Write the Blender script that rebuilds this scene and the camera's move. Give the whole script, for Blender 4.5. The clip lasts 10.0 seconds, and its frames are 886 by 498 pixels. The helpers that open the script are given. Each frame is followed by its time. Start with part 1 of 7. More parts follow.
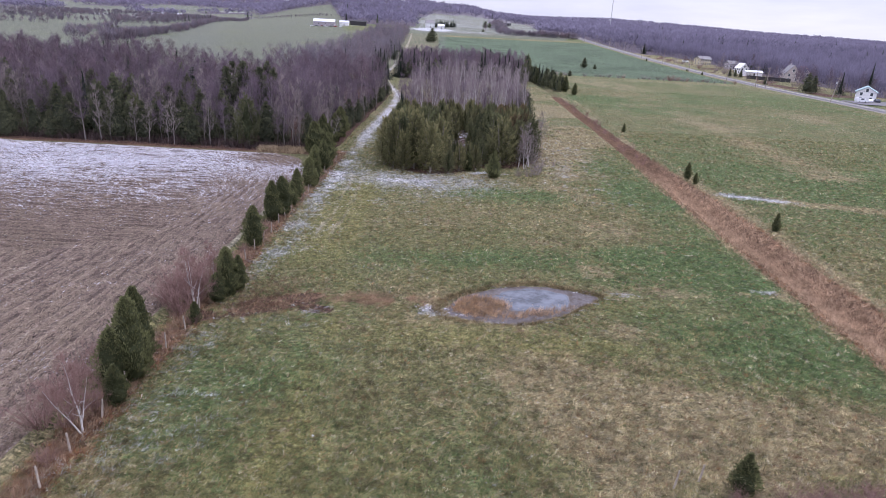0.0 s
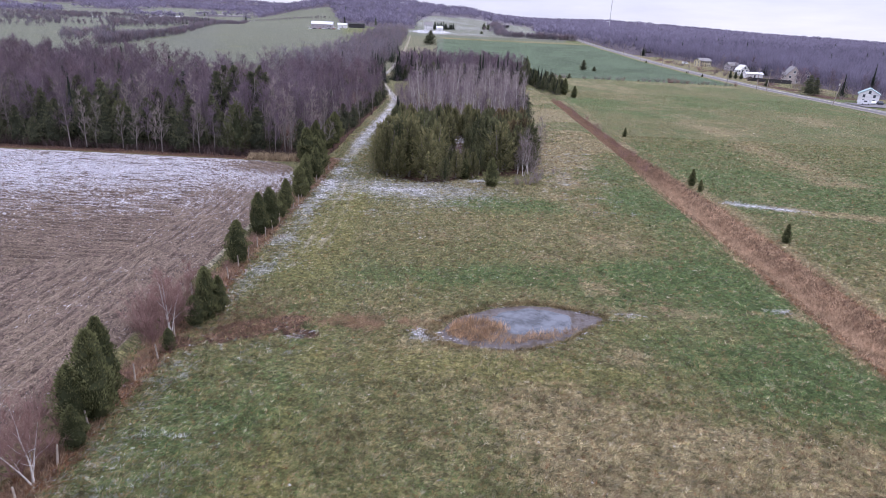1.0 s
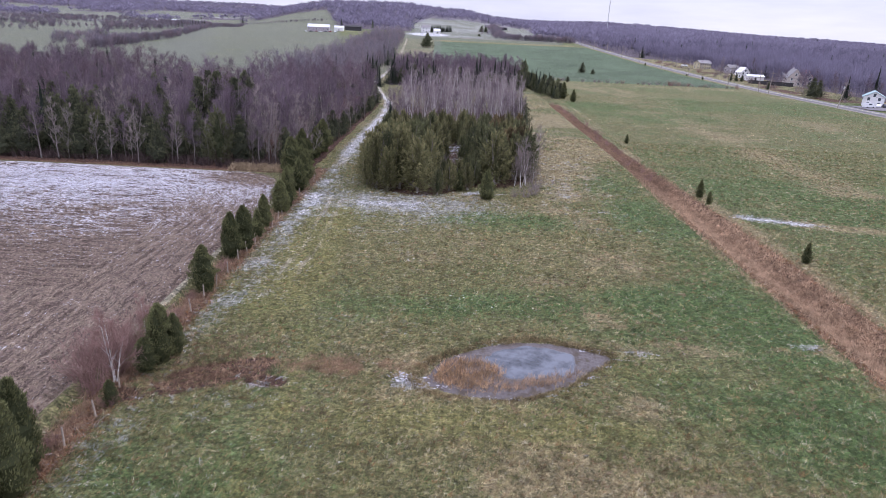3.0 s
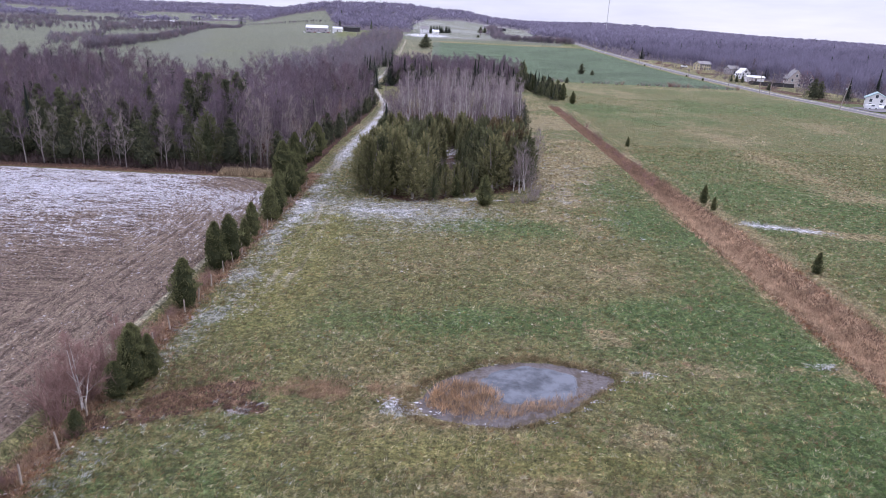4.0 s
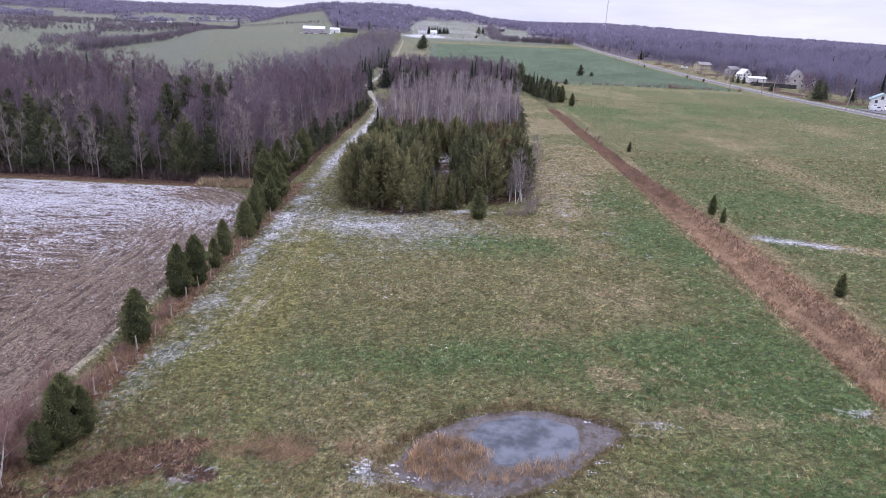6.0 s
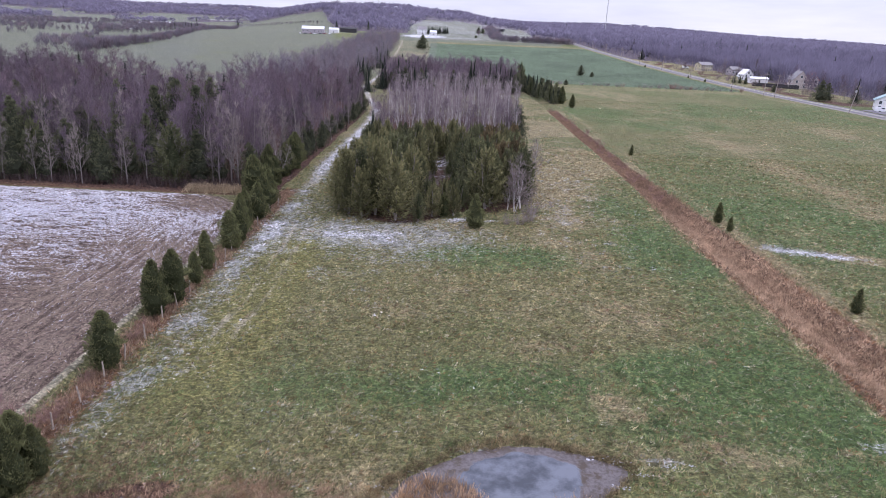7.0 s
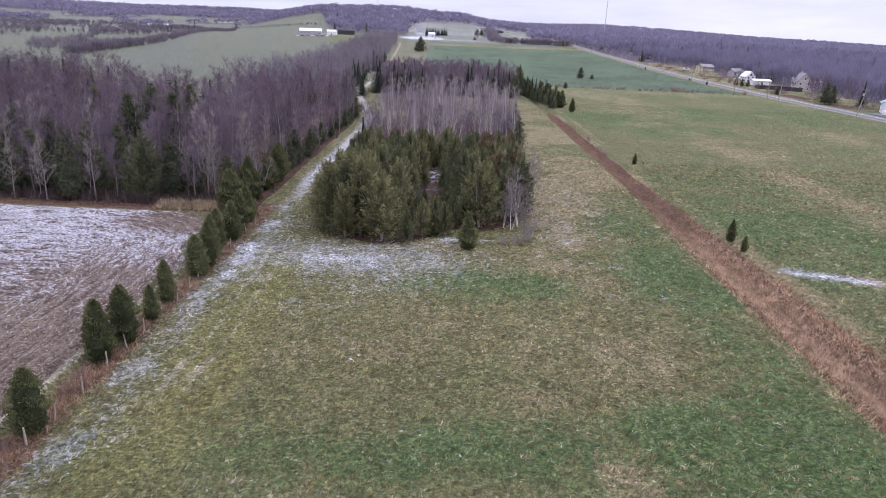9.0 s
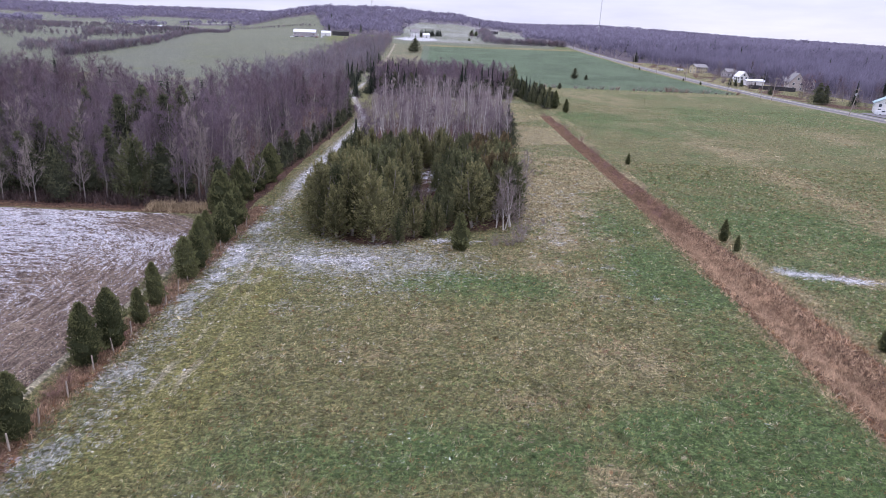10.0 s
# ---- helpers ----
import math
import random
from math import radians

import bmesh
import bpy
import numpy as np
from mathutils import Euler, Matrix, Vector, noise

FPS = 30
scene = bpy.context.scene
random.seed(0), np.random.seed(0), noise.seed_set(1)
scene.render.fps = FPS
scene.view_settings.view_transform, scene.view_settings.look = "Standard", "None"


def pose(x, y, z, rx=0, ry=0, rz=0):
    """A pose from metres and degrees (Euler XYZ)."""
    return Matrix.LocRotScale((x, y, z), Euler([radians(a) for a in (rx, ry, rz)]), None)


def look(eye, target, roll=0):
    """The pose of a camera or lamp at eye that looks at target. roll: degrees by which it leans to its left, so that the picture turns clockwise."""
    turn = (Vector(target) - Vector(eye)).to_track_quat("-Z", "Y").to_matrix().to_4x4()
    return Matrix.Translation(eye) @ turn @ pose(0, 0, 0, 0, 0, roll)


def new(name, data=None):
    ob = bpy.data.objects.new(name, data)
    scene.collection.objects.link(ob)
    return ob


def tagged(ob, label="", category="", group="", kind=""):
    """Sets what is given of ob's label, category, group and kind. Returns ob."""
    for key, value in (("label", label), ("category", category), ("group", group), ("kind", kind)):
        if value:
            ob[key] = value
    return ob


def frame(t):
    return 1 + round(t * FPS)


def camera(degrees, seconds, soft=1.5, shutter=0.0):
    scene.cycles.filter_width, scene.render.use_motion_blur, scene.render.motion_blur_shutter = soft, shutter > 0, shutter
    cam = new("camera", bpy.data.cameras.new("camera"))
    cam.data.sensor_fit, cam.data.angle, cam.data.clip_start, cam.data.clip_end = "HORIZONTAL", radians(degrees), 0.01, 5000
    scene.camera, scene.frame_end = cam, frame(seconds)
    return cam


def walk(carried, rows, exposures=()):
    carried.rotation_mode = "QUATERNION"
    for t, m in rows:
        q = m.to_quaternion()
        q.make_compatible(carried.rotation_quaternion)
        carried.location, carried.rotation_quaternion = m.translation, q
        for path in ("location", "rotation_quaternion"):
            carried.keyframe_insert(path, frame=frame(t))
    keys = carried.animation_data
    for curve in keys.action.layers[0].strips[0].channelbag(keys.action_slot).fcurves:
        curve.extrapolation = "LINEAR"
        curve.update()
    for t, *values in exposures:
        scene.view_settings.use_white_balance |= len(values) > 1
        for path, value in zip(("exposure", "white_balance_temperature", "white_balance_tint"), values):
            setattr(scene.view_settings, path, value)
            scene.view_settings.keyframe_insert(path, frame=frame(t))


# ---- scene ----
cam = camera(69.7, 10.0, soft=0.5)
METRES, EYE, TILT, LEAN, TURN = 30.05, 22.0, 0.0, 0.0, 0.4
ROWS = [
    (0.0, 0.0, 0.0, 0.0, 1.0, -19.44, -2.83),
    (0.5, 0.0065, 0.06, 0.0033, 0.96, -19.36, -2.75),
    (1.0, 0.0134, 0.1215, 0.0059, 0.9, -19.27, -2.68),
    (1.5, 0.02, 0.1758, 0.0073, 0.85, -19.2, -2.65),
    (2.0, 0.0264, 0.2319, 0.0081, 0.81, -19.16, -2.6),
    (2.5, 0.0324, 0.2823, 0.0086, 0.77, -19.11, -2.58),
    (4.0, 0.0506, 0.4322, 0.0084, 0.64, -18.98, -2.53),
    (4.5, 0.0569, 0.4786, 0.0089, 0.62, -18.94, -2.5),
    (5.0, 0.0651, 0.5295, 0.0094, 0.57, -18.92, -2.5),
    (5.5, 0.0738, 0.5785, 0.0102, 0.55, -18.92, -2.46),
    (7.0, 0.1017, 0.7493, 0.0163, 0.54, -18.93, -2.41),
    (7.5, 0.1096, 0.8087, 0.0184, 0.59, -18.92, -2.38),
    (8.0, 0.1189, 0.8743, 0.0208, 0.57, -18.9, -2.36),
    (8.5, 0.1275, 0.9314, 0.0244, 0.55, -18.85, -2.32),
    (9.0, 0.1349, 0.9705, 0.0277, 0.48, -18.8, -2.3),
    (9.5, 0.1414, 0.9798, 0.0279, 0.41, -18.76, -2.24),
    (10.0, 0.1481, 0.9823, 0.0246, 0.03, -18.7, -2.21),
]
walk(cam, [(t, pose(0, 0, EYE, TILT, LEAN, TURN) @ pose(METRES * x, METRES * y, METRES * z, 90 + pitch, roll, yaw)) for t, x, y, z, yaw, pitch, roll in ROWS],
     [(0.0, 0.25, 6040, 19), (10.0, 0.25, 6040, 19)])

# ---- sky and light: an even overcast afternoon ----
world = bpy.data.worlds.new("world")
scene.world = world
world.use_nodes = True


def link_nodes(tree, a, out, b, inp):
    tree.links.new(a.outputs[out], b.inputs[inp])


def node(tree, kind, **values):
    n = tree.nodes.new(kind)
    for key, value in values.items():
        n.inputs[key.replace("_", " ")].default_value = value
    return n


wt = world.node_tree
wt.nodes.clear()
w_out = wt.nodes.new("ShaderNodeOutputWorld")
w_bg = wt.nodes.new("ShaderNodeBackground")
w_sky = wt.nodes.new("ShaderNodeTexSky")
w_sky.sky_type, w_sky.sun_disc = "NISHITA", False
w_sky.sun_elevation, w_sky.sun_rotation = radians(46), radians(72)
w_gain = wt.nodes.new("ShaderNodeVectorMath")
w_gain.operation = "SCALE"
w_gain.inputs["Scale"].default_value = 0.10
w_tc = wt.nodes.new("ShaderNodeTexCoord")
w_map = wt.nodes.new("ShaderNodeMapping")
w_map.inputs["Scale"].default_value = (2.2, 2.2, 13.0)
w_noise = node(wt, "ShaderNodeTexNoise", Scale=1.6, Detail=6.0, Roughness=0.55)
w_ramp = wt.nodes.new("ShaderNodeValToRGB")
w_ramp.color_ramp.elements[0].position, w_ramp.color_ramp.elements[0].color = 0.30, (0.66, 0.68, 0.83, 1)
w_ramp.color_ramp.elements[1].position, w_ramp.color_ramp.elements[1].color = 0.68, (0.93, 0.935, 1.02, 1)
w_mix = wt.nodes.new("ShaderNodeMix")
w_mix.data_type = "RGBA"
w_mix.inputs[0].default_value = 0.88
link_nodes(wt, w_sky, 0, w_gain, 0)
link_nodes(wt, w_tc, "Generated", w_map, 0)
link_nodes(wt, w_map, 0, w_noise, 0)
link_nodes(wt, w_noise, 0, w_ramp, 0)
wt.links.new(w_gain.outputs[0], w_mix.inputs[6])
wt.links.new(w_ramp.outputs[0], w_mix.inputs[7])
# an overcast sky is brighter overhead than at the horizon
w_sep = wt.nodes.new("ShaderNodeSeparateXYZ")
w_up = wt.nodes.new("ShaderNodeMapRange")
w_up.inputs[1].default_value, w_up.inputs[2].default_value, w_up.inputs[3].default_value, w_up.inputs[4].default_value = 0.04, 0.9, 0.90, 2.6
link_nodes(wt, w_tc, "Generated", w_sep, 0)
wt.links.new(w_sep.outputs[2], w_up.inputs[0])
wt.links.new(w_mix.outputs[2], w_bg.inputs[0])
wt.links.new(w_up.outputs[0], w_bg.inputs[1])
link_nodes(wt, w_bg, 0, w_out, 0)

sun_data = bpy.data.lights.new("sun", "SUN")
sun_data.energy, sun_data.angle, sun_data.color = 0.9, radians(40), (1.0, 0.97, 0.93)
sun = new("sun", sun_data)
sun.matrix_world = look((0, 0, 60), (-55, -18, 0))


# ---- numbers: noise and land ----
def vnoise(x, y, seed=0):
    """Smooth value noise, 0 to 1, one cell a metre."""
    x, y = np.asarray(x, float), np.asarray(y, float)
    xi, yi = np.floor(x).astype(np.int64), np.floor(y).astype(np.int64)
    fx, fy = x - xi, y - yi
    fx, fy = fx * fx * (3 - 2 * fx), fy * fy * (3 - 2 * fy)

    def h(a, b):
        n = (a * 374761393 + b * 668265263 + seed * 974634777) & 0x7FFFFFFF
        n = ((n ^ (n >> 13)) * 1274126177) & 0x7FFFFFFF
        return ((n ^ (n >> 16)) & 0xFFFF) / 65535.0

    return (h(xi, yi) * (1 - fx) + h(xi + 1, yi) * fx) * (1 - fy) + (h(xi, yi + 1) * (1 - fx) + h(xi + 1, yi + 1) * fx) * fy


def fbm(x, y, size, seed=0, octaves=3):
    total, gain, norm = 0.0, 1.0, 0.0
    for i in range(octaves):
        total = total + gain * vnoise(x / size + 17.3 * i, y / size - 9.1 * i, seed + i)
        norm += gain
        size, gain = size / 2.1, gain * 0.5
    return total / norm


def step(a, b, v):
    t = np.clip((np.asarray(v, float) - a) / (b - a), 0, 1)
    return t * t * (3 - 2 * t)


def blob(x, y, cx, cy, rx, ry, soft=0.5):
    """1 inside an ellipse, falling to 0 past its edge."""
    d = np.hypot((x - cx) / rx, (y - cy) / ry)
    return 1 - step(1 - soft, 1 + soft, d)


FENCE_X, DITCH_X, WOOD_Y, ROAD_X = -19.5, 35.2, 107.3, 156.0
FAR = [0, 330, 420, 547, 700, 820, 1000, 1300, 1700, 2100, 3500, 4700]
MIDDLE = [0, 0, 0.9, 3.5, 7.8, 12.3, 17.5, 30, 62, 84, 80, 60]
LEFT = [0, 0, 0.2, 1.0, 3, 5, 6, 8, 15, 32, 92, 70]
RIGHT = [0, 0, 0.9, 3.5, 7.8, 12.3, 15, 20, 32, 46, 80, 60]
LANE_Y = [100, 131, 160, 186, 209, 281, 356, 486, 750, 800]
LANE_X = [-17.0, -18.0, -17.3, -17.4, -18.4, -32.0, -33.4, -39.0, -53.0, -57.0]
POND = (6.7, 49.85, 6.8, 4.0)


def pond_edge(x, y):
    """Below 1 inside the pond, which narrows to the east."""
    u, v = (x - POND[0]) / POND[2], (y - POND[1] - 0.30 * (x - POND[0])) / POND[3]
    v = v / (1 - 0.5 * np.clip(u, 0, 1.2) ** 1.5)
    return np.abs(u) ** 1.9 + np.abs(v) ** 1.7 + 0.30 * (fbm(x, y, 2.0, 5) - 0.5) + 0.16 * (fbm(x, y, 0.7, 6, 2) - 0.5) + 0.12


def headland(x, y):
    """Where the furrows run along the fence."""
    edge = 3 * (fbm(x, y, 9, 99) - 0.5)
    return (x + edge > FENCE_X - 12) & (y < 96) | (y + edge < 56 + 0.55 * (x + 40))


def furrows(x, y):
    """Distance across the furrows and along them; they turn round the field's corner."""
    u, v, r = FENCE_X - 2.2 - x, WOOD_Y - 1.0 - y, 15.0
    corner = (u < r) & (v < r)
    head = headland(x, y)
    across = np.where(corner, r - np.hypot(r - u, r - v), np.where(head, u, v))
    along = np.where(corner, r * np.arctan2(r - u, r - v), np.where(head, y, x))
    return across, along


def land(x, y):
    """The height of the ground."""
    x, y = np.asarray(x, float), np.asarray(y, float)
    az = x / np.maximum(y, 60)
    m, l, r = np.interp(y, FAR, MIDDLE), np.interp(y, FAR, LEFT), np.interp(y, FAR, RIGHT)
    wl = step(-0.17, -0.34, az) * step(500, 1400, y) + step(-0.36, -0.48, az) * (1 - step(500, 1400, y))
    m = m * (1 - step(1000, 1500, y) * (0.14 * step(-0.09, 0.0, az) + 0.20 * step(0.0, 0.06, az)))
    r = r * (1 - step(800, 1300, y) * 0.58 * step(0.18, 0.70, az))
    wr = step(0.055, 0.12, az)
    z = m * (1 - wl - wr) + l * wl + r * wr
    z = z + step(300, 900, y) * (fbm(x, y, 420, 3) - 0.5) * (4 + 18 * step(1200, 3200, y))
    near = 1 - step(200, 400, y)
    z = z + near * (0.25 * (fbm(x, y, 14, 8) - 0.5) + 0.10 * (fbm(x, y, 1.7, 9, 2) - 0.5))
    ditch = np.exp(-((x - DITCH_X) / 1.6) ** 2) * (y < 300)
    furrow = (np.exp(-((x - FENCE_X + 3.2) / 0.45) ** 2) - 0.7 * np.exp(-((x - FENCE_X + 2.2) / 0.4) ** 2)) * (y < 106) * (y > 0)
    plough = (x < FENCE_X - 3.0) & (y < WOOD_Y - 2) & (y > -60)
    z = z - 0.8 * ditch - 0.42 * furrow + plough * (0.085 * np.sin(furrows(x, y)[0] * 2 * math.pi / 1.15 + 2 * fbm(x, y, 9, 2)) + 0.16 * (fbm(x, y, 0.9, 4, 2) - 0.5))
    return z - 0.3 * (1 - step(0.75, 1.35, pond_edge(x, y))) - 0.12 * blob(x, y, -10.2, 46.2, 1.5, 0.7)


def zones(x, y):
    """What covers the ground at each place, 0 to 1 for each kind."""
    z = {}
    wob = 1.2 * (fbm(x, y, 5, 21) - 0.5)
    big, mid, small = fbm(x, y, 15, 31), fbm(x, y, 4.5, 41), fbm(x, y, 1.3, 51, 2)
    corner = np.maximum(0, 8 - np.hypot(np.maximum(x + 32, 0), np.maximum(y - 99, 0)))
    inside = (x < FENCE_X - 2.75 + 0.3 * wob) & (y < WOOD_Y - 0.7 + 0.4 * wob) & ((x < -32) | (y < 99) | (corner > 0))
    z["plough"] = inside.astype(float)
    near = (y < 330) & (x > FENCE_X - 2.5)
    strip = np.exp(-((x - FENCE_X - 0.4 * wob) / 1.5) ** 2) * (y < 112)
    verge = np.exp(-((y - WOOD_Y - 0.6 - 0.4 * wob) / 1.2) ** 2) * (x < -20)
    wide = np.interp(y, [0, 90, 135, 240], [3.1, 3.0, 1.5, 1.2])
    reeds = (1 - step(wide - 0.5, wide + 0.7, np.abs(x - DITCH_X + wob * 0.8))) * (1 - step(215, 240, y))
    z["rust"] = np.clip(strip * (0.55 + 0.8 * (mid - 0.3)) + 0.8 * verge + reeds 
                        + 0.5 * blob(x, y, -5.4, 48.6, 4.4, 1.3, 0.7) * step(0.35, 0.65, small), 0, 1)
    green = (0.16 + 0.22 * step(-8, 14, x)) * step(0.42, 0.62, big) * (0.4 + mid)
    for cx, cy, rx, ry, a in ((25, 61.5, 10, 5.5, 1.1), (17, 60.5, 9, 4, 0.85), (4, 59, 12, 2.8, 0.6), (26.5, 44.5, 7.5, 6.5, 1.1), (29, 74, 5.5, 24, 0.95), (9, 86.3, 7.5, 4.2, 1.4), (17, 77, 9, 7, 0.12), (26, 104, 4, 12, 0.6),
                             (-12.5, 36, 5.5, 7, 0.75), (-11, 56, 6, 9, 0.3), (-12, 26, 8, 6, 0.3), (-9, 48, 4, 3, 0.5), (2, 27, 6, 4, 0.3), (-9, 84, 7, 6, 0.35), (11, 43, 10, 2.2, 0.4)):
        green = green + 0.80 * a * blob(x, y, cx, cy, rx, ry, 0.95) * (0.45 + 1.1 * (mid - 0.25) + 0.5 * (small - 0.5))
    tan = 0.55 * step(0.40, 0.66, 1 - big) * (0.3 + 1.2 * mid) + 0.7 * (small - 0.5) + 0.06
    for cx, cy, rx, ry, a in ((8, 34, 12, 6, 0.8), (20, 34, 10, 4, 0.7), (2, 68, 9, 5, 0.40), (20, 97, 4, 7, 0.5), (12, 74.5, 10, 5, 0.22), (20, 116, 8, 34, 1.15), (27, 160, 9, 50, 0.8), (14.4, 44.9, 2.6, 1.6, 1.4), (14.8, 58.4, 2.1, 1.9, 1.4), (-7.2, 57.2, 2.3, 1.5, 0.9), (-4, 55, 4, 1.5, 0.6), (19, 60, 2.0, 1.3, 0.7), (30, 46.5, 4, 1.5, 0.8), (16, 33, 9, 4, 0.5), (24, 54, 11, 1.8, 0.8), (18, 50, 5, 3, 0.5), (-14, 51, 4.5, 4, 0.55), (-17.2, 33, 1.8, 9, 0.9)):
        tan = tan + 0.85 * a * blob(x, y, cx, cy, rx, ry, 0.95) * (0.4 + 1.1 * (mid - 0.2) + 0.6 * (small - 0.5))
    tan = tan + 0.8 * np.exp(-((x - DITCH_X + 4.0 + wob) / 0.7) ** 2) * (y < 110)
    tan = tan - 0.9 * np.clip(green, 0, 1) * np.clip(1 - 0.9 * blob(x, y, 14.4, 44.9, 2.8, 1.8) - 0.9 * blob(x, y, 14.8, 58.4, 2.2, 2.0) - 0.7 * blob(x, y, 24, 54, 11, 1.8), 0, 1)
    tan = tan * (1 - 0.40 * step(55, 66, y) * (1 - step(92, 104, y)))
    right = (x > DITCH_X + 3) & (y < 330)
    rb = fbm(x * 0.55 + y * 0.2, y, 26, 61)
    rgreen = 0.24 + 0.45 * step(0.38, 0.66, rb) + 0.35 * blob(x, y, 62, 120, 26, 26, 0.9) + 0.7 * (mid - 0.5) + 0.35 * (small - 0.5)
    rtan = 0.40 * step(0.42, 0.7, fbm(x, y * 0.7, 34, 71)) + 0.6 * (fbm(x, y, 7, 73) - 0.5) + 0.3 * (small - 0.5) + 0.9 * np.exp(-((y - 91.0 - wob + (x - 50) * 0.22) / 1.6) ** 2) * (x > 46) * (x < 90) + 0.4 * np.exp(-((x - 147) / 8) ** 2) + 0.12 * step(200, 320, y) + 0.5 * np.exp(-((x - 39.5) / 1.2) ** 2) + 0.42 * (0.4 + mid) * np.exp(-((x - 67 - 3 * wob) / 4.5) ** 2) * step(98, 112, y) * (1 - step(185, 200, y)) + 0.28 * np.exp(-((x - 112 - 3 * wob) / 7) ** 2) * step(120, 150, y)
    green = np.where(right, rgreen * (1 - 0.35 * step(215, 320, y)), green)
    tan = np.where(right, rtan, tan)
    # upper fields
    az = x / np.maximum(y, 60)
    upper = y > 330
    lush = (y > 349 + 3 * (mid - 0.5)) & (y < 765) & (x > -10 - 0.029 * (y - 330)) & (x < ROAD_X - 7)
    green = np.where(upper, np.where(lush, 1.0, 0.5), green)
    tan = np.where(upper, np.where(lush, 0.0, 0.3 + 0.5 * (fbm(x, y, 40, 81) - 0.5)), tan)
    tan = np.where(upper & (y < 800) & (x > -90) & ~lush, 0.55 + 0.05 * (x > ROAD_X) + 0.5 * (fbm(x, y, 18, 82) - 0.5), tan)
    z["lush"] = lush.astype(float)
    leftfield = (az < -0.17) & (az > -0.52 + 0.00012 * y) & (y > 195) & (y < 1010)
    z["pale"] = np.clip(((y > 330) & (y < 800) & (az < -0.02) & (az > -0.17)) * 0.5 + leftfield * 0.85 + ((y > 790) & (az > -0.075) & (az < 0.16)) * 0.85 + ((y > 330) & (az < -0.36)) * 0.9 + ((y > 1000) & (az < -0.10)) * 0.8, 0, 1)
    # bare woodland floor
    wood = (x < np.minimum(-20.9, np.interp(y, LANE_Y, LANE_X) - 3.0) + 0.6 * wob) & (y > WOOD_Y + 1.0 + wob) & (y < np.where(x > -62, 330, np.where(x > -105, 203, 246)))
    grove = blob(x, y, -3.6, 110.5, 8.8, 13.2, 0.14) + 0.9 * blob(x, y, 7, 112, 7.0, 8.5, 0.3) + ((x > -13) & (x < 13.5 + 0.06 * (y - 112)) & (y > 110) & (y < 204)) + ((x > -25) & (x < 29) & (y > 277) & (y < 346))
    bank = np.clip(1.1 - np.abs(pond_edge(x, y) - 1.2) / 0.16, 0, 1) * (np.abs(x - 6) < 12) * (np.abs(y - 49) < 8)
    z["litter"] = np.clip(wood + 0.8 * blob(x, y, -10.2, 46.4, 1.6, 0.7, 0.6) + 0.62 * ((x > 164 + 4 * wob) & (y > 290) & (y < 900)) * step(0.35, 0.6, mid) + 0.6 * bank * step(0.35, 0.65, small) + 0.9 * grove + 1.6 * blob(x, y - 0.5 * (x + 15), -15.0, 46.2, 4.2, 1.5, 0.8) * step(0.22, 0.55, 0.5 * small + 0.5 * mid), 0, 1)
    # hoar frost and thin snow
    fr = 0.66 * np.exp(-((x + 16.2 + wob) / 3.0) ** 2) * step(66, 92, y) * (0.45 + 1.1 * (small - 0.25)) * (1 - step(205, 225, y)) * (1 - 0.25 * step(96, 110, y))
    fr = fr + 0.50 * np.exp(-((x + 16.6 + wob) / 2.2) ** 2) * step(54, 64, y) * (1 - step(84, 94, y)) * (0.3 + 1.2 * (small - 0.25))
    fr = fr + 0.62 * np.exp(-((x + 17.2 + wob) / 1.5) ** 2) * (y < 112) * step(20, 26, y) * (0.14 + 0.30 * step(48, 66, y) + (0.34 + 0.28 * step(48, 60, y)) * step(0.46, 0.62, mid))
    fr = fr + 0.16 * step(0.40, 0.62, fbm(x, y, 7, 97)) * (1 - step(2, 14, x)) * (x > FENCE_X) + 0.24 * blob(x, y, 23, 140, 9, 60, 0.6) * step(0.4, 0.6, small)
    fr = fr + 0.66 * blob(x, y, -3.5, 93.6, 12.0, 4.6, 0.7) * (0.35 + 1.0 * small) + 0.9 * blob(x, y, 5.2, 99.6, 2.6, 1.3, 0.5) * step(0.35, 0.6, small) + 0.22 * blob(x, y, -11, 98, 4, 9, 0.6)
    fr = fr + 1.1 * blob(x, y, 2.3, 135, 3.0, 6.5, 0.5) * step(0.3, 0.55, small) + 0.4 * blob(x, y, 1.6, 112, 1.7, 4.0, 0.4) * step(0.4, 0.6, mid) + 0.15 * blob(x, y, 17, 104, 4, 12, 0.6) * step(0.45, 0.6, mid)
    fr = fr + 0.9 * blob(x, y, 8, 268, 24, 5.0, 0.5)
    fr = fr + 1.5 * np.exp(-((y - 93.4 + (x - 41.7) * 0.28 + 1.8 * (small - 0.5)) / 1.5) ** 2) * step(39, 41, x) * (1 - step(48, 53, x)) * (0.4 + small)
    fr = fr + 0.7 * blob(x, y, 29.6, 55.0, 1.3, 0.5, 0.5) + 0.75 * blob(x, y, -10.2, 46.4, 1.9, 0.9, 0.6) * step(0.42, 0.58, small)
    fr = fr + 0.9 * blob(x, y, 17.0, 52.9, 2.6, 0.4, 0.6) * step(0.5, 0.62, small) + 1.3 * blob(x, y, -0.6, 47.0, 1.6, 0.9, 0.5) * step(0.35, 0.55, small)
    rim = np.abs(pond_edge(x, y) - 1.12)
    fr = fr + 0.4 * (1 - step(0.05, 0.22, rim)) * step(0.52, 0.64, mid) * (np.abs(x - 6) < 12) * (np.abs(y - 49) < 8)
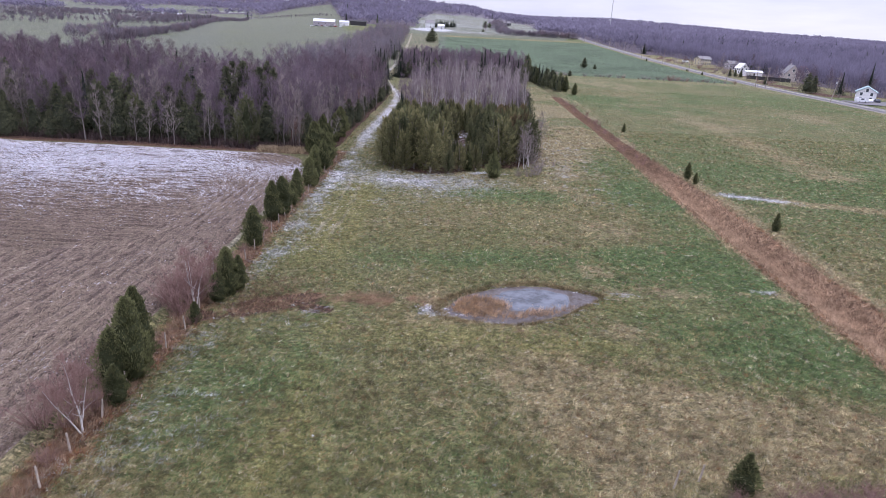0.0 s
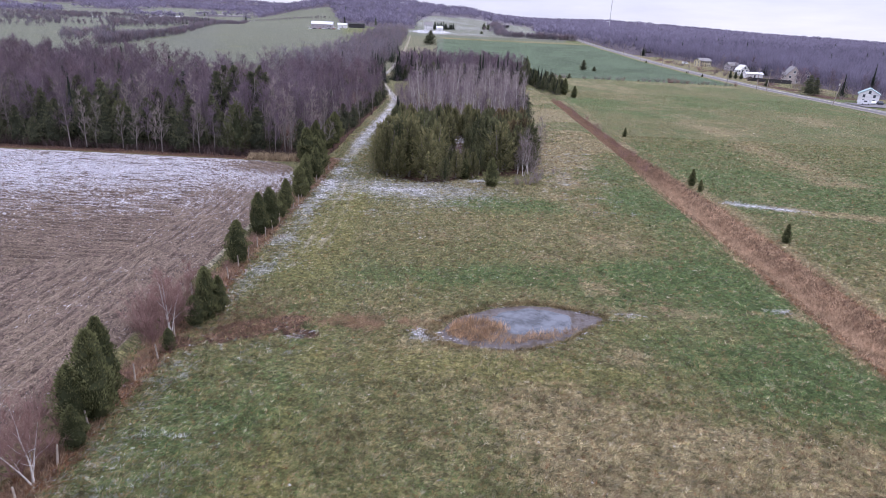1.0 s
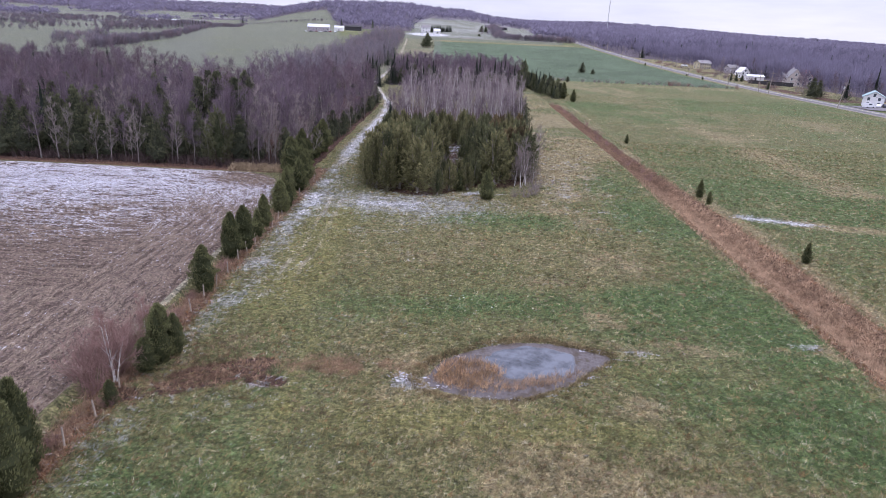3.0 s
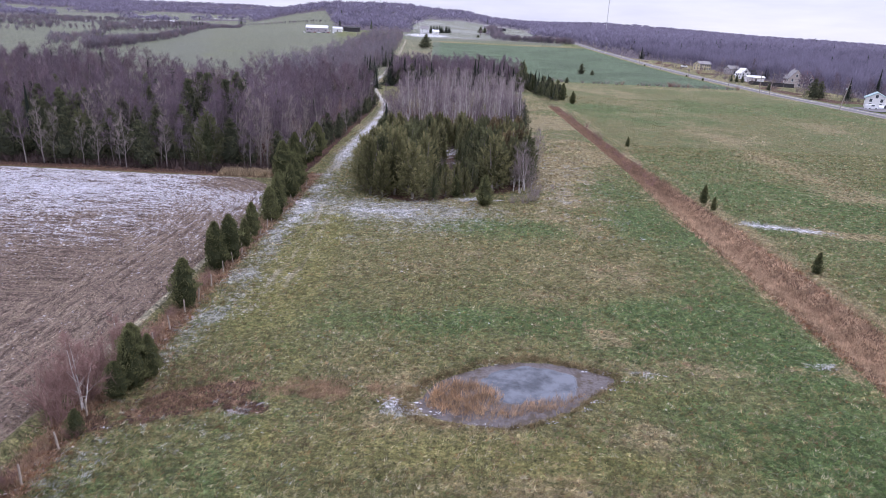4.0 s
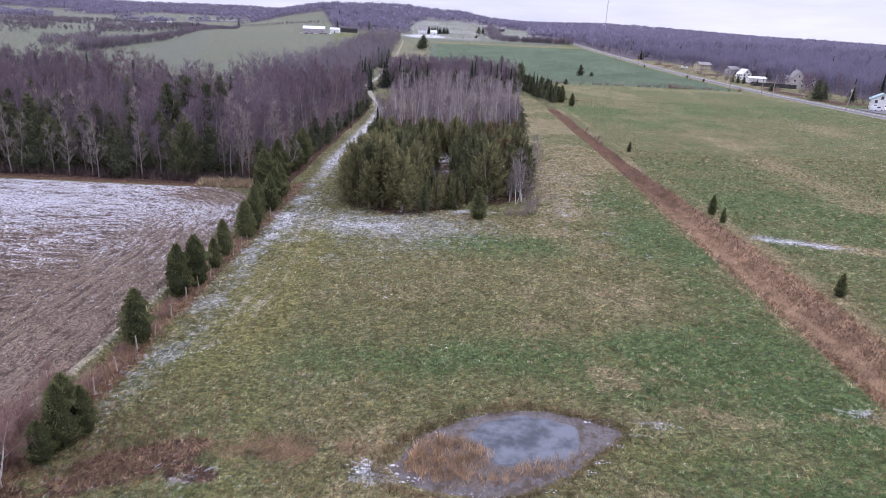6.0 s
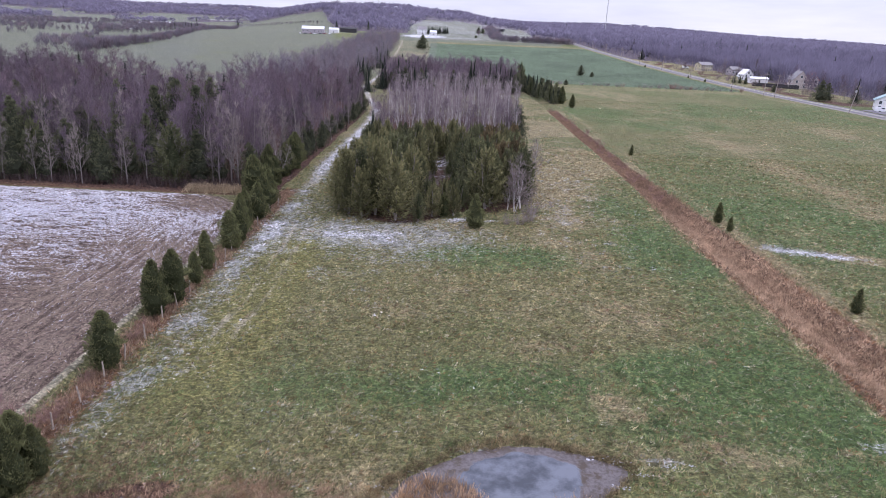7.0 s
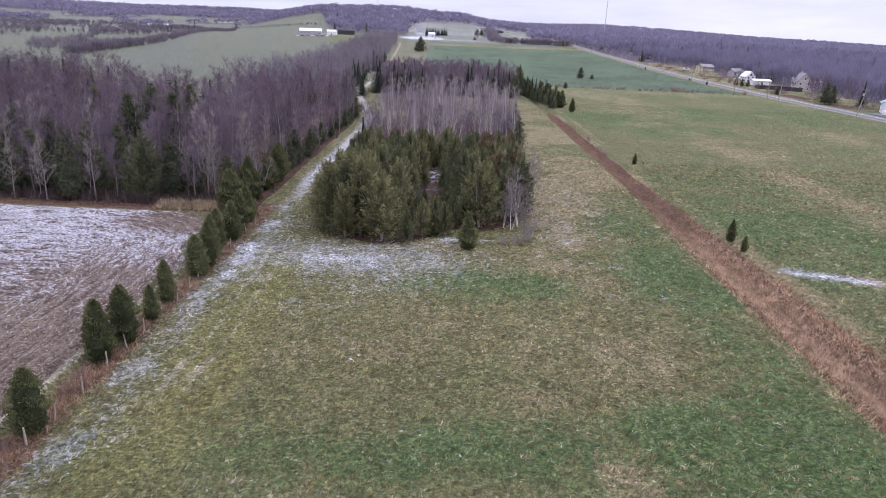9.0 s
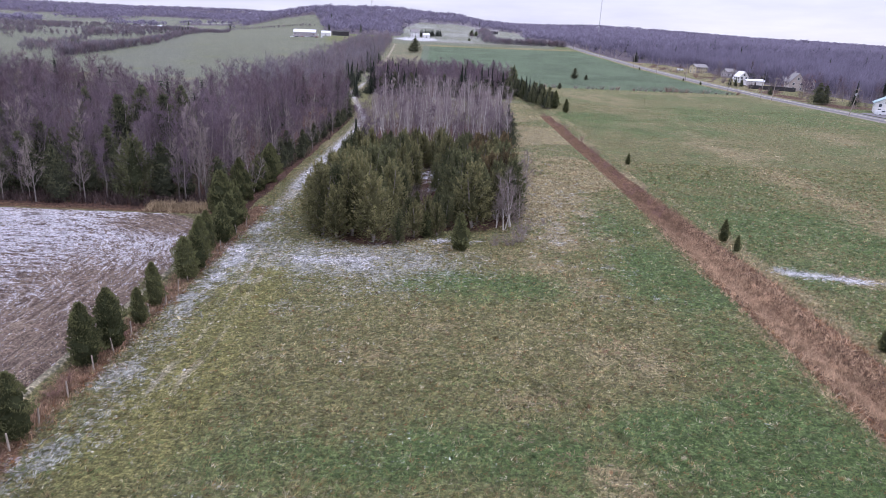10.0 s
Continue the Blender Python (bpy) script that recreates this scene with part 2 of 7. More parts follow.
    fr = fr + 0.50 * blob(x, y, -7.5, 83, 9, 10, 0.8) * step(0.34, 0.58, mid) + 0.26 * blob(x, y, 20, 112, 7, 26, 0.6) * step(0.35, 0.6, small) + 0.25 * blob(x, y, 1, 90, 9, 7, 0.7)
    fr = 0.8 * fr
    pf = step(61, 97, y + 7 * (mid - 0.5) + 0.05 * (-x - 30)) * (0.80 + 0.40 * (fbm(x * 0.3, y, 5, 91) - 0.4)) * (0.86 + 0.22 * step(-30, -52, x))
    pf = pf * (1 - 0.85 * blob(x, y, -26.5, 102.5, 7.5, 4.2, 0.6)) * (1 - 0.45 * step(-37, -26, x) * (1 - step(86, 94, y))) + 0.16 * (mid - 0.45)
    z["frost"] = np.clip(np.where(z["plough"] > 0, pf, fr), 0, 1)
    z["frost"] = np.where(upper, np.where(lush, 0.0, (0.25 * step(0.5, 0.7, fbm(x, y, 60, 95)) + 0.45 * (az > -0.06) * (az < 0.13)) * (y > 850) + 0.9 * blob(x, y, -800, 1350, 260, 22, 0.4) + 0.9 * blob(x, y, -600, 1480, 160, 20, 0.4) + 0.8 * blob(x, y, -1000, 1500, 200, 20, 0.4) + 0.95 * blob(x, y, -42, 935, 30, 50, 0.4) + 0.9 * blob(x, y, -680, 1960, 70, 40, 0.4) + 0.8 * blob(x, y, -168, 930, 60, 14, 0.4)), z["frost"])
    rut_x = np.interp(y, [52, 61, 68, 72, 81, 94, 100], [-13.2, -13.4, -13.4, -13.1, -13.4, -14.0, -15.2])
    rut = np.exp(-((x - rut_x - 0.75) / 0.30) ** 2) + np.exp(-((x - rut_x + 0.75) / 0.30) ** 2)
    worn = 0.85 * rut * step(56, 66, y) * (1 - step(92, 102, y)) * (0.5 + 0.5 * step(0.36, 0.52, mid))
    lane_x = np.interp(y, LANE_Y, LANE_X)
    worn = worn + 0.8 * np.exp(-((x - lane_x) / 1.2) ** 2) * step(100, 125, y) * (1 - step(780, 800, y))
    worn = worn + 1.3 * np.exp(-((x - FENCE_X + 2.2) / 0.30) ** 2) * step(40, 52, y) * (1 - step(92, 100, y))
    z["worn"] = np.clip(worn, 0, 1)
    z["frost"] = np.clip(z["frost"] + 0.95 * np.exp(-((x - lane_x) / 1.3) ** 2) * step(105, 130, y) * (y < 400) * (0.5 + 0.5 * step(0.3, 0.5, mid)), 0, 1)
    side = 0.85 * step(-17, -14.5, x) * (1 - step(-11, -8, x)) * (near)
    z["moss"] = np.clip(side * step(50, 60, y) * (1 - step(86, 98, y)) + 0.85 * blob(x, y, 5, 42.8, 11, 2.0, 0.8) + 0.4 * blob(x, y, 14, 50, 6, 2, 0.7) + 0.6 * np.exp(-((x + 8.6) / 1.2) ** 2) * (1 - step(52, 58, y)) * (y > 10) + 0.45 * blob(x, y, -6, 27, 8, 5, 0.6), 0, 1) * (0.5 + 0.8 * (small - 0.1))
    z["green"], z["tan"] = np.clip(green, 0, 1), np.clip(tan, 0, 1)
    return z


# ---- meshes from arrays ----
class Geo:
    """Collects points and faces; each point has a shade number, each face a material index."""

    def __init__(self):
        self.v, self.f, self.s, self.m, self.n = [], [], [], [], 0

    def add(self, v, f, shade=0.5, mat=0):
        v, f = np.asarray(v, np.float32).reshape(-1, 3), np.asarray(f, np.int64)
        self.v.append(v)
        self.f.append(f + self.n)
        self.s.append(np.broadcast_to(np.asarray(shade, np.float32), (len(v),)).copy())
        self.m.append(np.full(len(f), mat, np.int32))
        self.n += len(v)
        return self

    def merged(self):
        return np.concatenate(self.v), self.f, np.concatenate(self.s), self.m

    def strew(self, other, places, turns, sizes, shades=None, lean=None):
        """Adds copies of another Geo, moved, turned about z and scaled."""
        v, fs, s, ms = other.merged()
        for i, p in enumerate(places):
            c, d = math.cos(turns[i]), math.sin(turns[i])
            k = sizes[i]
            k = k if hasattr(k, "__len__") else (k, k, k)
            w = np.empty_like(v)
            w[:, 0] = (v[:, 0] * c - v[:, 1] * d) * k[0] + p[0]
            w[:, 1] = (v[:, 0] * d + v[:, 1] * c) * k[1] + p[1]
            w[:, 2] = v[:, 2] * k[2] + p[2]
            if lean is not None:
                w[:, 0] += lean[i][0] * v[:, 2]
                w[:, 1] += lean[i][1] * v[:, 2]
            base = self.n
            self.v.append(w)
            self.s.append(s + (0 if shades is None else shades[i]))
            for f, m in zip(fs, ms):
                self.f.append(f + base)
                self.m.append(m)
            self.n += len(w)
        return self

    def mesh(self, name, mats, smooth=False, tint=None):
        me = bpy.data.meshes.new(name)
        v = np.concatenate(self.v)
        starts, loops = [], []
        at = 0
        for f in self.f:
            k = f.shape[1]
            starts.append(at + np.arange(len(f)) * k)
            loops.append(f.ravel())
            at += f.size
        starts, loops = np.concatenate(starts), np.concatenate(loops)
        me.vertices.add(len(v))
        me.vertices.foreach_set("co", v.ravel())
        me.loops.add(len(loops))
        me.loops.foreach_set("vertex_index", loops.astype(np.int32))
        me.polygons.add(len(starts))
        me.polygons.foreach_set("loop_start", starts.astype(np.int32))
        for mat in mats:
            me.materials.append(mat)
        me.polygons.foreach_set("material_index", np.concatenate(self.m))
        me.polygons.foreach_set("use_smooth", np.full(len(starts), smooth))
        a = me.attributes.new("shade", "FLOAT", "POINT")
        a.data.foreach_set("value", np.concatenate(self.s).astype(np.float32))
        if tint is not None:
            c = me.attributes.new("tint", "FLOAT_COLOR", "POINT")
            c.data.foreach_set("color", np.concatenate([tint, np.ones((len(tint), 1))], 1).astype(np.float32).ravel())
        me.update(calc_edges=True)
        return me


def tube(points, radii, sides=5):
    """A tapered tube along points."""
    p, r = np.asarray(points, float), np.asarray(radii, float)
    t = np.gradient(p, axis=0)
    t /= np.linalg.norm(t, axis=1)[:, None] + 1e-9
    ref = np.where(np.abs(t[:, 2:3]) > 0.9, [[1.0, 0, 0]], [[0, 0, 1.0]])
    a = np.cross(t, ref)
    a /= np.linalg.norm(a, axis=1)[:, None] + 1e-9
    b = np.cross(t, a)
    ang = np.arange(sides) * 2 * math.pi / sides
    v = p[:, None, :] + r[:, None, None] * (np.cos(ang)[None, :, None] * a[:, None, :] + np.sin(ang)[None, :, None] * b[:, None, :])
    n = len(p)
    i, j = np.meshgrid(np.arange(n - 1), np.arange(sides), indexing="ij")
    f = np.stack([i * sides + j, i * sides + (j + 1) % sides, (i + 1) * sides + (j + 1) % sides, (i + 1) * sides + j], -1).reshape(-1, 4)
    return v.reshape(-1, 3), f


def unit(v):
    return v / (np.linalg.norm(v, axis=-1, keepdims=True) + 1e-9)


def sprays(rng, pos, way, length, width):
    """Diamond leaves from pos along way."""
    n = len(pos)
    way = unit(way)
    side = unit(np.cross(way, rng.normal(size=(n, 3))))
    length, width = np.broadcast_to(length, (n,))[:, None], np.broadcast_to(width, (n,))[:, None]
    mid = pos + way * length * 0.45
    v = np.stack([pos, mid + side * width / 2, pos + way * length, mid - side * width / 2], 1).reshape(-1, 3)
    return v, np.arange(4 * n).reshape(-1, 4)


def needles(rng, pos, way, length, width):
    """Thin triangles from pos along way."""
    n = len(pos)
    way = unit(way)
    side = unit(np.cross(way, rng.normal(size=(n, 3))))
    length, width = np.broadcast_to(length, (n,))[:, None], np.broadcast_to(width, (n,))[:, None]
    v = np.stack([pos - side * width / 2, pos + side * width / 2, pos + way * length], 1).reshape(-1, 3)
    return v, np.arange(3 * n).reshape(-1, 3)


# ---- materials ----
def material(name):
    m = bpy.data.materials.new(name)
    m.use_nodes = True
    t = m.node_tree
    return m, t, t.nodes["Principled BSDF"]


def math_node(t, op, a, b=None, clamp=False):
    n = t.nodes.new("ShaderNodeMath")
    n.operation, n.use_clamp = op, clamp
    for i, v in enumerate((a, b)):
        if v is None:
            continue
        if hasattr(v, "is_linked"):
            t.links.new(v, n.inputs[i])
        else:
            n.inputs[i].default_value = v
    return n.outputs[0]


def mix_node(t, fac, a, b, blend="MIX"):
    n = t.nodes.new("ShaderNodeMix")
    n.data_type, n.blend_type = "RGBA", blend
    for i, v in ((0, fac), (6, a), (7, b)):
        if hasattr(v, "is_linked"):
            t.links.new(v, n.inputs[i])
        else:
            n.inputs[i].default_value = (*v, 1) if isinstance(v, tuple) else v
    return n.outputs[2]


def noise_node(t, scale, detail=4.0, rough=0.6, stretch=None):
    tc = t.nodes.new("ShaderNodeTexCoord")
    n = node(t, "ShaderNodeTexNoise", Scale=scale, Detail=detail, Roughness=rough)
    if stretch:
        mp = t.nodes.new("ShaderNodeMapping")
        mp.inputs["Scale"].default_value = stretch[:3]
        mp.inputs["Rotation"].default_value = (0, 0, stretch[3] if len(stretch) > 3 else 0)
        t.links.new(tc.outputs["Object"], mp.inputs[0])
        t.links.new(mp.outputs[0], n.inputs[0])
    else:
        t.links.new(tc.outputs["Object"], n.inputs[0])
    return n.outputs[0]


def ramp_node(t, fac, stops):
    n = t.nodes.new("ShaderNodeValToRGB")
    e = n.color_ramp.elements
    while len(e) < len(stops):
        e.new(0.5)
    for el, (p, c) in zip(e, stops):
        el.position, el.color = p, (*c, 1)
    t.links.new(fac, n.inputs[0])
    return n.outputs[0]


def attr(t, name, out="Fac"):
    n = t.nodes.new("ShaderNodeAttribute")
    n.attribute_name = name
    return n.outputs[out]


def bump(t, bsdf, height, strength, distance):
    n = t.nodes.new("ShaderNodeBump")
    n.inputs["Strength"].default_value, n.inputs["Distance"].default_value = strength, distance
    t.links.new(height, n.inputs["Height"])
    t.links.new(n.outputs[0], bsdf.inputs["Normal"])


def thin(t, bsdf, colour, share):
    """Lets part of the light pass through leaves and twigs."""
    tr, mx = t.nodes.new("ShaderNodeBsdfTranslucent"), t.nodes.new("ShaderNodeMixShader")
    t.links.new(colour, tr.inputs[0])
    mx.inputs[0].default_value = share
    t.links.new(bsdf.outputs[0], mx.inputs[1])
    t.links.new(tr.outputs[0], mx.inputs[2])
    t.links.new(mx.outputs[0], t.nodes["Material Output"].inputs[0])


def foliage(name, dark, light, rough=0.85, mottle=0.45, other=None):
    """Leaves and twigs: shade number and a little chance by object."""
    m, t, b = material(name)
    info = t.nodes.new("ShaderNodeObjectInfo")
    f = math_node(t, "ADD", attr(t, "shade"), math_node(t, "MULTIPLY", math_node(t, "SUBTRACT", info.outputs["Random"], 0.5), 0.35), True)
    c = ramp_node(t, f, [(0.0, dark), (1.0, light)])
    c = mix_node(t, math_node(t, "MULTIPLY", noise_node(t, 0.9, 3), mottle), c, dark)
    if other:
        f = ramp_value(t, noise_node(t, 0.07, 3, 0.6), 0.42, 0.62)
        c = mix_node(t, f, c, mix_node(t, 1.0, c, other, "MULTIPLY"))
    t.links.new(c, b.inputs["Base Color"])
    b.inputs["Roughness"].default_value = rough
    b.inputs["Specular IOR Level"].default_value = 0.2
    thin(t, b, c, 0.4)
    return m


def plain(name, colour, other=None, scale=3.0, rough=0.8, metal=0.0, bumpy=0.0, stretch=None, spec=0.3):
    """A worn surface: two tones by noise at two sizes."""
    m, t, b = material(name)
    other = other or tuple(c * 0.7 for c in colour)
    c = mix_node(t, ramp_value(t, noise_node(t, scale, 5, 0.6, stretch), 0.35, 0.68), colour, other)
    c = mix_node(t, math_node(t, "MULTIPLY", noise_node(t, scale * 9, 3), 0.25), c, tuple(x * 0.6 for x in colour))
    t.links.new(c, b.inputs["Base Color"])
    b.inputs["Roughness"].default_value, b.inputs["Metallic"].default_value = rough, metal
    b.inputs["Specular IOR Level"].default_value = spec
    if bumpy:
        bump(t, b, noise_node(t, scale * 6, 5, 0.6, stretch), bumpy, 0.03)
    return m


def ramp_value(t, fac, lo, hi):
    n = t.nodes.new("ShaderNodeMapRange")
    n.interpolation_type = "SMOOTHSTEP"
    n.inputs[1].default_value, n.inputs[2].default_value = lo, hi
    t.links.new(fac, n.inputs[0])
    return n.outputs[0]


GRASS_OLIVE, GRASS_GREEN, GRASS_TAN, RUST = (0.164, 0.166, 0.074), (0.104, 0.161, 0.060), (0.300, 0.256, 0.146), (0.225, 0.135, 0.088)
SOIL, SOIL_LIGHT, FROST, LITTER = (0.212, 0.156, 0.130), (0.46, 0.38, 0.295), (0.74, 0.74, 0.81), (0.165, 0.096, 0.072)
LUSH, PALE, MOSS, WORN = (0.134, 0.184, 0.114), (0.186, 0.196, 0.170), (0.222, 0.212, 0.082), (0.38, 0.345, 0.255)


def ground_material():
    m, t, b = material("ground_cover")
    sa, sb = t.nodes.new("ShaderNodeSeparateColor"), t.nodes.new("ShaderNodeSeparateColor")
    t.links.new(attr(t, "za", "Color"), sa.inputs[0])
    t.links.new(attr(t, "zb", "Color"), sb.inputs[0])
    sc = t.nodes.new("ShaderNodeSeparateColor")
    t.links.new(attr(t, "zc", "Color"), sc.inputs[0])
    n1 = noise_node(t, 0.55, 6, 0.65)
    n2 = noise_node(t, 3.2, 5, 0.7)
    n3 = noise_node(t, 6.5, 4, 0.7, (1.0, 0.4, 1.0, 0.5))
    n4 = noise_node(t, 16.0, 3, 0.7, (1.0, 0.5, 1.0, 0.5))
    far = noise_node(t, 0.03, 5, 0.6)
    patch = noise_node(t, 0.22, 5, 0.65)

    def broken(mask, reach=0.5):
        """A mask whose edge is broken up by the noise."""
        v = math_node(t, "ADD", mask, math_node(t, "MULTIPLY", math_node(t, "SUBTRACT", n2, 0.5), reach))
        v = math_node(t, "ADD", v, math_node(t, "MULTIPLY", math_node(t, "SUBTRACT", n3, 0.5), reach))
        v = math_node(t, "ADD", v, math_node(t, "MULTIPLY", math_node(t, "SUBTRACT", patch, 0.5), reach))
        return v

    c = mix_node(t, ramp_value(t, n2, 0.35, 0.65), GRASS_OLIVE, tuple(0.55 * a + 0.45 * k for a, k in zip(GRASS_OLIVE, GRASS_TAN)))
    c = mix_node(t, math_node(t, "MULTIPLY", ramp_value(t, broken(sa.outputs[2], 0.9), 0.15, 0.9), 0.9), c, GRASS_GREEN)
    c = mix_node(t, ramp_value(t, broken(sc.outputs[0], 0.8), 0.25, 0.85), c, GRASS_TAN)
    c = mix_node(t, math_node(t, "MULTIPLY", ramp_value(t, broken(sc.outputs[1], 0.5), 0.1, 0.8), 0.9), c, MOSS)
    c = mix_node(t, ramp_value(t, sc.outputs[2], 0.2, 0.8), c, mix_node(t, ramp_value(t, far, 0.35, 0.65), LUSH, tuple(0.75 * x for x in LUSH)))
    c = mix_node(t, math_node(t, "MULTIPLY", sb.outputs[2], ramp_value(t, far, 0.1, 0.6)), c, mix_node(t, ramp_value(t, far, 0.4, 0.7), PALE, (0.19, 0.200, 0.145)))
    c = mix_node(t, ramp_value(t, broken(sb.outputs[0], 0.6), 0.3, 0.7), c, mix_node(t, n2, RUST, tuple(0.5 * x for x in RUST)))
    c = mix_node(t, ramp_value(t, broken(sb.outputs[1], 0.3), 0.3, 0.6), c, mix_node(t, n2, LITTER, tuple(0.5 * x for x in LITTER)))
    # floor under the far woods, its purple-grey includes painted distance haze
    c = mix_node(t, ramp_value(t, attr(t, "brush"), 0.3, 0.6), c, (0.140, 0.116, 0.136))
    c = mix_node(t, math_node(t, "MULTIPLY", ramp_value(t, broken(attr(t, "worn"), 0.5), 0.2, 0.6), 0.9), c, WORN)
    lay = t.nodes.new("ShaderNodeCombineXYZ")
    t.links.new(attr(t, "across"), lay.inputs[0])
    t.links.new(attr(t, "along"), lay.inputs[1])

    def laid(scale, detail, rough):
        """Noise drawn out along the furrows."""
        mp = t.nodes.new("ShaderNodeMapping")
        mp.inputs["Scale"].default_value = scale
        n = node(t, "ShaderNodeTexNoise", Scale=1.0, Detail=detail, Roughness=rough)
        t.links.new(lay.outputs[0], mp.inputs[0])
        t.links.new(mp.outputs[0], n.inputs[0])
        return n.outputs[0]

    rows = laid((1.9, 0.34, 1.0), 5, 0.72)
    lines = laid((0.95, 0.05, 1.0), 3, 0.6)
    grit = noise_node(t, 5.0, 4, 0.75, (0.6, 1.3, 1.0))
    soil = mix_node(t, ramp_value(t, n1, 0.38, 0.70), SOIL, tuple(0.65 * a + 0.35 * k for a, k in zip(SOIL, SOIL_LIGHT)))
    soil = mix_node(t, math_node(t, "MULTIPLY", ramp_value(t, rows, 0.54, 0.40), 0.75), soil, tuple(0.42 * x for x in SOIL))
    strewn = laid((0.75, 0.13, 1.0), 5, 0.7)
    soil = mix_node(t, math_node(t, "MULTIPLY", ramp_value(t, strewn, 0.54, 0.68), math_node(t, "ADD", 0.25, math_node(t, "MULTIPLY", attr(t, "head"), 0.55))), soil, SOIL_LIGHT)
    soil = mix_node(t, math_node(t, "MULTIPLY", ramp_value(t, grit, 0.54, 0.66), 0.8), soil, SOIL_LIGHT)
    soil = mix_node(t, math_node(t, "MULTIPLY", ramp_value(t, grit, 0.46, 0.34), 0.7), soil, tuple(0.4 * x for x in SOIL))
    c = mix_node(t, sa.outputs[0], c, soil)
    clump = noise_node(t, 1.9, 6, 0.78)
    tc = t.nodes.new("ShaderNodeTexCoord")
    warp = t.nodes.new("ShaderNodeVectorMath")
    warp.operation = "MULTIPLY_ADD"
    warp.inputs[1].default_value = (0.30, 0.30, 0.0)
    wn = node(t, "ShaderNodeTexNoise", Scale=4.5, Detail=4.0, Roughness=0.65)
    t.links.new(tc.outputs["Object"], wn.inputs[0])
    t.links.new(wn.outputs["Color"], warp.inputs[0])
    t.links.new(tc.outputs["Object"], warp.inputs[2])
    lie = t.nodes.new("ShaderNodeMapping")
    lie.inputs["Rotation"].default_value, lie.inputs["Scale"].default_value = (0, 0, -0.6), (1.0, 1.75, 0.0)
    t.links.new(warp.outputs[0], lie.inputs[0])
    cell = node(t, "ShaderNodeTexVoronoi", Scale=3.5, Randomness=1.0)
    t.links.new(lie.outputs[0], cell.inputs[0])
    own = t.nodes.new("ShaderNodeSeparateColor")
    t.links.new(cell.outputs["Color"], own.inputs[0])
    specks = noise_node(t, 2.3, 3, 0.6)
    crumbs = math_node(t, "ADD", broken(sa.outputs[1], 1.0), math_node(t, "MULTIPLY", math_node(t, "SUBTRACT", grit, 0.5), 1.5))
    crumbs = math_node(t, "ADD", crumbs, math_node(t, "MULTIPLY", math_node(t, "SUBTRACT", specks, 0.5), 1.5))
    furrowed = math_node(t, "ADD", math_node(t, "SUBTRACT", rows, 0.5), math_node(t, "MULTIPLY", math_node(t, "SUBTRACT", lines, 0.5), 0.35))
    crumbs = math_node(t, "ADD", crumbs, math_node(t, "MULTIPLY", math_node(t, "MULTIPLY", furrowed, 2.2), sa.outputs[0]))
    crumbs = math_node(t, "ADD", crumbs, math_node(t, "MULTIPLY", math_node(t, "SUBTRACT", own.outputs[1], 0.5), math_node(t, "MULTIPLY", math_node(t, "SUBTRACT", 1.0, sa.outputs[0]), 0.7)))
    fr = ramp_value(t, crumbs, 0.52, 0.86)
    c = mix_node(t, math_node(t, "MULTIPLY", fr, math_node(t, "MAXIMUM", math_node(t, "MULTIPLY", ramp_value(t, sa.outputs[1], 0.7, 1.0), 0.85), math_node(t, "ADD", 0.40, math_node(t, "MULTIPLY", sa.outputs[0], 0.45)))), c, FROST)
    grassy = math_node(t, "SUBTRACT", 1.0, sa.outputs[0])
    c = mix_node(t, math_node(t, "MULTIPLY", ramp_value(t, clump, 0.50, 0.34), math_node(t, "MULTIPLY", grassy, 0.85)), c, mix_node(t, 1.0, c, (0.46, 0.47, 0.46), "MULTIPLY"))
    c = mix_node(t, math_node(t, "MULTIPLY", ramp_value(t, clump, 0.52, 0.70), math_node(t, "MULTIPLY", grassy, 0.8)), c, mix_node(t, 1.0, c, (1.60, 1.52, 1.50), "MULTIPLY"))
    c = mix_node(t, math_node(t, "MULTIPLY", ramp_value(t, own.outputs[0], 0.5, 0.0), math_node(t, "MULTIPLY", grassy, 0.7)), c, mix_node(t, 1.0, c, (0.60, 0.62, 0.62), "MULTIPLY"))
    c = mix_node(t, math_node(t, "MULTIPLY", ramp_value(t, own.outputs[0], 0.55, 1.0), math_node(t, "MULTIPLY", grassy, 0.75)), c, mix_node(t, 1.0, c, (1.55, 1.50, 1.46), "MULTIPLY"))
    # edges between tuft cells darkened: shade of the gaps painted into the colour
    c = mix_node(t, math_node(t, "MULTIPLY", ramp_value(t, cell.outputs["Distance"], 0.38, 0.72), math_node(t, "MULTIPLY", grassy, 0.7)), c, mix_node(t, 1.0, c, (0.48, 0.50, 0.50), "MULTIPLY"))
    gaps = math_node(t, "MULTIPLY", math_node(t, "MAXIMUM", ramp_value(t, grit, 0.50, 0.38), ramp_value(t, rows, 0.48, 0.38)), 0.80)
    c = mix_node(t, math_node(t, "MULTIPLY", gaps, sa.outputs[0]), c, tuple(0.55 * x for x in SOIL))
    c = mix_node(t, math_node(t, "MULTIPLY", ramp_value(t, n1, 0.47, 0.30), 0.55), c, mix_node(t, 1.0, c, (0.55, 0.56, 0.54), "MULTIPLY"))
    c = mix_node(t, math_node(t, "MULTIPLY", ramp_value(t, n1, 0.54, 0.70), 0.5), c, mix_node(t, 1.0, c, (1.38, 1.34, 1.30), "MULTIPLY"))
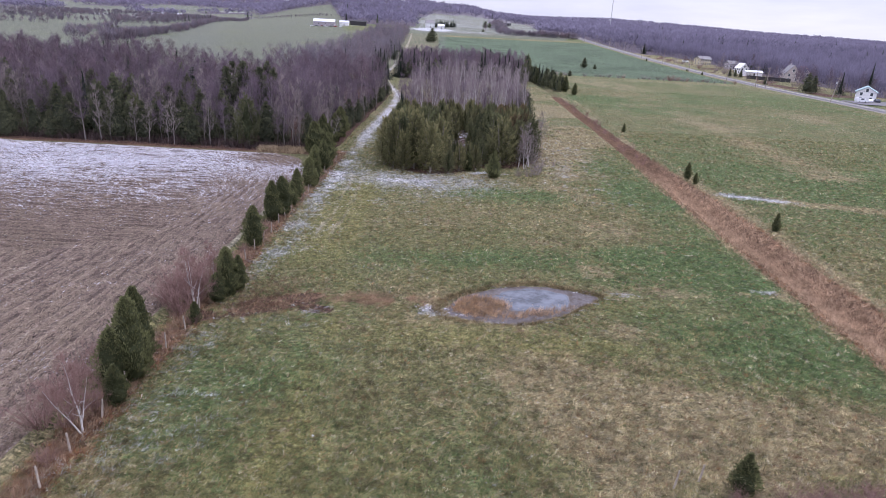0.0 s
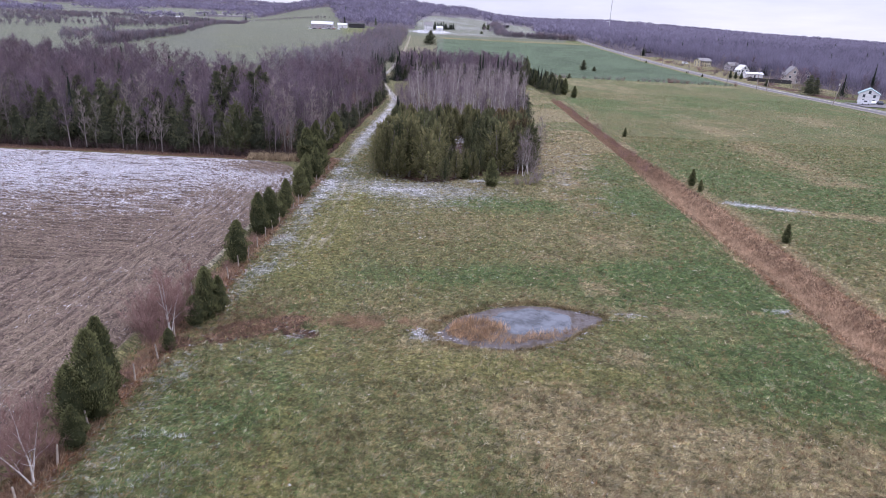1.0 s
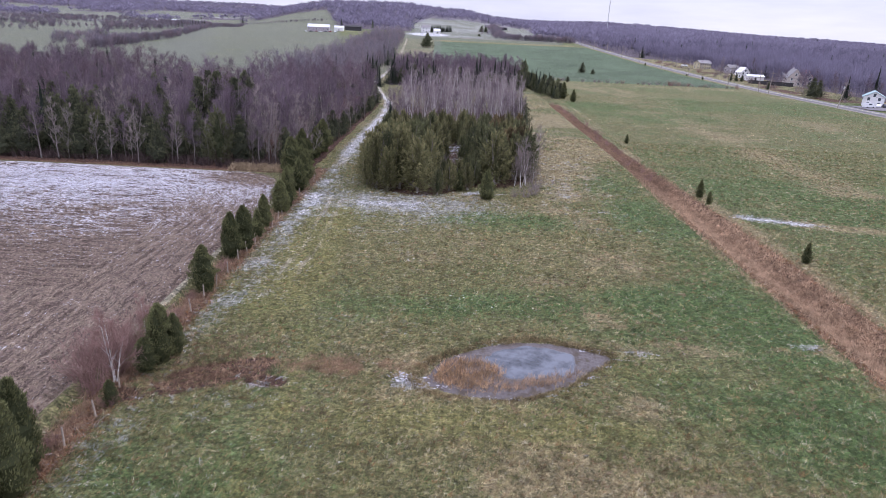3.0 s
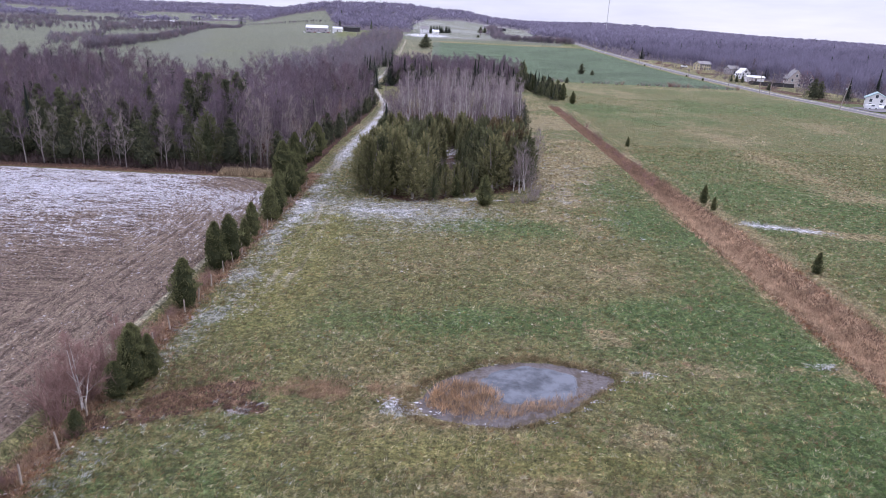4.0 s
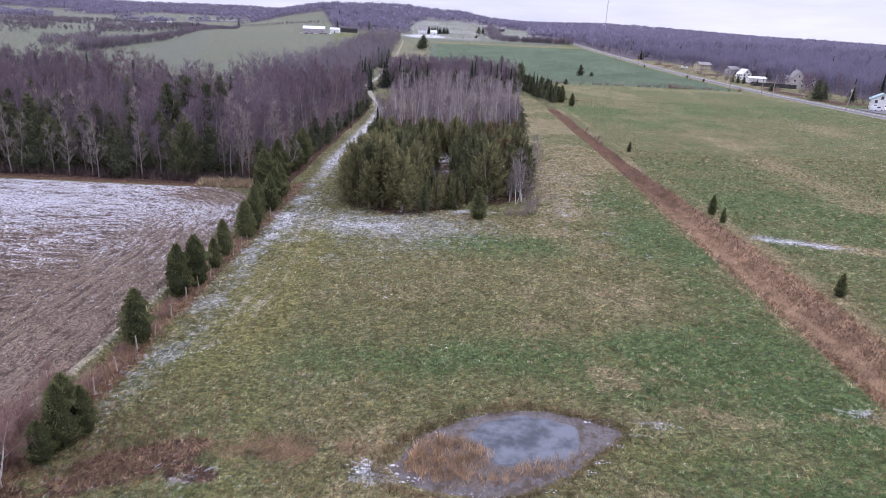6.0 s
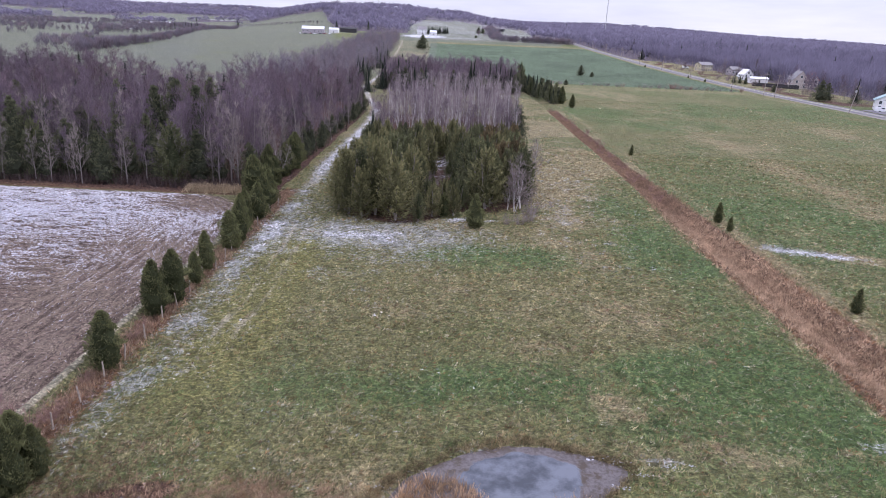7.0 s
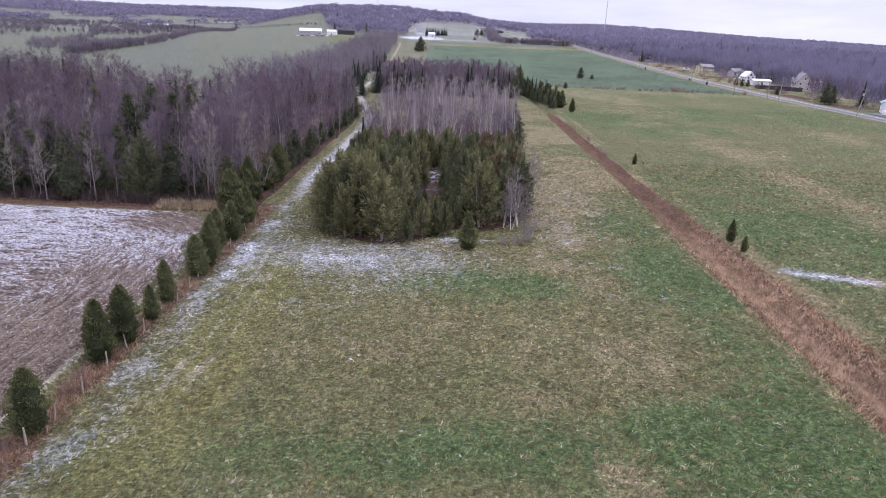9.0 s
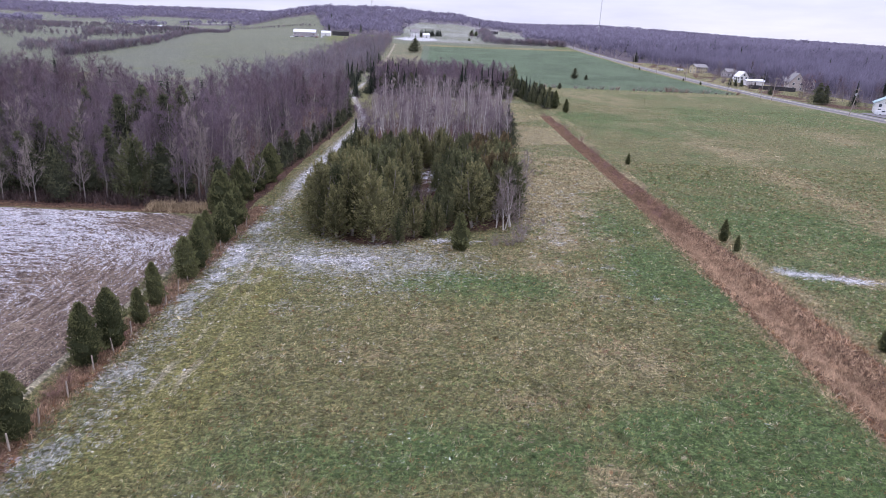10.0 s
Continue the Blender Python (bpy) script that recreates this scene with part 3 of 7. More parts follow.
    # low spots of n2, low in the bump too, darkened as painted gap shade
    c = mix_node(t, math_node(t, "MULTIPLY", ramp_value(t, n2, 0.50, 0.32), 0.45), c, mix_node(t, 1.0, c, (0.45, 0.46, 0.44), "MULTIPLY"))
    c = mix_node(t, math_node(t, "MULTIPLY", ramp_value(t, n3, 0.52, 0.36), 0.75), c, mix_node(t, 1.0, c, (0.46, 0.46, 0.45), "MULTIPLY"))
    c = mix_node(t, math_node(t, "MULTIPLY", ramp_value(t, n3, 0.53, 0.68), 0.8), c, mix_node(t, 1.0, c, (1.55, 1.50, 1.46), "MULTIPLY"))
    c = mix_node(t, math_node(t, "MULTIPLY", ramp_value(t, n4, 0.56, 0.36), 0.6), c, mix_node(t, 1.0, c, (0.40, 0.39, 0.38), "MULTIPLY"))
    c = mix_node(t, math_node(t, "MULTIPLY", ramp_value(t, n4, 0.58, 0.74), 0.5), c, mix_node(t, 1.0, c, (1.5, 1.48, 1.42), "MULTIPLY"))
    t.links.new(c, b.inputs["Base Color"])
    b.inputs["Roughness"].default_value = 0.92
    b.inputs["Specular IOR Level"].default_value = 0.12
    bump(t, b, math_node(t, "ADD", n2, math_node(t, "ADD", n3, math_node(t, "SUBTRACT", math_node(t, "MULTIPLY", grit, sa.outputs[0]), math_node(t, "MULTIPLY", cell.outputs["Distance"], 0.7)))), 1.0, 0.22)
    return m


M_GROUND = ground_material()
M_BARK = plain("grey_bark", (0.26, 0.23, 0.21), (0.13, 0.11, 0.10), 2.5, 0.9, bumpy=0.4)
M_BIRCH = plain("pale_bark", (0.56, 0.53, 0.50), (0.32, 0.28, 0.26), 3.0, 0.8, bumpy=0.3)
M_TWIG = foliage("maroon_twigs", (0.088, 0.066, 0.081), (0.246, 0.192, 0.236), 0.85, 0.3, (1.06, 0.98, 0.92))
M_TWIG_GREY = foliage("greyish_twigs", (0.092, 0.082, 0.098), (0.232, 0.206, 0.240), 0.85, 0.3, (1.10, 0.97, 0.92))
M_BLUSH = foliage("red_twigs", (0.170, 0.100, 0.086), (0.430, 0.285, 0.255))
M_TWIG_PALE = foliage("grey_twigs", (0.165, 0.135, 0.130), (0.385, 0.325, 0.305))
M_GREYBARK = plain("poplar_bark", (0.26, 0.23, 0.215), (0.155, 0.135, 0.125), 3.0, 0.85, bumpy=0.3)
M_CEDAR = foliage("cedar_leaves", (0.054, 0.062, 0.029), (0.250, 0.252, 0.116), 0.85, 0.4)
M_OLIVE = foliage("olive_needles", (0.070, 0.072, 0.034), (0.400, 0.370, 0.180), 0.85, 0.3)
M_GREEN = foliage("green_cedar_leaves", (0.052, 0.060, 0.030), (0.270, 0.272, 0.140), 0.85, 0.35)
M_BRONZE = foliage("bronzed_cedar_leaves", (0.074, 0.058, 0.032), (0.340, 0.255, 0.135))
M_ASPEN = plain("aspen_bark", (0.52, 0.49, 0.47), (0.30, 0.265, 0.25), 3.0, 0.8, bumpy=0.3)
M_ASPEN_TWIG = foliage("aspen_twigs", (0.175, 0.142, 0.146), (0.420, 0.355, 0.355))
M_FIR = foliage("fir_needles", (0.052, 0.058, 0.036), (0.205, 0.212, 0.120))
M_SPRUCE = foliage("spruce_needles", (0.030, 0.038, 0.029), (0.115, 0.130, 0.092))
# twigs of far woods with distance haze put into the colour: lighter, bluer
M_HAZED_WOOD = foliage("hazed_twigs", (0.134, 0.120, 0.166), (0.238, 0.216, 0.290), 0.85, 0.12)
M_POST = plain("weathered_wood", (0.42, 0.36, 0.30), (0.24, 0.20, 0.17), 4.0, 0.9, bumpy=0.4)


# ---- where the far woods stand ----
def in_view(x, y, margin=0.08):
    az = x / np.maximum(y, 1)
    return (az > -0.78 - margin) & (az < 0.78 + margin)


def right_wood(x, y):
    return (x > ROAD_X + 40 + 10 * (fbm(x, y, 40, 161) - 0.5) - 34 * step(560, 640, y)) & in_view(x, y)


def hill_wood(x, y):
    az = x / y
    middle = (az > -0.16) & (az < 0.115) & (y > 1330 + 280 * step(-0.055, -0.035, az) + 250 * (fbm(x, y, 200, 171) - 0.5))
    left = (az <= -0.16) & ((y > 2300 + 500 * (fbm(x, y, 300, 172) - 0.5)) | (fbm(x, y, 170, 173) > 0.63) & (y > 1500))
    knoll = (az > -0.30) & (az < -0.065) & (y > 1015 + 640 * step(-0.165, -0.195, az))
    right = (az > 0.115) & (y > 1100) & (blob(x, y, 1290, 2080, 250, 90, 0.1) < 0.5)
    return (middle | left | knoll | right) & in_view(x, y)


# ---- the ground: one sheet to the horizon ----
def spread(start, stop, cell, growth):
    out = [start]
    while out[-1] < stop:
        out.append(out[-1] + cell)
        cell *= growth
    return out


gx = np.array([-v for v in spread(62, 4700, 0.6, 1.055)][::-1] + list(np.arange(-61.5, -23.9, 0.5)) + list(np.arange(-23.7, -20.4, 0.18)) + list(np.arange(-20.3, 61.6, 0.5)) + spread(62, 4700, 0.6, 1.055))
gy = np.array([-400, -200, -100, -50, -20, 0, 10, 16, 20] + list(np.arange(22, 56, 0.5)) + list(np.arange(56, 108, 0.31)) + list(np.arange(108, 131, 0.5)) + spread(131.5, 4800, 0.6, 1.03))
GX, GY = np.meshgrid(gx, gy)
ground_geo = Geo()
px_, py_ = GX.ravel(), GY.ravel()
i, j = np.meshgrid(np.arange(len(gy) - 1), np.arange(len(gx) - 1), indexing="ij")
w = len(gx)
ground_geo.add(np.stack([px_, py_, land(px_, py_)], 1), np.stack([i * w + j, i * w + j + 1, (i + 1) * w + j + 1, (i + 1) * w + j], -1).reshape(-1, 4))
ground_mesh = ground_geo.mesh("ground", [M_GROUND], True)
gz = zones(px_, py_)
brush = np.where((hill_wood(px_, np.maximum(py_, 1)) | right_wood(px_, py_)) & (py_ > 235), 1.0, 0.0)
for layer, keys in (("za", ("plough", "frost", "green")), ("zb", ("rust", "litter", "pale")), ("zc", ("tan", "moss", "lush"))):
    data = np.ones((len(px_), 4), np.float32)
    for k, key in enumerate(keys):
        data[:, k] = gz[key]
    ground_mesh.attributes.new(layer, "FLOAT_COLOR", "POINT").data.foreach_set("color", data.ravel())
ground_mesh.attributes.new("worn", "FLOAT", "POINT").data.foreach_set("value", gz["worn"].astype(np.float32))
head = headland(px_, py_) * 1.0
ground_mesh.attributes.new("head", "FLOAT", "POINT").data.foreach_set("value", head.astype(np.float32))
across, along = furrows(px_, py_)
ground_mesh.attributes.new("across", "FLOAT", "POINT").data.foreach_set("value", across.astype(np.float32))
ground_mesh.attributes.new("along", "FLOAT", "POINT").data.foreach_set("value", along.astype(np.float32))
ground_mesh.attributes.new("brush", "FLOAT", "POINT").data.foreach_set("value", brush.astype(np.float32))
ground = tagged(new("ground", ground_mesh), "late autumn meadows and a frosted ploughed field rising to wooded hills", "ground", kind="structure")


def height(x, y):
    return float(land(np.array([x]), np.array([y]))[0])


def part(name, me, parent, label=""):
    ob = new(name, me)
    ob.parent = parent
    return tagged(ob, label) if label else ob


def thing(name, x, y, label, category, group="", turn=0.0, size=1.0, z=None):
    ob = new(name)
    ob.empty_display_size = 0.3
    ob.matrix_basis = pose(x, y, height(x, y) - 0.03 if z is None else z, 0, 0, math.degrees(turn)) @ Matrix.Diagonal((size, size, size, 1))
    return tagged(ob, label, category, group)


# ---- kinds of trees ----
def limb(rng, start, way, length, bend=0.25, n=5, lift=0.15):
    """A wandering path from start."""
    pts, d = [np.array(start, float)], unit(np.array(way, float))
    for _ in range(n - 1):
        d = unit(d + rng.normal(size=3) * bend * 0.5 + np.array([0, 0, lift]))
        pts.append(pts[-1] + d * length / (n - 1))
    return np.array(pts)


def bare_tree(seed, h, spread_r=0.3, limbs=16, subs=4, twigs=900, first=0.3, stems=1, trunk_r=0.016, twig_w=0.035, twig_len=0.10, detail=5, loose=0.0):
    """Trunk with limbs, and a crown of branches and fine twigs, for a height h."""
    rng = np.random.default_rng(seed)
    trunk, crown = Geo(), Geo()
    tips = []
    for s in range(stems):
        a0 = rng.uniform(0, 6.28)
        out = 0.0 if stems == 1 else rng.uniform(0.14, 0.34)
        way = (math.cos(a0) * out + rng.normal() * 0.03, math.sin(a0) * out + rng.normal() * 0.03, 1)
        hh = h * (1 if s == 0 else rng.uniform(0.7, 0.95))
        p = limb(rng, (rng.normal() * 0.05 * (stems > 1), rng.normal() * 0.05 * (stems > 1), -0.25), way, hh + 0.25, 0.10, 9, 0.07)
        r = h * trunk_r * (1 - 0.88 * np.linspace(0, 1, 9)) / stems ** 0.35
        r[0] *= 1.25
        v, f = tube(p, r, detail + 1)
        trunk.add(v, f, rng.uniform(0.3, 0.7))
        for k in range(limbs):
            u = first + (0.97 - first) * (k + rng.uniform(0, 0.9)) / limbs
            q = u * 8
            i0 = min(int(q), 7)
            start = p[i0] + (p[i0 + 1] - p[i0]) * (q - i0)
            a = k * 2.4 + rng.uniform(-0.5, 0.5)
            up = rng.uniform(0.35, 1.0) + 0.5 * u
            length = h * spread_r * (1.15 - 0.8 * u) * rng.uniform(0.75, 1.25)
            lp = limb(rng, start, (math.cos(a), math.sin(a), up), length, 0.3, 5, 0.12)
            rr = max(0.012, r[i0] * 0.42) * (1 - 0.8 * np.linspace(0, 1, 5))
            v, f = tube(lp, rr, max(3, detail - 1))
            (trunk if k < limbs * 0.45 else crown).add(v, f, rng.uniform(0.35, 0.9))
            tips.append((lp[2:], length * 0.5))
            for _ in range(subs):
                i1 = rng.integers(1, 4)
                sp = limb(rng, lp[i1], unit(lp[i1 + 1] - lp[i1]) + rng.normal(size=3) * 0.6, length * rng.uniform(0.35, 0.6), 0.35, 4, 0.12)
                v, f = tube(sp, np.array([0.5, 0.38, 0.26, 0.12]) * max(rr[i1], 0.014), 3)
                crown.add(v, f, rng.uniform(0.25, 0.9))
                tips.append((sp, length * 0.35))
        tips.append((p[6:], h * 0.1))
    k = max(1, twigs // len(tips))
    pos, way = [], []
    for p, length in tips:
        u = rng.uniform(0.15, 1, k) * (len(p) - 1)
        i0 = np.minimum(u.astype(int), len(p) - 2)
        pos.append(p[i0] + (p[i0 + 1] - p[i0]) * (u - i0)[:, None])
        way.append(unit(p[i0 + 1] - p[i0]) * 0.9 + rng.normal(size=(k, 3)) * 0.55 + np.array([0, 0, 0.35]))
    pos, way = np.concatenate(pos), np.concatenate(way)
    pos = pos + rng.normal(0, 1, pos.shape) * loose
    v, f = needles(rng, pos, way, h * twig_len * rng.uniform(0.5, 1.2, len(pos)), twig_w * rng.uniform(0.7, 1.3, len(pos)))
    crown.add(v, f, np.repeat(np.clip(rng.normal(0.45, 0.22, len(pos)), 0, 1), 3))
    return trunk, crown


def core(rng, profile, h, sides=10, rings=9, rough=0.2, low=0.06):
    """A lumpy inner body of dense leaves; callers paint it darkest as inner shade."""
    g, u = [], np.linspace(low, 0.97, rings)
    for k in u:
        a = np.arange(sides) * 2 * math.pi / sides + rng.uniform(0, 1)
        r = profile(k) * (1 + rng.uniform(-rough, rough, sides))
        g.append(np.stack([np.cos(a) * r, np.sin(a) * r, np.full(sides, k * h)], 1))
    v = np.concatenate(g)
    i, j = np.meshgrid(np.arange(rings - 1), np.arange(sides), indexing="ij")
    f = np.stack([i * sides + j, i * sides + (j + 1) % sides, (i + 1) * sides + (j + 1) % sides, (i + 1) * sides + j], -1).reshape(-1, 4)
    return v, f


def cedar(seed, h, r, n=1700, leaf=0.34, peak=1.5, low=0.02, droop=0.0, lumps=9):
    """A dense columnar evergreen: trunk and crown."""
    rng = np.random.default_rng(seed)
    trunk, crown = Geo(), Geo()
    v, f = tube(limb(rng, (0, 0, -0.25), (0, 0, 1), h * 0.9, 0.04, 6, 0.05), np.linspace(0.05 + 0.012 * h, 0.02, 6), 6)
    trunk.add(v, f, 0.4)
    ph = rng.uniform(0, 6.28, (lumps, 2))

    def prof(u):
        u = np.asarray(u, float)
        return r * np.clip(1 - np.clip((u - 0.22) / 0.80, 0, 1) ** peak, 0.02, 1) * (0.55 + 0.45 * np.clip((u - low) / 0.22, 0, 1))

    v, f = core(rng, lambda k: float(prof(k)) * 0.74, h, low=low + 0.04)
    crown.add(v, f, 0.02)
    u = np.clip(low + (0.99 - low) * rng.uniform(0, 1, n) ** 1.05, 0, 0.99)
    a = rng.uniform(0, 6.28, n)
    lump = sum(np.sin(a * (1 + k % 4) + ph[k, 0] + u * (6 + 3 * k)) for k in range(lumps)) / lumps
    rad = prof(u) * (0.90 + 0.75 * lump) * rng.uniform(0.72, 1.14, n)
    pos = np.stack([np.cos(a) * rad, np.sin(a) * rad, u * h], 1)
    way = np.stack([np.cos(a), np.sin(a), np.full(n, 1.25 - droop)], 1) + rng.normal(size=(n, 3)) * 0.38
    v, f = sprays(rng, pos - unit(way) * leaf * 0.4, way, leaf * rng.uniform(0.6, 1.25, n) * (0.75 + 0.25 * h / 5), leaf * rng.uniform(0.28, 0.5, n))
    # hollows darker, lumps and top lighter: light and shade painted into the tone
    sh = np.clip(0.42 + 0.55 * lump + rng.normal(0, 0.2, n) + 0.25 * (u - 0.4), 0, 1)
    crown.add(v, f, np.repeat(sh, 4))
    return trunk, crown


def bushy_conifer(seed, h, r, pads=90, per=46, leaf=0.42, low=0.16, blunt=False):
    """A broad evergreen with foliage in clumps along rising branches."""
    rng = np.random.default_rng(seed)
    trunk, crown = Geo(), Geo()
    tp = limb(rng, (0, 0, -0.25), (rng.normal() * 0.05, rng.normal() * 0.05, 1), h * 0.95, 0.06, 7, 0.05)
    v, f = tube(tp, np.linspace(0.05 + 0.012 * h, 0.02, 7), 6)
    trunk.add(v, f, 0.4)
    for k in range(pads):
        u = low + (0.98 - low) * ((k + rng.uniform()) / pads) ** 0.92
        rr = r * ((1 - u ** 1.8) ** 0.9 if blunt else min(1, (1 - u) ** 0.9 * 1.4)) * min(1, 0.66 + 1.6 * (u - low)) * rng.uniform(0.62, 1.18)
        a = k * 2.4 + rng.uniform(-0.6, 0.6)
        c = np.array([math.cos(a) * rr * 0.8, math.sin(a) * rr * 0.8, u * h + rng.normal() * 0.1])
        base = np.array([0.0, 0.0, max(0.3, u * h - rr * 0.45)])
        if k % 2 == 0:
            v, f = tube(np.array([base, (base + c) / 2 + [0, 0, -0.1], c]), [0.035, 0.025, 0.01], 3)
            trunk.add(v, f, 0.3)
        size = (0.22 + 0.32 * r * (1 - u)) * rng.uniform(0.8, 1.3)
        d = unit(rng.normal(size=(per, 3))) * rng.uniform(0.45, 1.0, per)[:, None] ** 0.5
        pos = c + d * size * np.array([1.15, 1.15, 0.75])
        way = d * 0.9 + np.array([math.cos(a) * 0.35, math.sin(a) * 0.35, 0.55]) + rng.normal(size=(per, 3)) * 0.35
        v, f = sprays(rng, pos - unit(way) * leaf * 0.4, way, leaf * rng.uniform(0.6, 1.2, per), leaf * rng.uniform(0.24, 0.46, per))
        # tops of the clumps lighter, undersides darker: painted top light
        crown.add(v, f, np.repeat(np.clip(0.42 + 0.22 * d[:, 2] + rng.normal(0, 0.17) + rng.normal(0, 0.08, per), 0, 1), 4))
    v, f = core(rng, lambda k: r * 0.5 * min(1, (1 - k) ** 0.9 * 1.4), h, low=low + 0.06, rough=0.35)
    # core in the darkest tone, painted shade behind the clumps
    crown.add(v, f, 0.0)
    return trunk, crown


def plume_conifer(seed, h, r, plumes=40, per=84, leaf=0.25, low=0.05):
    """A broad cedar whose soft foliage hangs in upswept plumes round several leaders."""
    rng = np.random.default_rng(seed)
    trunk, crown = Geo(), Geo()
    tp = limb(rng, (0, 0, -0.25), (rng.normal() * 0.08, rng.normal() * 0.08, 1), h * 0.93, 0.08, 7, 0.05)
    v, f = tube(tp, np.linspace(0.06 + 0.011 * h, 0.02, 7), 6)
    trunk.add(v, f, 0.4)
    for k in range(plumes):
        u = low + (0.93 - low) * ((k + rng.uniform()) / plumes) ** 0.9
        rr = r * (1 - u ** 2.2) ** 0.8 * min(1, 0.74 + 1.7 * (u - low)) * rng.uniform(0.55, 1.15)
        a = k * 2.4 + rng.uniform(-0.7, 0.7)
        out = np.array([math.cos(a), math.sin(a), 0.0])
        foot = out * rr * 0.45 + np.array([0, 0, u * h - 0.25 * rr])
        tip = out * rr + np.array([0, 0, u * h + h * rng.uniform(0.08, 0.17)])
        if k % 2 == 0:
            v, f = tube(np.array([[0, 0, max(0.2, u * h - rr * 0.6)], foot, (foot + tip) / 2]), [0.04, 0.03, 0.012], 3)
            trunk.add(v, f, 0.3)
        q = rng.uniform(0, 1, per)
        wide = (0.20 + 0.22 * r * (1 - u)) * (1 - q) ** 0.7 * (0.35 + 1.6 * q).clip(0, 1) * rng.uniform(0.85, 1.25)
        d = unit(rng.normal(size=(per, 3)))
        pos = foot + (tip - foot) * q[:, None] + d * wide[:, None] * rng.uniform(0.6, 1.1, (per, 1))
        way = d * 0.7 + out * 0.3 + np.array([0, 0, 0.75]) + rng.normal(size=(per, 3)) * 0.3
        v, f = sprays(rng, pos - unit(way) * leaf * 0.4, way, leaf * rng.uniform(0.6, 1.4, per), leaf * rng.uniform(0.22, 0.42, per))
        # plume tips and outer, upper leaves lightened as if lit from above
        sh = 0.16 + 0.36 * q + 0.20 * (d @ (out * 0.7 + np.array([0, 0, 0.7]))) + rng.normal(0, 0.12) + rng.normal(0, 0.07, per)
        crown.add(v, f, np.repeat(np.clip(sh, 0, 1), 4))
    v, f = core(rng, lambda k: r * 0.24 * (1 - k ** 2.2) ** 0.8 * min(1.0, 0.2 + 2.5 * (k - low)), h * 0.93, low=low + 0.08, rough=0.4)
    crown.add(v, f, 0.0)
    # looser leaves fill the inside and the skirt
    m = plumes * 26
    u = low * 0.7 + (0.95 - low * 0.7) * rng.uniform(0, 1, m)
    a = rng.uniform(0, 6.28, m)
    rad = r * (1 - u ** 2.2) ** 0.8 * (0.62 + 1.7 * (u - low)).clip(0.5, 1) * rng.uniform(0.3, 0.92, m)
    pos = np.stack([np.cos(a) * rad, np.sin(a) * rad, u * h], 1)
    way = np.stack([np.cos(a), np.sin(a), np.full(m, 0.7)], 1) + rng.normal(size=(m, 3)) * 0.4
    v, f = sprays(rng, pos, way, leaf * rng.uniform(0.8, 1.7, m), leaf * rng.uniform(0.35, 0.65, m))
    # inner leaves painted darker for the shade inside the crown
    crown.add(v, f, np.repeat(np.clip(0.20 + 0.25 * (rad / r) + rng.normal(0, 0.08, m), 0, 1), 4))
    return trunk, crown


def spruce(seed, h, r, levels=25, leaf=0.46):
    """A narrow pointed conifer with drooping whorls."""
    rng = np.random.default_rng(seed)
    trunk, crown = Geo(), Geo()
    v, f = tube(np.array([(0, 0, -0.25), (0, 0, h * 0.5), (0, 0, h)]), [0.04 + 0.011 * h, 0.03 + 0.006 * h, 0.015], 6)
    trunk.add(v, f, 0.3)
    for k in range(levels):
        u = 0.05 + 0.94 * k / (levels - 1)
        rr = r * (1 - u) ** 0.95 + 0.05
        arms = 7 if u < 0.6 else 5
        for b in range(arms):
            a = (b + 0.5 * (k % 2)) * 2 * math.pi / arms + rng.uniform(-0.25, 0.25)
            ln = rr * rng.uniform(0.78, 1.12)
            m = max(2, int(ln * 3.8))
            s = np.linspace(0.15, 1, m)
            pos = np.stack([np.cos(a) * ln * s, np.sin(a) * ln * s, u * h - 0.25 * ln * s + 0.12 * ln * s ** 3 + rng.normal(0, 0.05, m)], 1)
            pos, sh = np.repeat(pos, 3, 0), np.repeat(s, 3)
            way = np.stack([np.cos(a) * np.ones(3 * m), np.sin(a) * np.ones(3 * m), np.full(3 * m, -0.1)], 1) + rng.normal(size=(3 * m, 3)) * 0.55
            v, f = sprays(rng, pos, way, leaf * rng.uniform(0.5, 1.1, 3 * m) * (0.35 + 0.75 * (1 - u)), leaf * 0.36 * (0.5 + 0.6 * (1 - u)))
            # needles darken towards the trunk, shade put into their tone
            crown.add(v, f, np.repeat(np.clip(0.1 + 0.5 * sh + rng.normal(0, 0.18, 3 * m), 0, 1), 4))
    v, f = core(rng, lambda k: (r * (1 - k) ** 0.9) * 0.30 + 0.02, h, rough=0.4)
    # darkest tone again, as painted shade inside the whorls
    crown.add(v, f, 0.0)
    return trunk, crown


def kind_of_tree(name, made, bark, leaf):
    return (name, made[0].mesh(name + "_trunk", [bark], True), made[1].mesh(name + "_crown", [leaf]))


def plant(kind, x, y, label, category="tree", group="", size=1.0, turn=None, squash=1.0):
    name, trunk, crown = kind
    t = random.uniform(0, 6.28) if turn is None else turn
    ob = thing(name, x, y, label, category, group, t, size)
    if squash != 1.0:
        ob.scale = (size * squash, size * squash, size)
    part("trunk", trunk, ob)
    part("crown", crown, ob)
    return ob


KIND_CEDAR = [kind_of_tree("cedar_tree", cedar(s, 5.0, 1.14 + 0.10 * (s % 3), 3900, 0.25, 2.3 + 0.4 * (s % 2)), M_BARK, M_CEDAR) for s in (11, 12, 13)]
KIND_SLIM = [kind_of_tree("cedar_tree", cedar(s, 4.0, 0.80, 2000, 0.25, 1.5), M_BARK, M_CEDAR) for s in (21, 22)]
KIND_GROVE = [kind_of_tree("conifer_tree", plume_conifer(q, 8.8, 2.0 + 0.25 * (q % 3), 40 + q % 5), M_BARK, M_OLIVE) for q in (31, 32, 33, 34)]
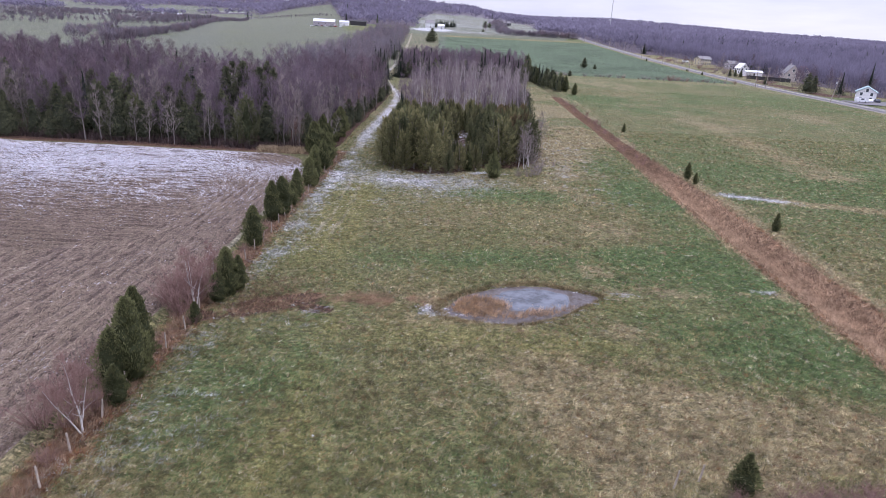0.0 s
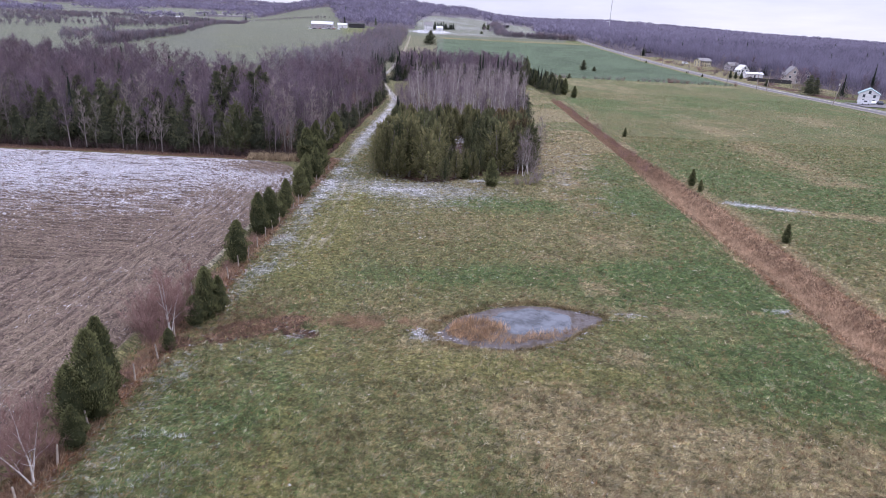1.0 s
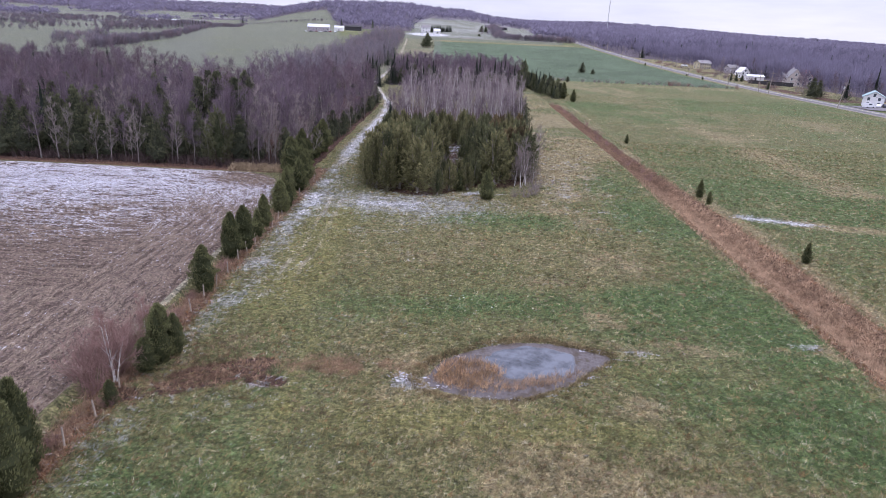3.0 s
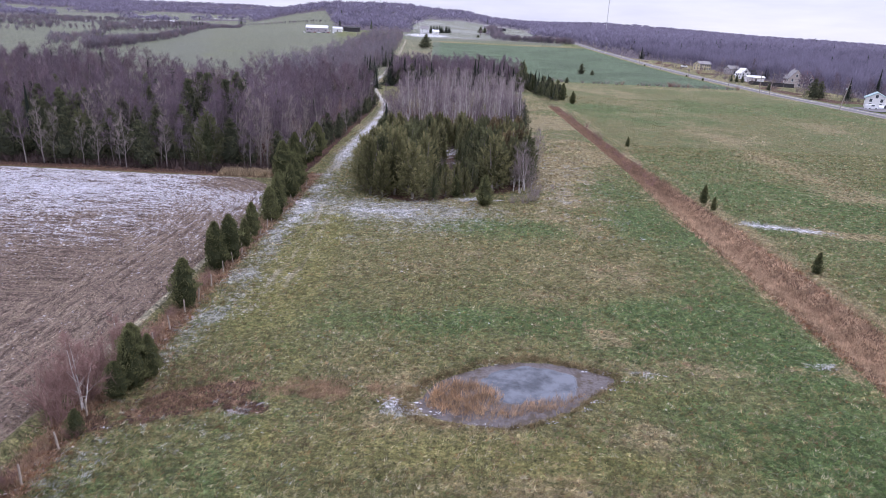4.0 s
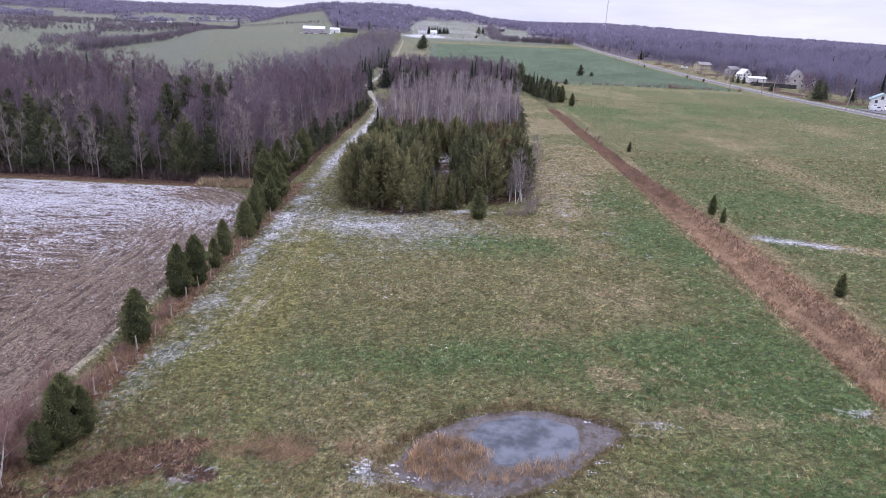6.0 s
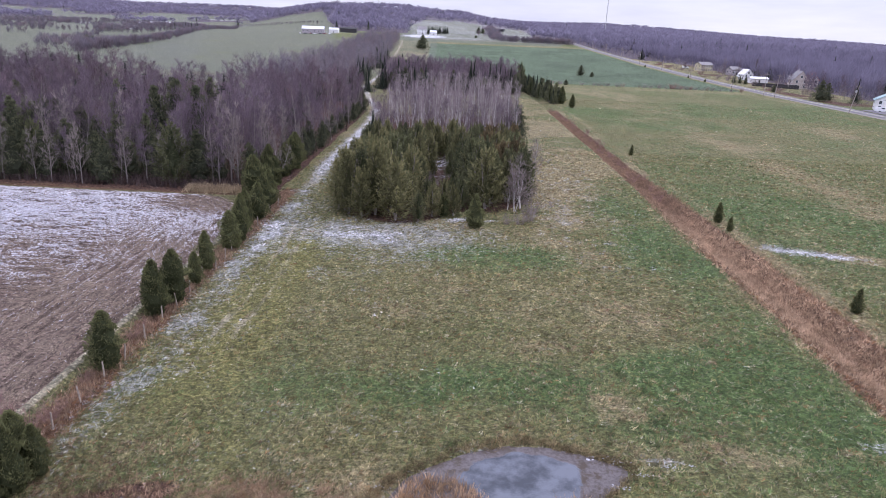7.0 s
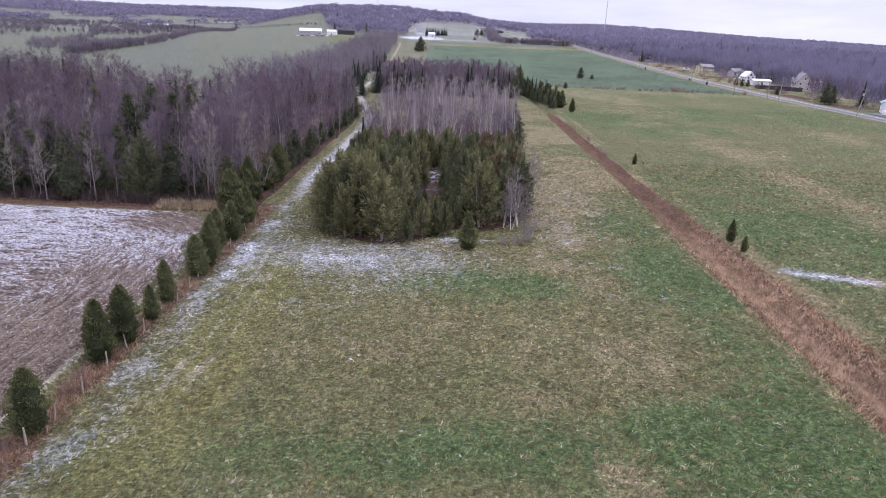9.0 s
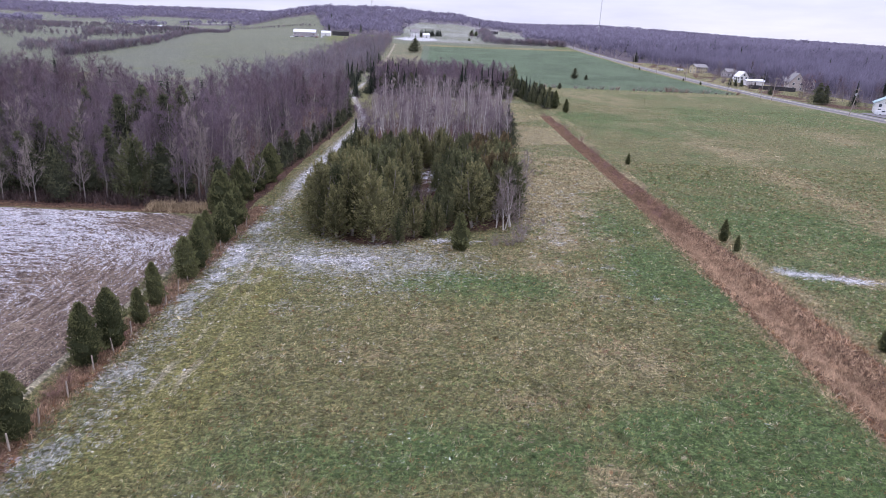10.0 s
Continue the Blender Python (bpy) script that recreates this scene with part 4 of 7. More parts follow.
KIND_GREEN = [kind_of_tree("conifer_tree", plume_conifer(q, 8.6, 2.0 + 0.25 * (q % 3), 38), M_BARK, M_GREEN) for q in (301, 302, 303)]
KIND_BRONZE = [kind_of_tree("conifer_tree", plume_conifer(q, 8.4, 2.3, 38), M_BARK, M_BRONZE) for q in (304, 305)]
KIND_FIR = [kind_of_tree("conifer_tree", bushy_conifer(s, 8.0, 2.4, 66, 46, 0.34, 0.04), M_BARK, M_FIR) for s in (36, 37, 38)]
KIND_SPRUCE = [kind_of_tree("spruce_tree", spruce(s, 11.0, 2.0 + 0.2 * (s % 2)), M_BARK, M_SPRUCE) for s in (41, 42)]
KIND_BIRCH = [kind_of_tree("birch_tree", bare_tree(s, 5.2, 0.32, 9, 3, 2300, 0.24, 3, 0.019, 0.017, 0.15), M_BIRCH, M_BLUSH) for s in (51, 52, 53)]
KIND_GREY_BIRCH = [kind_of_tree("birch_tree", bare_tree(s, 5.2, 0.26, 10, 3, 1200, 0.24, 3, 0.014, 0.017, 0.14), M_BIRCH, M_TWIG_PALE) for s in (54, 55, 56)]
KIND_ASPEN = [kind_of_tree("aspen_tree", bare_tree(s, 11.5, 0.13, 16, 2, 520, 0.34, 1 + s % 2, 0.0100, 0.024, 0.10, 5, 0.10), M_ASPEN, M_ASPEN_TWIG) for s in (61, 62, 63, 64, 65)]
KIND_MAPLE = [kind_of_tree("maple_tree", bare_tree(s, 12.0, 0.30, 17, 4, 1100, 0.24, 1 + (s % 2), 0.012, 0.042, 0.095, 5, 0.22), M_BARK, M_TWIG) for s in (71, 72, 73, 74, 75)]
KIND_PALE = [kind_of_tree("poplar_tree", bare_tree(s, 9.5, 0.27, 17, 4, 620, 0.2, 1, 0.012, 0.04, 0.085), M_GREYBARK, M_TWIG_PALE) for s in (81, 82, 83)]

# ---- the fence line: cedars, birches, posts ----
CEDAR_LABEL = "dense dark green cedar standing in a grassy fence line"
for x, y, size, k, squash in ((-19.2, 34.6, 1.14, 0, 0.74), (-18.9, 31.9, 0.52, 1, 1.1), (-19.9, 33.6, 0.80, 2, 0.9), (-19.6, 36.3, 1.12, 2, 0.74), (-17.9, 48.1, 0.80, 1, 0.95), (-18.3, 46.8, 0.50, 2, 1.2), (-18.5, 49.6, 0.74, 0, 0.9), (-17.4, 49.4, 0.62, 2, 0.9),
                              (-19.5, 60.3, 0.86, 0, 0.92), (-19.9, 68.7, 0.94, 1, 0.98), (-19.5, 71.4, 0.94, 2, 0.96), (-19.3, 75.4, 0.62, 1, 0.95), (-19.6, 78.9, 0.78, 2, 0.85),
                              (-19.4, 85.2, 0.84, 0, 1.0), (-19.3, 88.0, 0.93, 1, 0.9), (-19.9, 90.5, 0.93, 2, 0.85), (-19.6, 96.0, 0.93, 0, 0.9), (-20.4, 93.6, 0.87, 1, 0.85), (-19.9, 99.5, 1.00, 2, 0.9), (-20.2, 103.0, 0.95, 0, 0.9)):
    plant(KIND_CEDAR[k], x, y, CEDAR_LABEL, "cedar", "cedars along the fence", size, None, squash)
for x, y, size, k in ((-19.3, 28.9, 0.84, 0), (-19.6, 45.2, 0.92, 1)):
    plant(KIND_BIRCH[k], x, y, "leafless young birch with several pale stems in the fence line", "birch", "birches by the fence", size)


def fence_post():
    rng = np.random.default_rng(5)
    g = Geo()
    v, f = tube(np.array([(0, 0, -0.3), (0.01, 0, 0.5), (0.0, 0.01, 1.15), (0, 0, 1.19)]), [0.058, 0.055, 0.05, 0.036], 8)
    g.add(v, f)
    g.add(v[-8:], np.arange(8)[None, ::-1].reshape(1, 8))
    return g.mesh("fence_post", [M_POST])


post_mesh = fence_post()
rng0 = np.random.default_rng(77)
y = 24.6
while y < 104:
    ob = new("fence_post", post_mesh)
    px = FENCE_X + 0.5 + rng0.normal() * 0.12
    ob.matrix_basis = pose(px, y, height(px, y) - 0.02, rng0.normal() * 4, rng0.normal() * 4, rng0.uniform(0, 360))
    tagged(ob, "weathered grey wooden fence post leaning slightly in dry grass", "fence post", "posts of the old fence")
    y += rng0.uniform(2.4, 3.3)

for x, y in ((12.4, 27.3), (13.9, 27.9)):
    ob = new("fence_post", post_mesh)
    ob.matrix_basis = pose(x, y, height(x, y) - 0.05, 5, 4, 40)
    tagged(ob, "short weathered wooden post standing in the dry meadow", "fence post", "posts in the meadow")

# ---- the grove ----
rng0 = np.random.default_rng(8)


def scatter(rng, n, inside, box, gap):
    """Places inside a region, no two nearer than gap."""
    out = []
    for _ in range(n * 60):
        x, y = rng.uniform(box[0], box[1]), rng.uniform(box[2], box[3])
        if inside(x, y) and all((x - a) ** 2 + (y - b) ** 2 > gap * gap for a, b in out):
            out.append((x, y))
            if len(out) == n:
                break
    return out


def in_grove(x, y):
    front = 97.6 + 0.055 * (x + 3) ** 2 if x < 1.0 else 100.0 if x < 5.5 else 105.5 if x < 9 else 108.5
    aisle = abs(x - 1.9) > 2.8 or y > 124 or y < 111
    clear = ((x - 2.3 - 0.8 * math.sin(y * 0.4)) / 2.8) ** 2 + ((y - 132.0) / 9.0) ** 2 > 1
    return front < y < 151 and -11.6 + 0.05 * max(0, 110 - y) < x < 13.2 + 0.06 * (y - 108) and clear and aisle


for x, y in scatter(rng0, 200, in_grove, (-14, 17, 97, 151), 2.25):
    size = float(np.interp(y, [98, 112, 151], [0.92, 0.86, 0.62])) * rng0.uniform(0.66, 1.12)
    low = -1.0 < x < 6.8 and y < 113
    if low:
        size = rng0.uniform(0.28, 0.50)
    r = rng0.random()
    label, pool = "olive green bushy conifer crowded in a small grove", KIND_GROVE
    if x > 9.5 and y > 116 and r < 0.6:
        label, pool = "bronze-tinged bushy conifer crowded in a small grove", KIND_BRONZE
    elif r < (0.65 if low or x > 5 else 0.34):
        label, pool = "dark green bushy conifer crowded in a small grove", KIND_GREEN
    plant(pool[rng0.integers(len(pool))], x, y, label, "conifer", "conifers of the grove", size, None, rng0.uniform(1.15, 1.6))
for k, (x, y, s) in enumerate(((6.5, 97.0, 1.05), (2.6, 101.2, 0.8), (4.6, 109, 0.7), (3.9, 119, 0.55), (4.6, 127, 0.8), (6.9, 97.4, 0.5), (4.9, 133.0, 0.9), (0.4, 126.0, 0.6), (3.0, 126.5, 0.45), (0.8, 115.5, 0.5), (3.4, 112.5, 0.6))):
    plant(KIND_SLIM[k % 2], x, y, "small bright green conifer at the grove's edge", "conifer", "small conifers of the grove", s, None, 1.4)
for x, y, s, k in ((12.1, 104.9, 1.25, 0), (13.0, 106.5, 1.35, 1), (15.6, 116.4, 1.5, 2), (11.2, 105.6, 0.9, 2), (14.6, 111.0, 1.1, 1)):
    plant(KIND_GREY_BIRCH[k], x, y, "leafless birch with pale stems beside the conifer grove", "birch", "birches by the grove", s)
for x, y in scatter(rng0, 170, lambda x, y: y > 153 + 0.25 * max(0, x) and fbm(x, y, 9, 241) > 0.30 + 0.25 * float(step(195, 212, y)), (-12.5, 18.5, 152, 212), 1.6):
    if rng0.random() < 0.30:
        plant(KIND_MAPLE[rng0.integers(5)], x, y, "leafless maroon-twigged sapling among aspens", "tree", "saplings among the aspens", rng0.uniform(0.48, 0.86))
    else:
        plant(KIND_ASPEN[rng0.integers(5)], x, y, "slender leafless aspen with a pale grey trunk", "aspen", "aspens behind the grove", rng0.uniform(0.66, 1.14))
for x, y, s in ((-12.4, 150, 0.66), (-12.8, 154, 0.6), (-11.8, 146, 0.62), (19.0, 196, 0.62), (21.2, 203, 0.6), (20.2, 190, 0.5), (17.6, 186, 0.66), (22.0, 208, 0.5), (18.6, 201, 0.7)):
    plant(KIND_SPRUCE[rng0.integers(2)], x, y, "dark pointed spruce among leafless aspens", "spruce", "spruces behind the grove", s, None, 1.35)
for x, y, s in ((17.2, 160, 0.72), (18.4, 166, 0.86), (18.9, 173, 0.70), (17.4, 178, 0.78), (-11.9, 158, 0.55), (3.5, 152, 0.62), (-6.0, 153, 0.58)):
    plant(KIND_FIR[rng0.integers(3)], x, y, "dark bushy conifer among leafless aspens", "conifer", "conifers behind the grove", s, None, 1.1)
for x, y in scatter(rng0, 150, lambda x, y: (y < 292 or y > 330 or x < -12 or (x > 21 and y < 305)) and fbm(x, y, 8, 243) > (0.36 if x < -8 else 0.46), (-25, 29, 276, 345), 2.0):
    if rng0.random() < 0.4:
        plant(KIND_FIR[rng0.integers(3)], x, y, "dark bushy conifer in a dense mixed stand", "conifer", "conifers behind the grove", rng0.uniform(0.55, 1.15), None, rng0.uniform(0.9, 1.3))
    else:
        plant(KIND_SPRUCE[rng0.integers(2)], x, y, "dark pointed spruce in a dense mixed stand", "spruce", "spruces behind the grove", rng0.uniform(0.45, 1.12), None, rng0.uniform(1.2, 1.8))
for k in range(46):
    u = k / 45
    plant((KIND_SPRUCE[k % 2], KIND_GREEN[k % 3], KIND_FIR[k % 3])[k % 3], 40.2 - 10.5 * u ** 1.3 + rng0.normal() * 1.3, 250 + 72 * u + rng0.normal() * 1.5, "dark conifer in a row along the field edge", "conifer", "spruces of the row", rng0.uniform(0.70, 1.15) * (0.58 + 0.42 * u) * (1.0 if k % 3 == 0 else 1.15), None, rng0.uniform(1.0, 1.4))
for x, y, s in ((41.8, 252, 1.5), (43.4, 240, 1.1)):
    plant(KIND_SLIM[1], x, y, "dark columnar cedar at the end of a conifer row", "cedar", "cedars of the row", s, None, 1.3)

# ---- the right-hand field's small cedars ----
for x, y, s, k in ((38.9, 104.0, 0.70, 0), (38.9, 100.2, 0.50, 1), (40.1, 75.4, 0.60, 0), (40.2, 152.5, 0.55, 1)):
    plant(KIND_SLIM[k], x, y, "lone small cedar beside the reed ditch", "cedar", "cedars beside the ditch", s, None, 1.15)
plant(KIND_SLIM[0], 15.9, 27.2, "dark green young fir in the dry meadow", "fir", "", 0.62, None, 1.5)

# ---- the left wood: the trees along its edge ----
WOOD_LABEL = "leafless grey-trunked tree with maroon twigs at the wood's edge"
for x, y in scatter(rng0, 150, lambda x, y: y > 115.2 or x < -60, (-122, -24, 108.8, 130), 2.35):
    r = rng0.random()
    if y < 114.8 and r < 0.88 and x > -84:
        if r < 0.20:
            plant(KIND_PALE[rng0.integers(3)], x, y, "pale leafless poplar at the wood's edge", "poplar", "trees of the wood's edge", rng0.uniform(0.75, 1.1))
        elif r < 0.26:
            plant(KIND_SPRUCE[rng0.integers(2)], x, y, "dark spruce at the edge of a leafless wood", "spruce", "trees of the wood's edge", rng0.uniform(0.42, 0.68), None, 1.6)
        else:
            plant(KIND_FIR[rng0.integers(3)], x, y, "dark green bushy conifer at the edge of a leafless wood", "conifer", "trees of the wood's edge", rng0.uniform(0.5, 0.9), None, rng0.uniform(1.05, 1.4))
    elif r < 0.07:
        plant(KIND_SPRUCE[rng0.integers(2)], x, y, "dark spruce at the edge of a leafless wood", "spruce", "trees of the wood's edge", rng0.uniform(0.8, 1.05))
    elif r < 0.15:
        plant(KIND_FIR[rng0.integers(3)], x, y, "dark green bushy conifer at the edge of a leafless wood", "conifer", "trees of the wood's edge", rng0.uniform(0.9, 1.25))
    elif r < 0.42:
        plant(KIND_PALE[rng0.integers(3)], x, y, "pale leafless poplar at the wood's edge", "poplar", "trees of the wood's edge", rng0.uniform(0.95, 1.25))
    else:
        plant(KIND_MAPLE[rng0.integers(5)], x, y, WOOD_LABEL, "tree", "trees of the wood's edge", rng0.uniform(0.75, 1.05))
EDGE = ((KIND_GREEN[0], "broad green cedar", "cedar", ((-36.4, 112.2, 1.0, 1.45), (-57.0, 113.6, 0.9, 1.3))),
        (KIND_FIR[1], "dark green bushy conifer", "conifer", ((-33.4, 113.6, 0.95, 1.3), (-45.6, 110.8, 0.80, 1.0), (-47.6, 113.0, 0.85, 1.2), (-50.8, 113.4, 0.75, 1.2), (-54.8, 112.0, 0.85, 1.2), (-53.0, 114.8, 1.0, 1.2), (-58.8, 111.4, 0.9, 1.2), (-39.6, 114.4, 0.8, 1.2), (-26.0, 114.0, 0.75, 1.3), (-24.6, 111.8, 0.6, 1.2), (-43.8, 114.6, 0.75, 1.2), (-30.8, 115.0, 0.6, 1.2))),
        (KIND_PALE[0], "pale leafless poplar", "poplar", ((-48.6, 109.8, 0.88, 0.9), (-28.9, 114.2, 1.15, 1.1), (-53.0, 110.0, 0.78, 0.9), (-60.0, 110.2, 0.85, 1.0))),
        (KIND_PALE[1], "pale leafless poplar", "poplar", ((-42.6, 110.6, 0.90, 0.9), (-31.6, 114.0, 0.82, 1.0), (-55.6, 110.6, 0.72, 1.0), (-38.6, 113.2, 0.7, 0.9))),
        (KIND_PALE[2], "pale leafless poplar", "poplar", ((-27.4, 112.8, 0.92, 1.1), (-50.2, 111.2, 0.66, 1.0))),
        (KIND_MAPLE[1], "leafless maroon-twigged tree", "tree", ((-40.6, 112.4, 0.6, 1.0), (-30.0, 112.4, 0.62, 1.2), (-25.6, 116.6, 0.7, 1.0), (-52.0, 112.6, 0.6, 1.0), (-44.4, 112.6, 0.55, 1.0))),
        (KIND_GREY_BIRCH[1], "leafless birch with white stems", "birch", ((-22.9, 118.6, 1.22, 0.9),)))
for kind, words, sort, spots in EDGE:
    for x, y, s, sq in spots:
        plant(kind, x, y, words + " at the edge of a leafless wood", sort, "trees of the wood's edge", s, None, sq)
for x, y, s in ((-61.5, 116.5, 1.35), (-64.0, 114.5, 1.2), (-59.5, 118.5, 1.25), (-41.5, 127, 1.68), (-38.6, 128, 1.55), (-44.5, 126, 1.55), (-37.0, 132, 1.5), (-43.0, 131, 1.6), (-47, 131, 1.1), (-62, 128, 1.2), (-75, 134, 1.25), (-30, 133, 1.0), (-58, 140, 1.15), (-40, 138, 1.6), (-45, 142, 1.5), (-50, 146, 1.5), (-61, 113, 1.0), (-64, 116, 1.15), (-68, 113, 0.95), (-72, 116, 1.1), (-76, 119, 1.2), (-63, 122, 1.25), (-71, 126, 1.3), (-78, 128, 1.3), (-57, 112, 0.85), (-74, 111.5, 0.8), (-80, 113, 0.95), (-84, 122, 1.3), (-92, 126, 1.35), (-98, 121, 1.2), (-88, 132, 1.3), (-104, 128, 1.3), (-96, 138, 1.35), (-110, 134, 1.3), (-70, 121, 1.1), (-66, 118, 1.0), (-50, 118, 1.05), (-46, 116, 1.1), (-43, 119, 1.1), (-53, 150, 1.3), (-80, 146, 1.3), (-66, 156, 1.3), (-115, 124, 1.2), (-36, 152, 1.1)):
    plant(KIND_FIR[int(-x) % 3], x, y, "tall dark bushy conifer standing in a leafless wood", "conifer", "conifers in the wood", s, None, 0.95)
for k in range(44):
    yy = 107 + 2.3 * k + rng0.uniform(-1, 1)
    xx = min(-21.4, float(np.interp(yy, LANE_Y, LANE_X)) - 3.4) - rng0.uniform(0, 2.6)
    if k < 10:
        plant(KIND_CEDAR[k % 3], xx, yy, "dark green cedar along the farm track", "cedar", "cedars along the track", rng0.uniform(0.8, 1.2))
    elif k % 5 == 1:
        plant(KIND_PALE[k % 3], xx, yy, "pale leafless poplar along the farm track", "poplar", "trees along the track", rng0.uniform(0.6, 0.9))
    elif k % 5 in (0, 3):
        plant(KIND_MAPLE[k % 5], xx - 1, yy, "leafless grey-trunked tree along the farm track", "tree", "trees along the track", rng0.uniform(0.45, 0.75))
    else:
        plant(KIND_FIR[k % 3], xx, yy, "dark bushy conifer along the farm track", "conifer", "trees along the track", rng0.uniform(0.45, 0.75), None, 1.1)
for x, y, s in ((-27.5, 262, 0.7), (-29.0, 268, 0.6), (-36.0, 300, 0.9), (-36.5, 312, 0.8), (-37.5, 322, 0.9), (-37.0, 335, 0.8)):
    plant(KIND_SPRUCE[int(y) % 2], x, y, "dark spruce along the farm track", "spruce", "spruces along the track", s, None, 1.4)


# ---- deeper woods, too many to count ----
def joined(pair):
    """Trunk and crown as one Geo with two materials."""
    g = Geo()
    for k, one in enumerate(pair):
        v, fs, s, _ = one.merged()
        base = g.n
        g.v.append(v)
        g.s.append(s)
        g.n += len(v)
        for f in fs:
            g.f.append(f + base)
            g.m.append(np.full(len(f), k, np.int32))
    # one array for each face size
    quads = [(f, m) for f, m in zip(g.f, g.m) if f.shape[1] == 4]
    tris = [(f, m) for f, m in zip(g.f, g.m) if f.shape[1] == 3]
    g.v, g.s = [np.concatenate(g.v)], [np.concatenate(g.s)]
    g.f = [np.concatenate([f for f, _ in q]) for q in (quads, tris) if q]
    g.m = [np.concatenate([m for _, m in q]) for q in (quads, tris) if q]
    return g


def woods(name, label, geos, mats, places, sizes, rng, category="woods"):
    out = Geo()
    for k, g in enumerate(geos):
        pick = [i for i in range(len(places)) if i % len(geos) == k]
        if not pick:
            continue
        pl = np.array([places[i] for i in pick])
        z = land(pl[:, 0], pl[:, 1]) - 0.05
        out.strew(g, np.column_stack([pl, z]), rng.uniform(0, 6.28, len(pick)), [sizes[i] for i in pick], rng.normal(0, 0.20, len(pick)))
    return tagged(new(name, out.mesh(name, mats)), label, category, kind="stuff")


def grid_places(rng, box, gap, inside):
    """Loosely even places at about one each gap x gap."""
    xs, ys = np.meshgrid(np.arange(box[0], box[1], gap), np.arange(box[2], box[3], gap))
    x = xs.ravel() + rng.uniform(-0.45, 0.45, xs.size) * gap
    y = ys.ravel() + rng.uniform(-0.45, 0.45, xs.size) * gap
    keep = inside(x, y)
    return np.stack([x[keep], y[keep]], 1)


rng1 = np.random.default_rng(19)
MID_TREES = [joined(bare_tree(s, 11.6, 0.38, 13, 2, 560, 0.22, 1, 0.010, 0.05, 0.10, 3, 0.22)) for s in (101, 102, 103, 104)]
MID_SPRUCE = [joined(spruce(s, 11.0, 1.9, 19, 0.72)) for s in (111, 112)]


def deep_wood(x, y):
    back = np.where(x > -62, 235, np.where(x > -105, 205, 250)) + 14 * (fbm(x, y, 30, 121) - 0.5)
    return (y > 124) & (x < np.minimum(-24, np.interp(y, LANE_Y, LANE_X) - 3.5)) & (y < back) & in_view(x, y) & ((np.abs(y - 196) > 3) | (x < -70))


pl = grid_places(rng1, (-215, -24, 124, 262), 5.0, deep_wood)
woods("deciduous_woods", "deep leafless wood with maroon twigs and grey trunks", MID_TREES, [M_BARK, M_TWIG], pl, rng1.uniform(0.74, 1.12, len(pl)) * np.interp(pl[:, 1], [140, 195], [1.0, 0.93]), rng1)
pl = grid_places(rng1, (-215, -30, 118, 262), 11.5, deep_wood)
pl = pl[rng1.uniform(size=len(pl)) < 0.7]
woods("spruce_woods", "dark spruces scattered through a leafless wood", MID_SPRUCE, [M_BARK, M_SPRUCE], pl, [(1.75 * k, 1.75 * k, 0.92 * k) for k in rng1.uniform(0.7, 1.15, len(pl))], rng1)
pl = grid_places(rng1, (-24, 31, 277, 343), 3.5, lambda x, y: x < 29)
woods("deciduous_woods", "leafless maroon saplings in a dense stand behind spruces", MID_TREES, [M_BARK, M_TWIG], pl, rng1.uniform(0.55, 1.0, len(pl)), rng1)
LOW_TREES = [joined(bare_tree(s, 12.0, 0.28, 6, 1, 150, 0.22, 1, 0.010, 0.11, 0.15, 3, 0.7)) for s in (131, 132, 133)]
strip = grid_places(rng1, (-130, -22, 225, 780), 5.0, lambda x, y: (x > -66 - 0.05 * (y - 236)) & (x < np.interp(y, LANE_Y, LANE_X) - 2.6))
woods("deciduous_woods", "leafless strip of wood along the farm track", LOW_TREES, [M_BARK, M_TWIG_GREY], strip, rng1.uniform(0.58, 1.0, len(strip)), rng1)
pick = strip[(rng1.uniform(size=len(strip)) < 0.07 + 0.25 * (strip[:, 0] > np.interp(strip[:, 1], LANE_Y, LANE_X) - 9)) & (strip[:, 1] < 520)]
woods("spruce_woods", "dark spruces in a strip of wood along the farm track", MID_SPRUCE, [M_BARK, M_SPRUCE], pick, [(1.4 * k, 1.4 * k, k) for k in rng1.uniform(0.55, 1.0, len(pick))], rng1)


# ---- far woods ----
def far_tree(seed, n, width, length):
    """A rounded haze of bare twigs over a trunk, for woods far away."""
    rng = np.random.default_rng(seed)
    g = Geo()
    d = unit(rng.normal(size=(n, 3)))
    d[:, 2] = np.abs(d[:, 2])
    pos = d * np.array([2.7, 2.7, 5.0]) * rng.uniform(0.35, 1.0, (n, 1)) + np.array([0, 0, 4.6])
    pos[: n // 4, 2] = rng.uniform(0.5, 5, n // 4)
    way = d * np.array([0.5, 0.5, 0.4]) + np.array([0, 0, 0.8]) + rng.normal(size=(n, 3)) * 0.3
    v, f = needles(rng, pos, way, length * rng.uniform(0.6, 1.4, n), width * rng.uniform(0.6, 1.4, n))
    # tone rises with height: lit tops and shaded bases painted in
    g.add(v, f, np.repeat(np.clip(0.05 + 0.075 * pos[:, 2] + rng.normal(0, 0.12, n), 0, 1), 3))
    v, f = tube(np.array([(0, 0, -0.5), (0.1, 0, 4), (0, 0.1, 8)]), [0.2, 0.15, 0.06], 3)
    return g.add(v, f, 0.75)


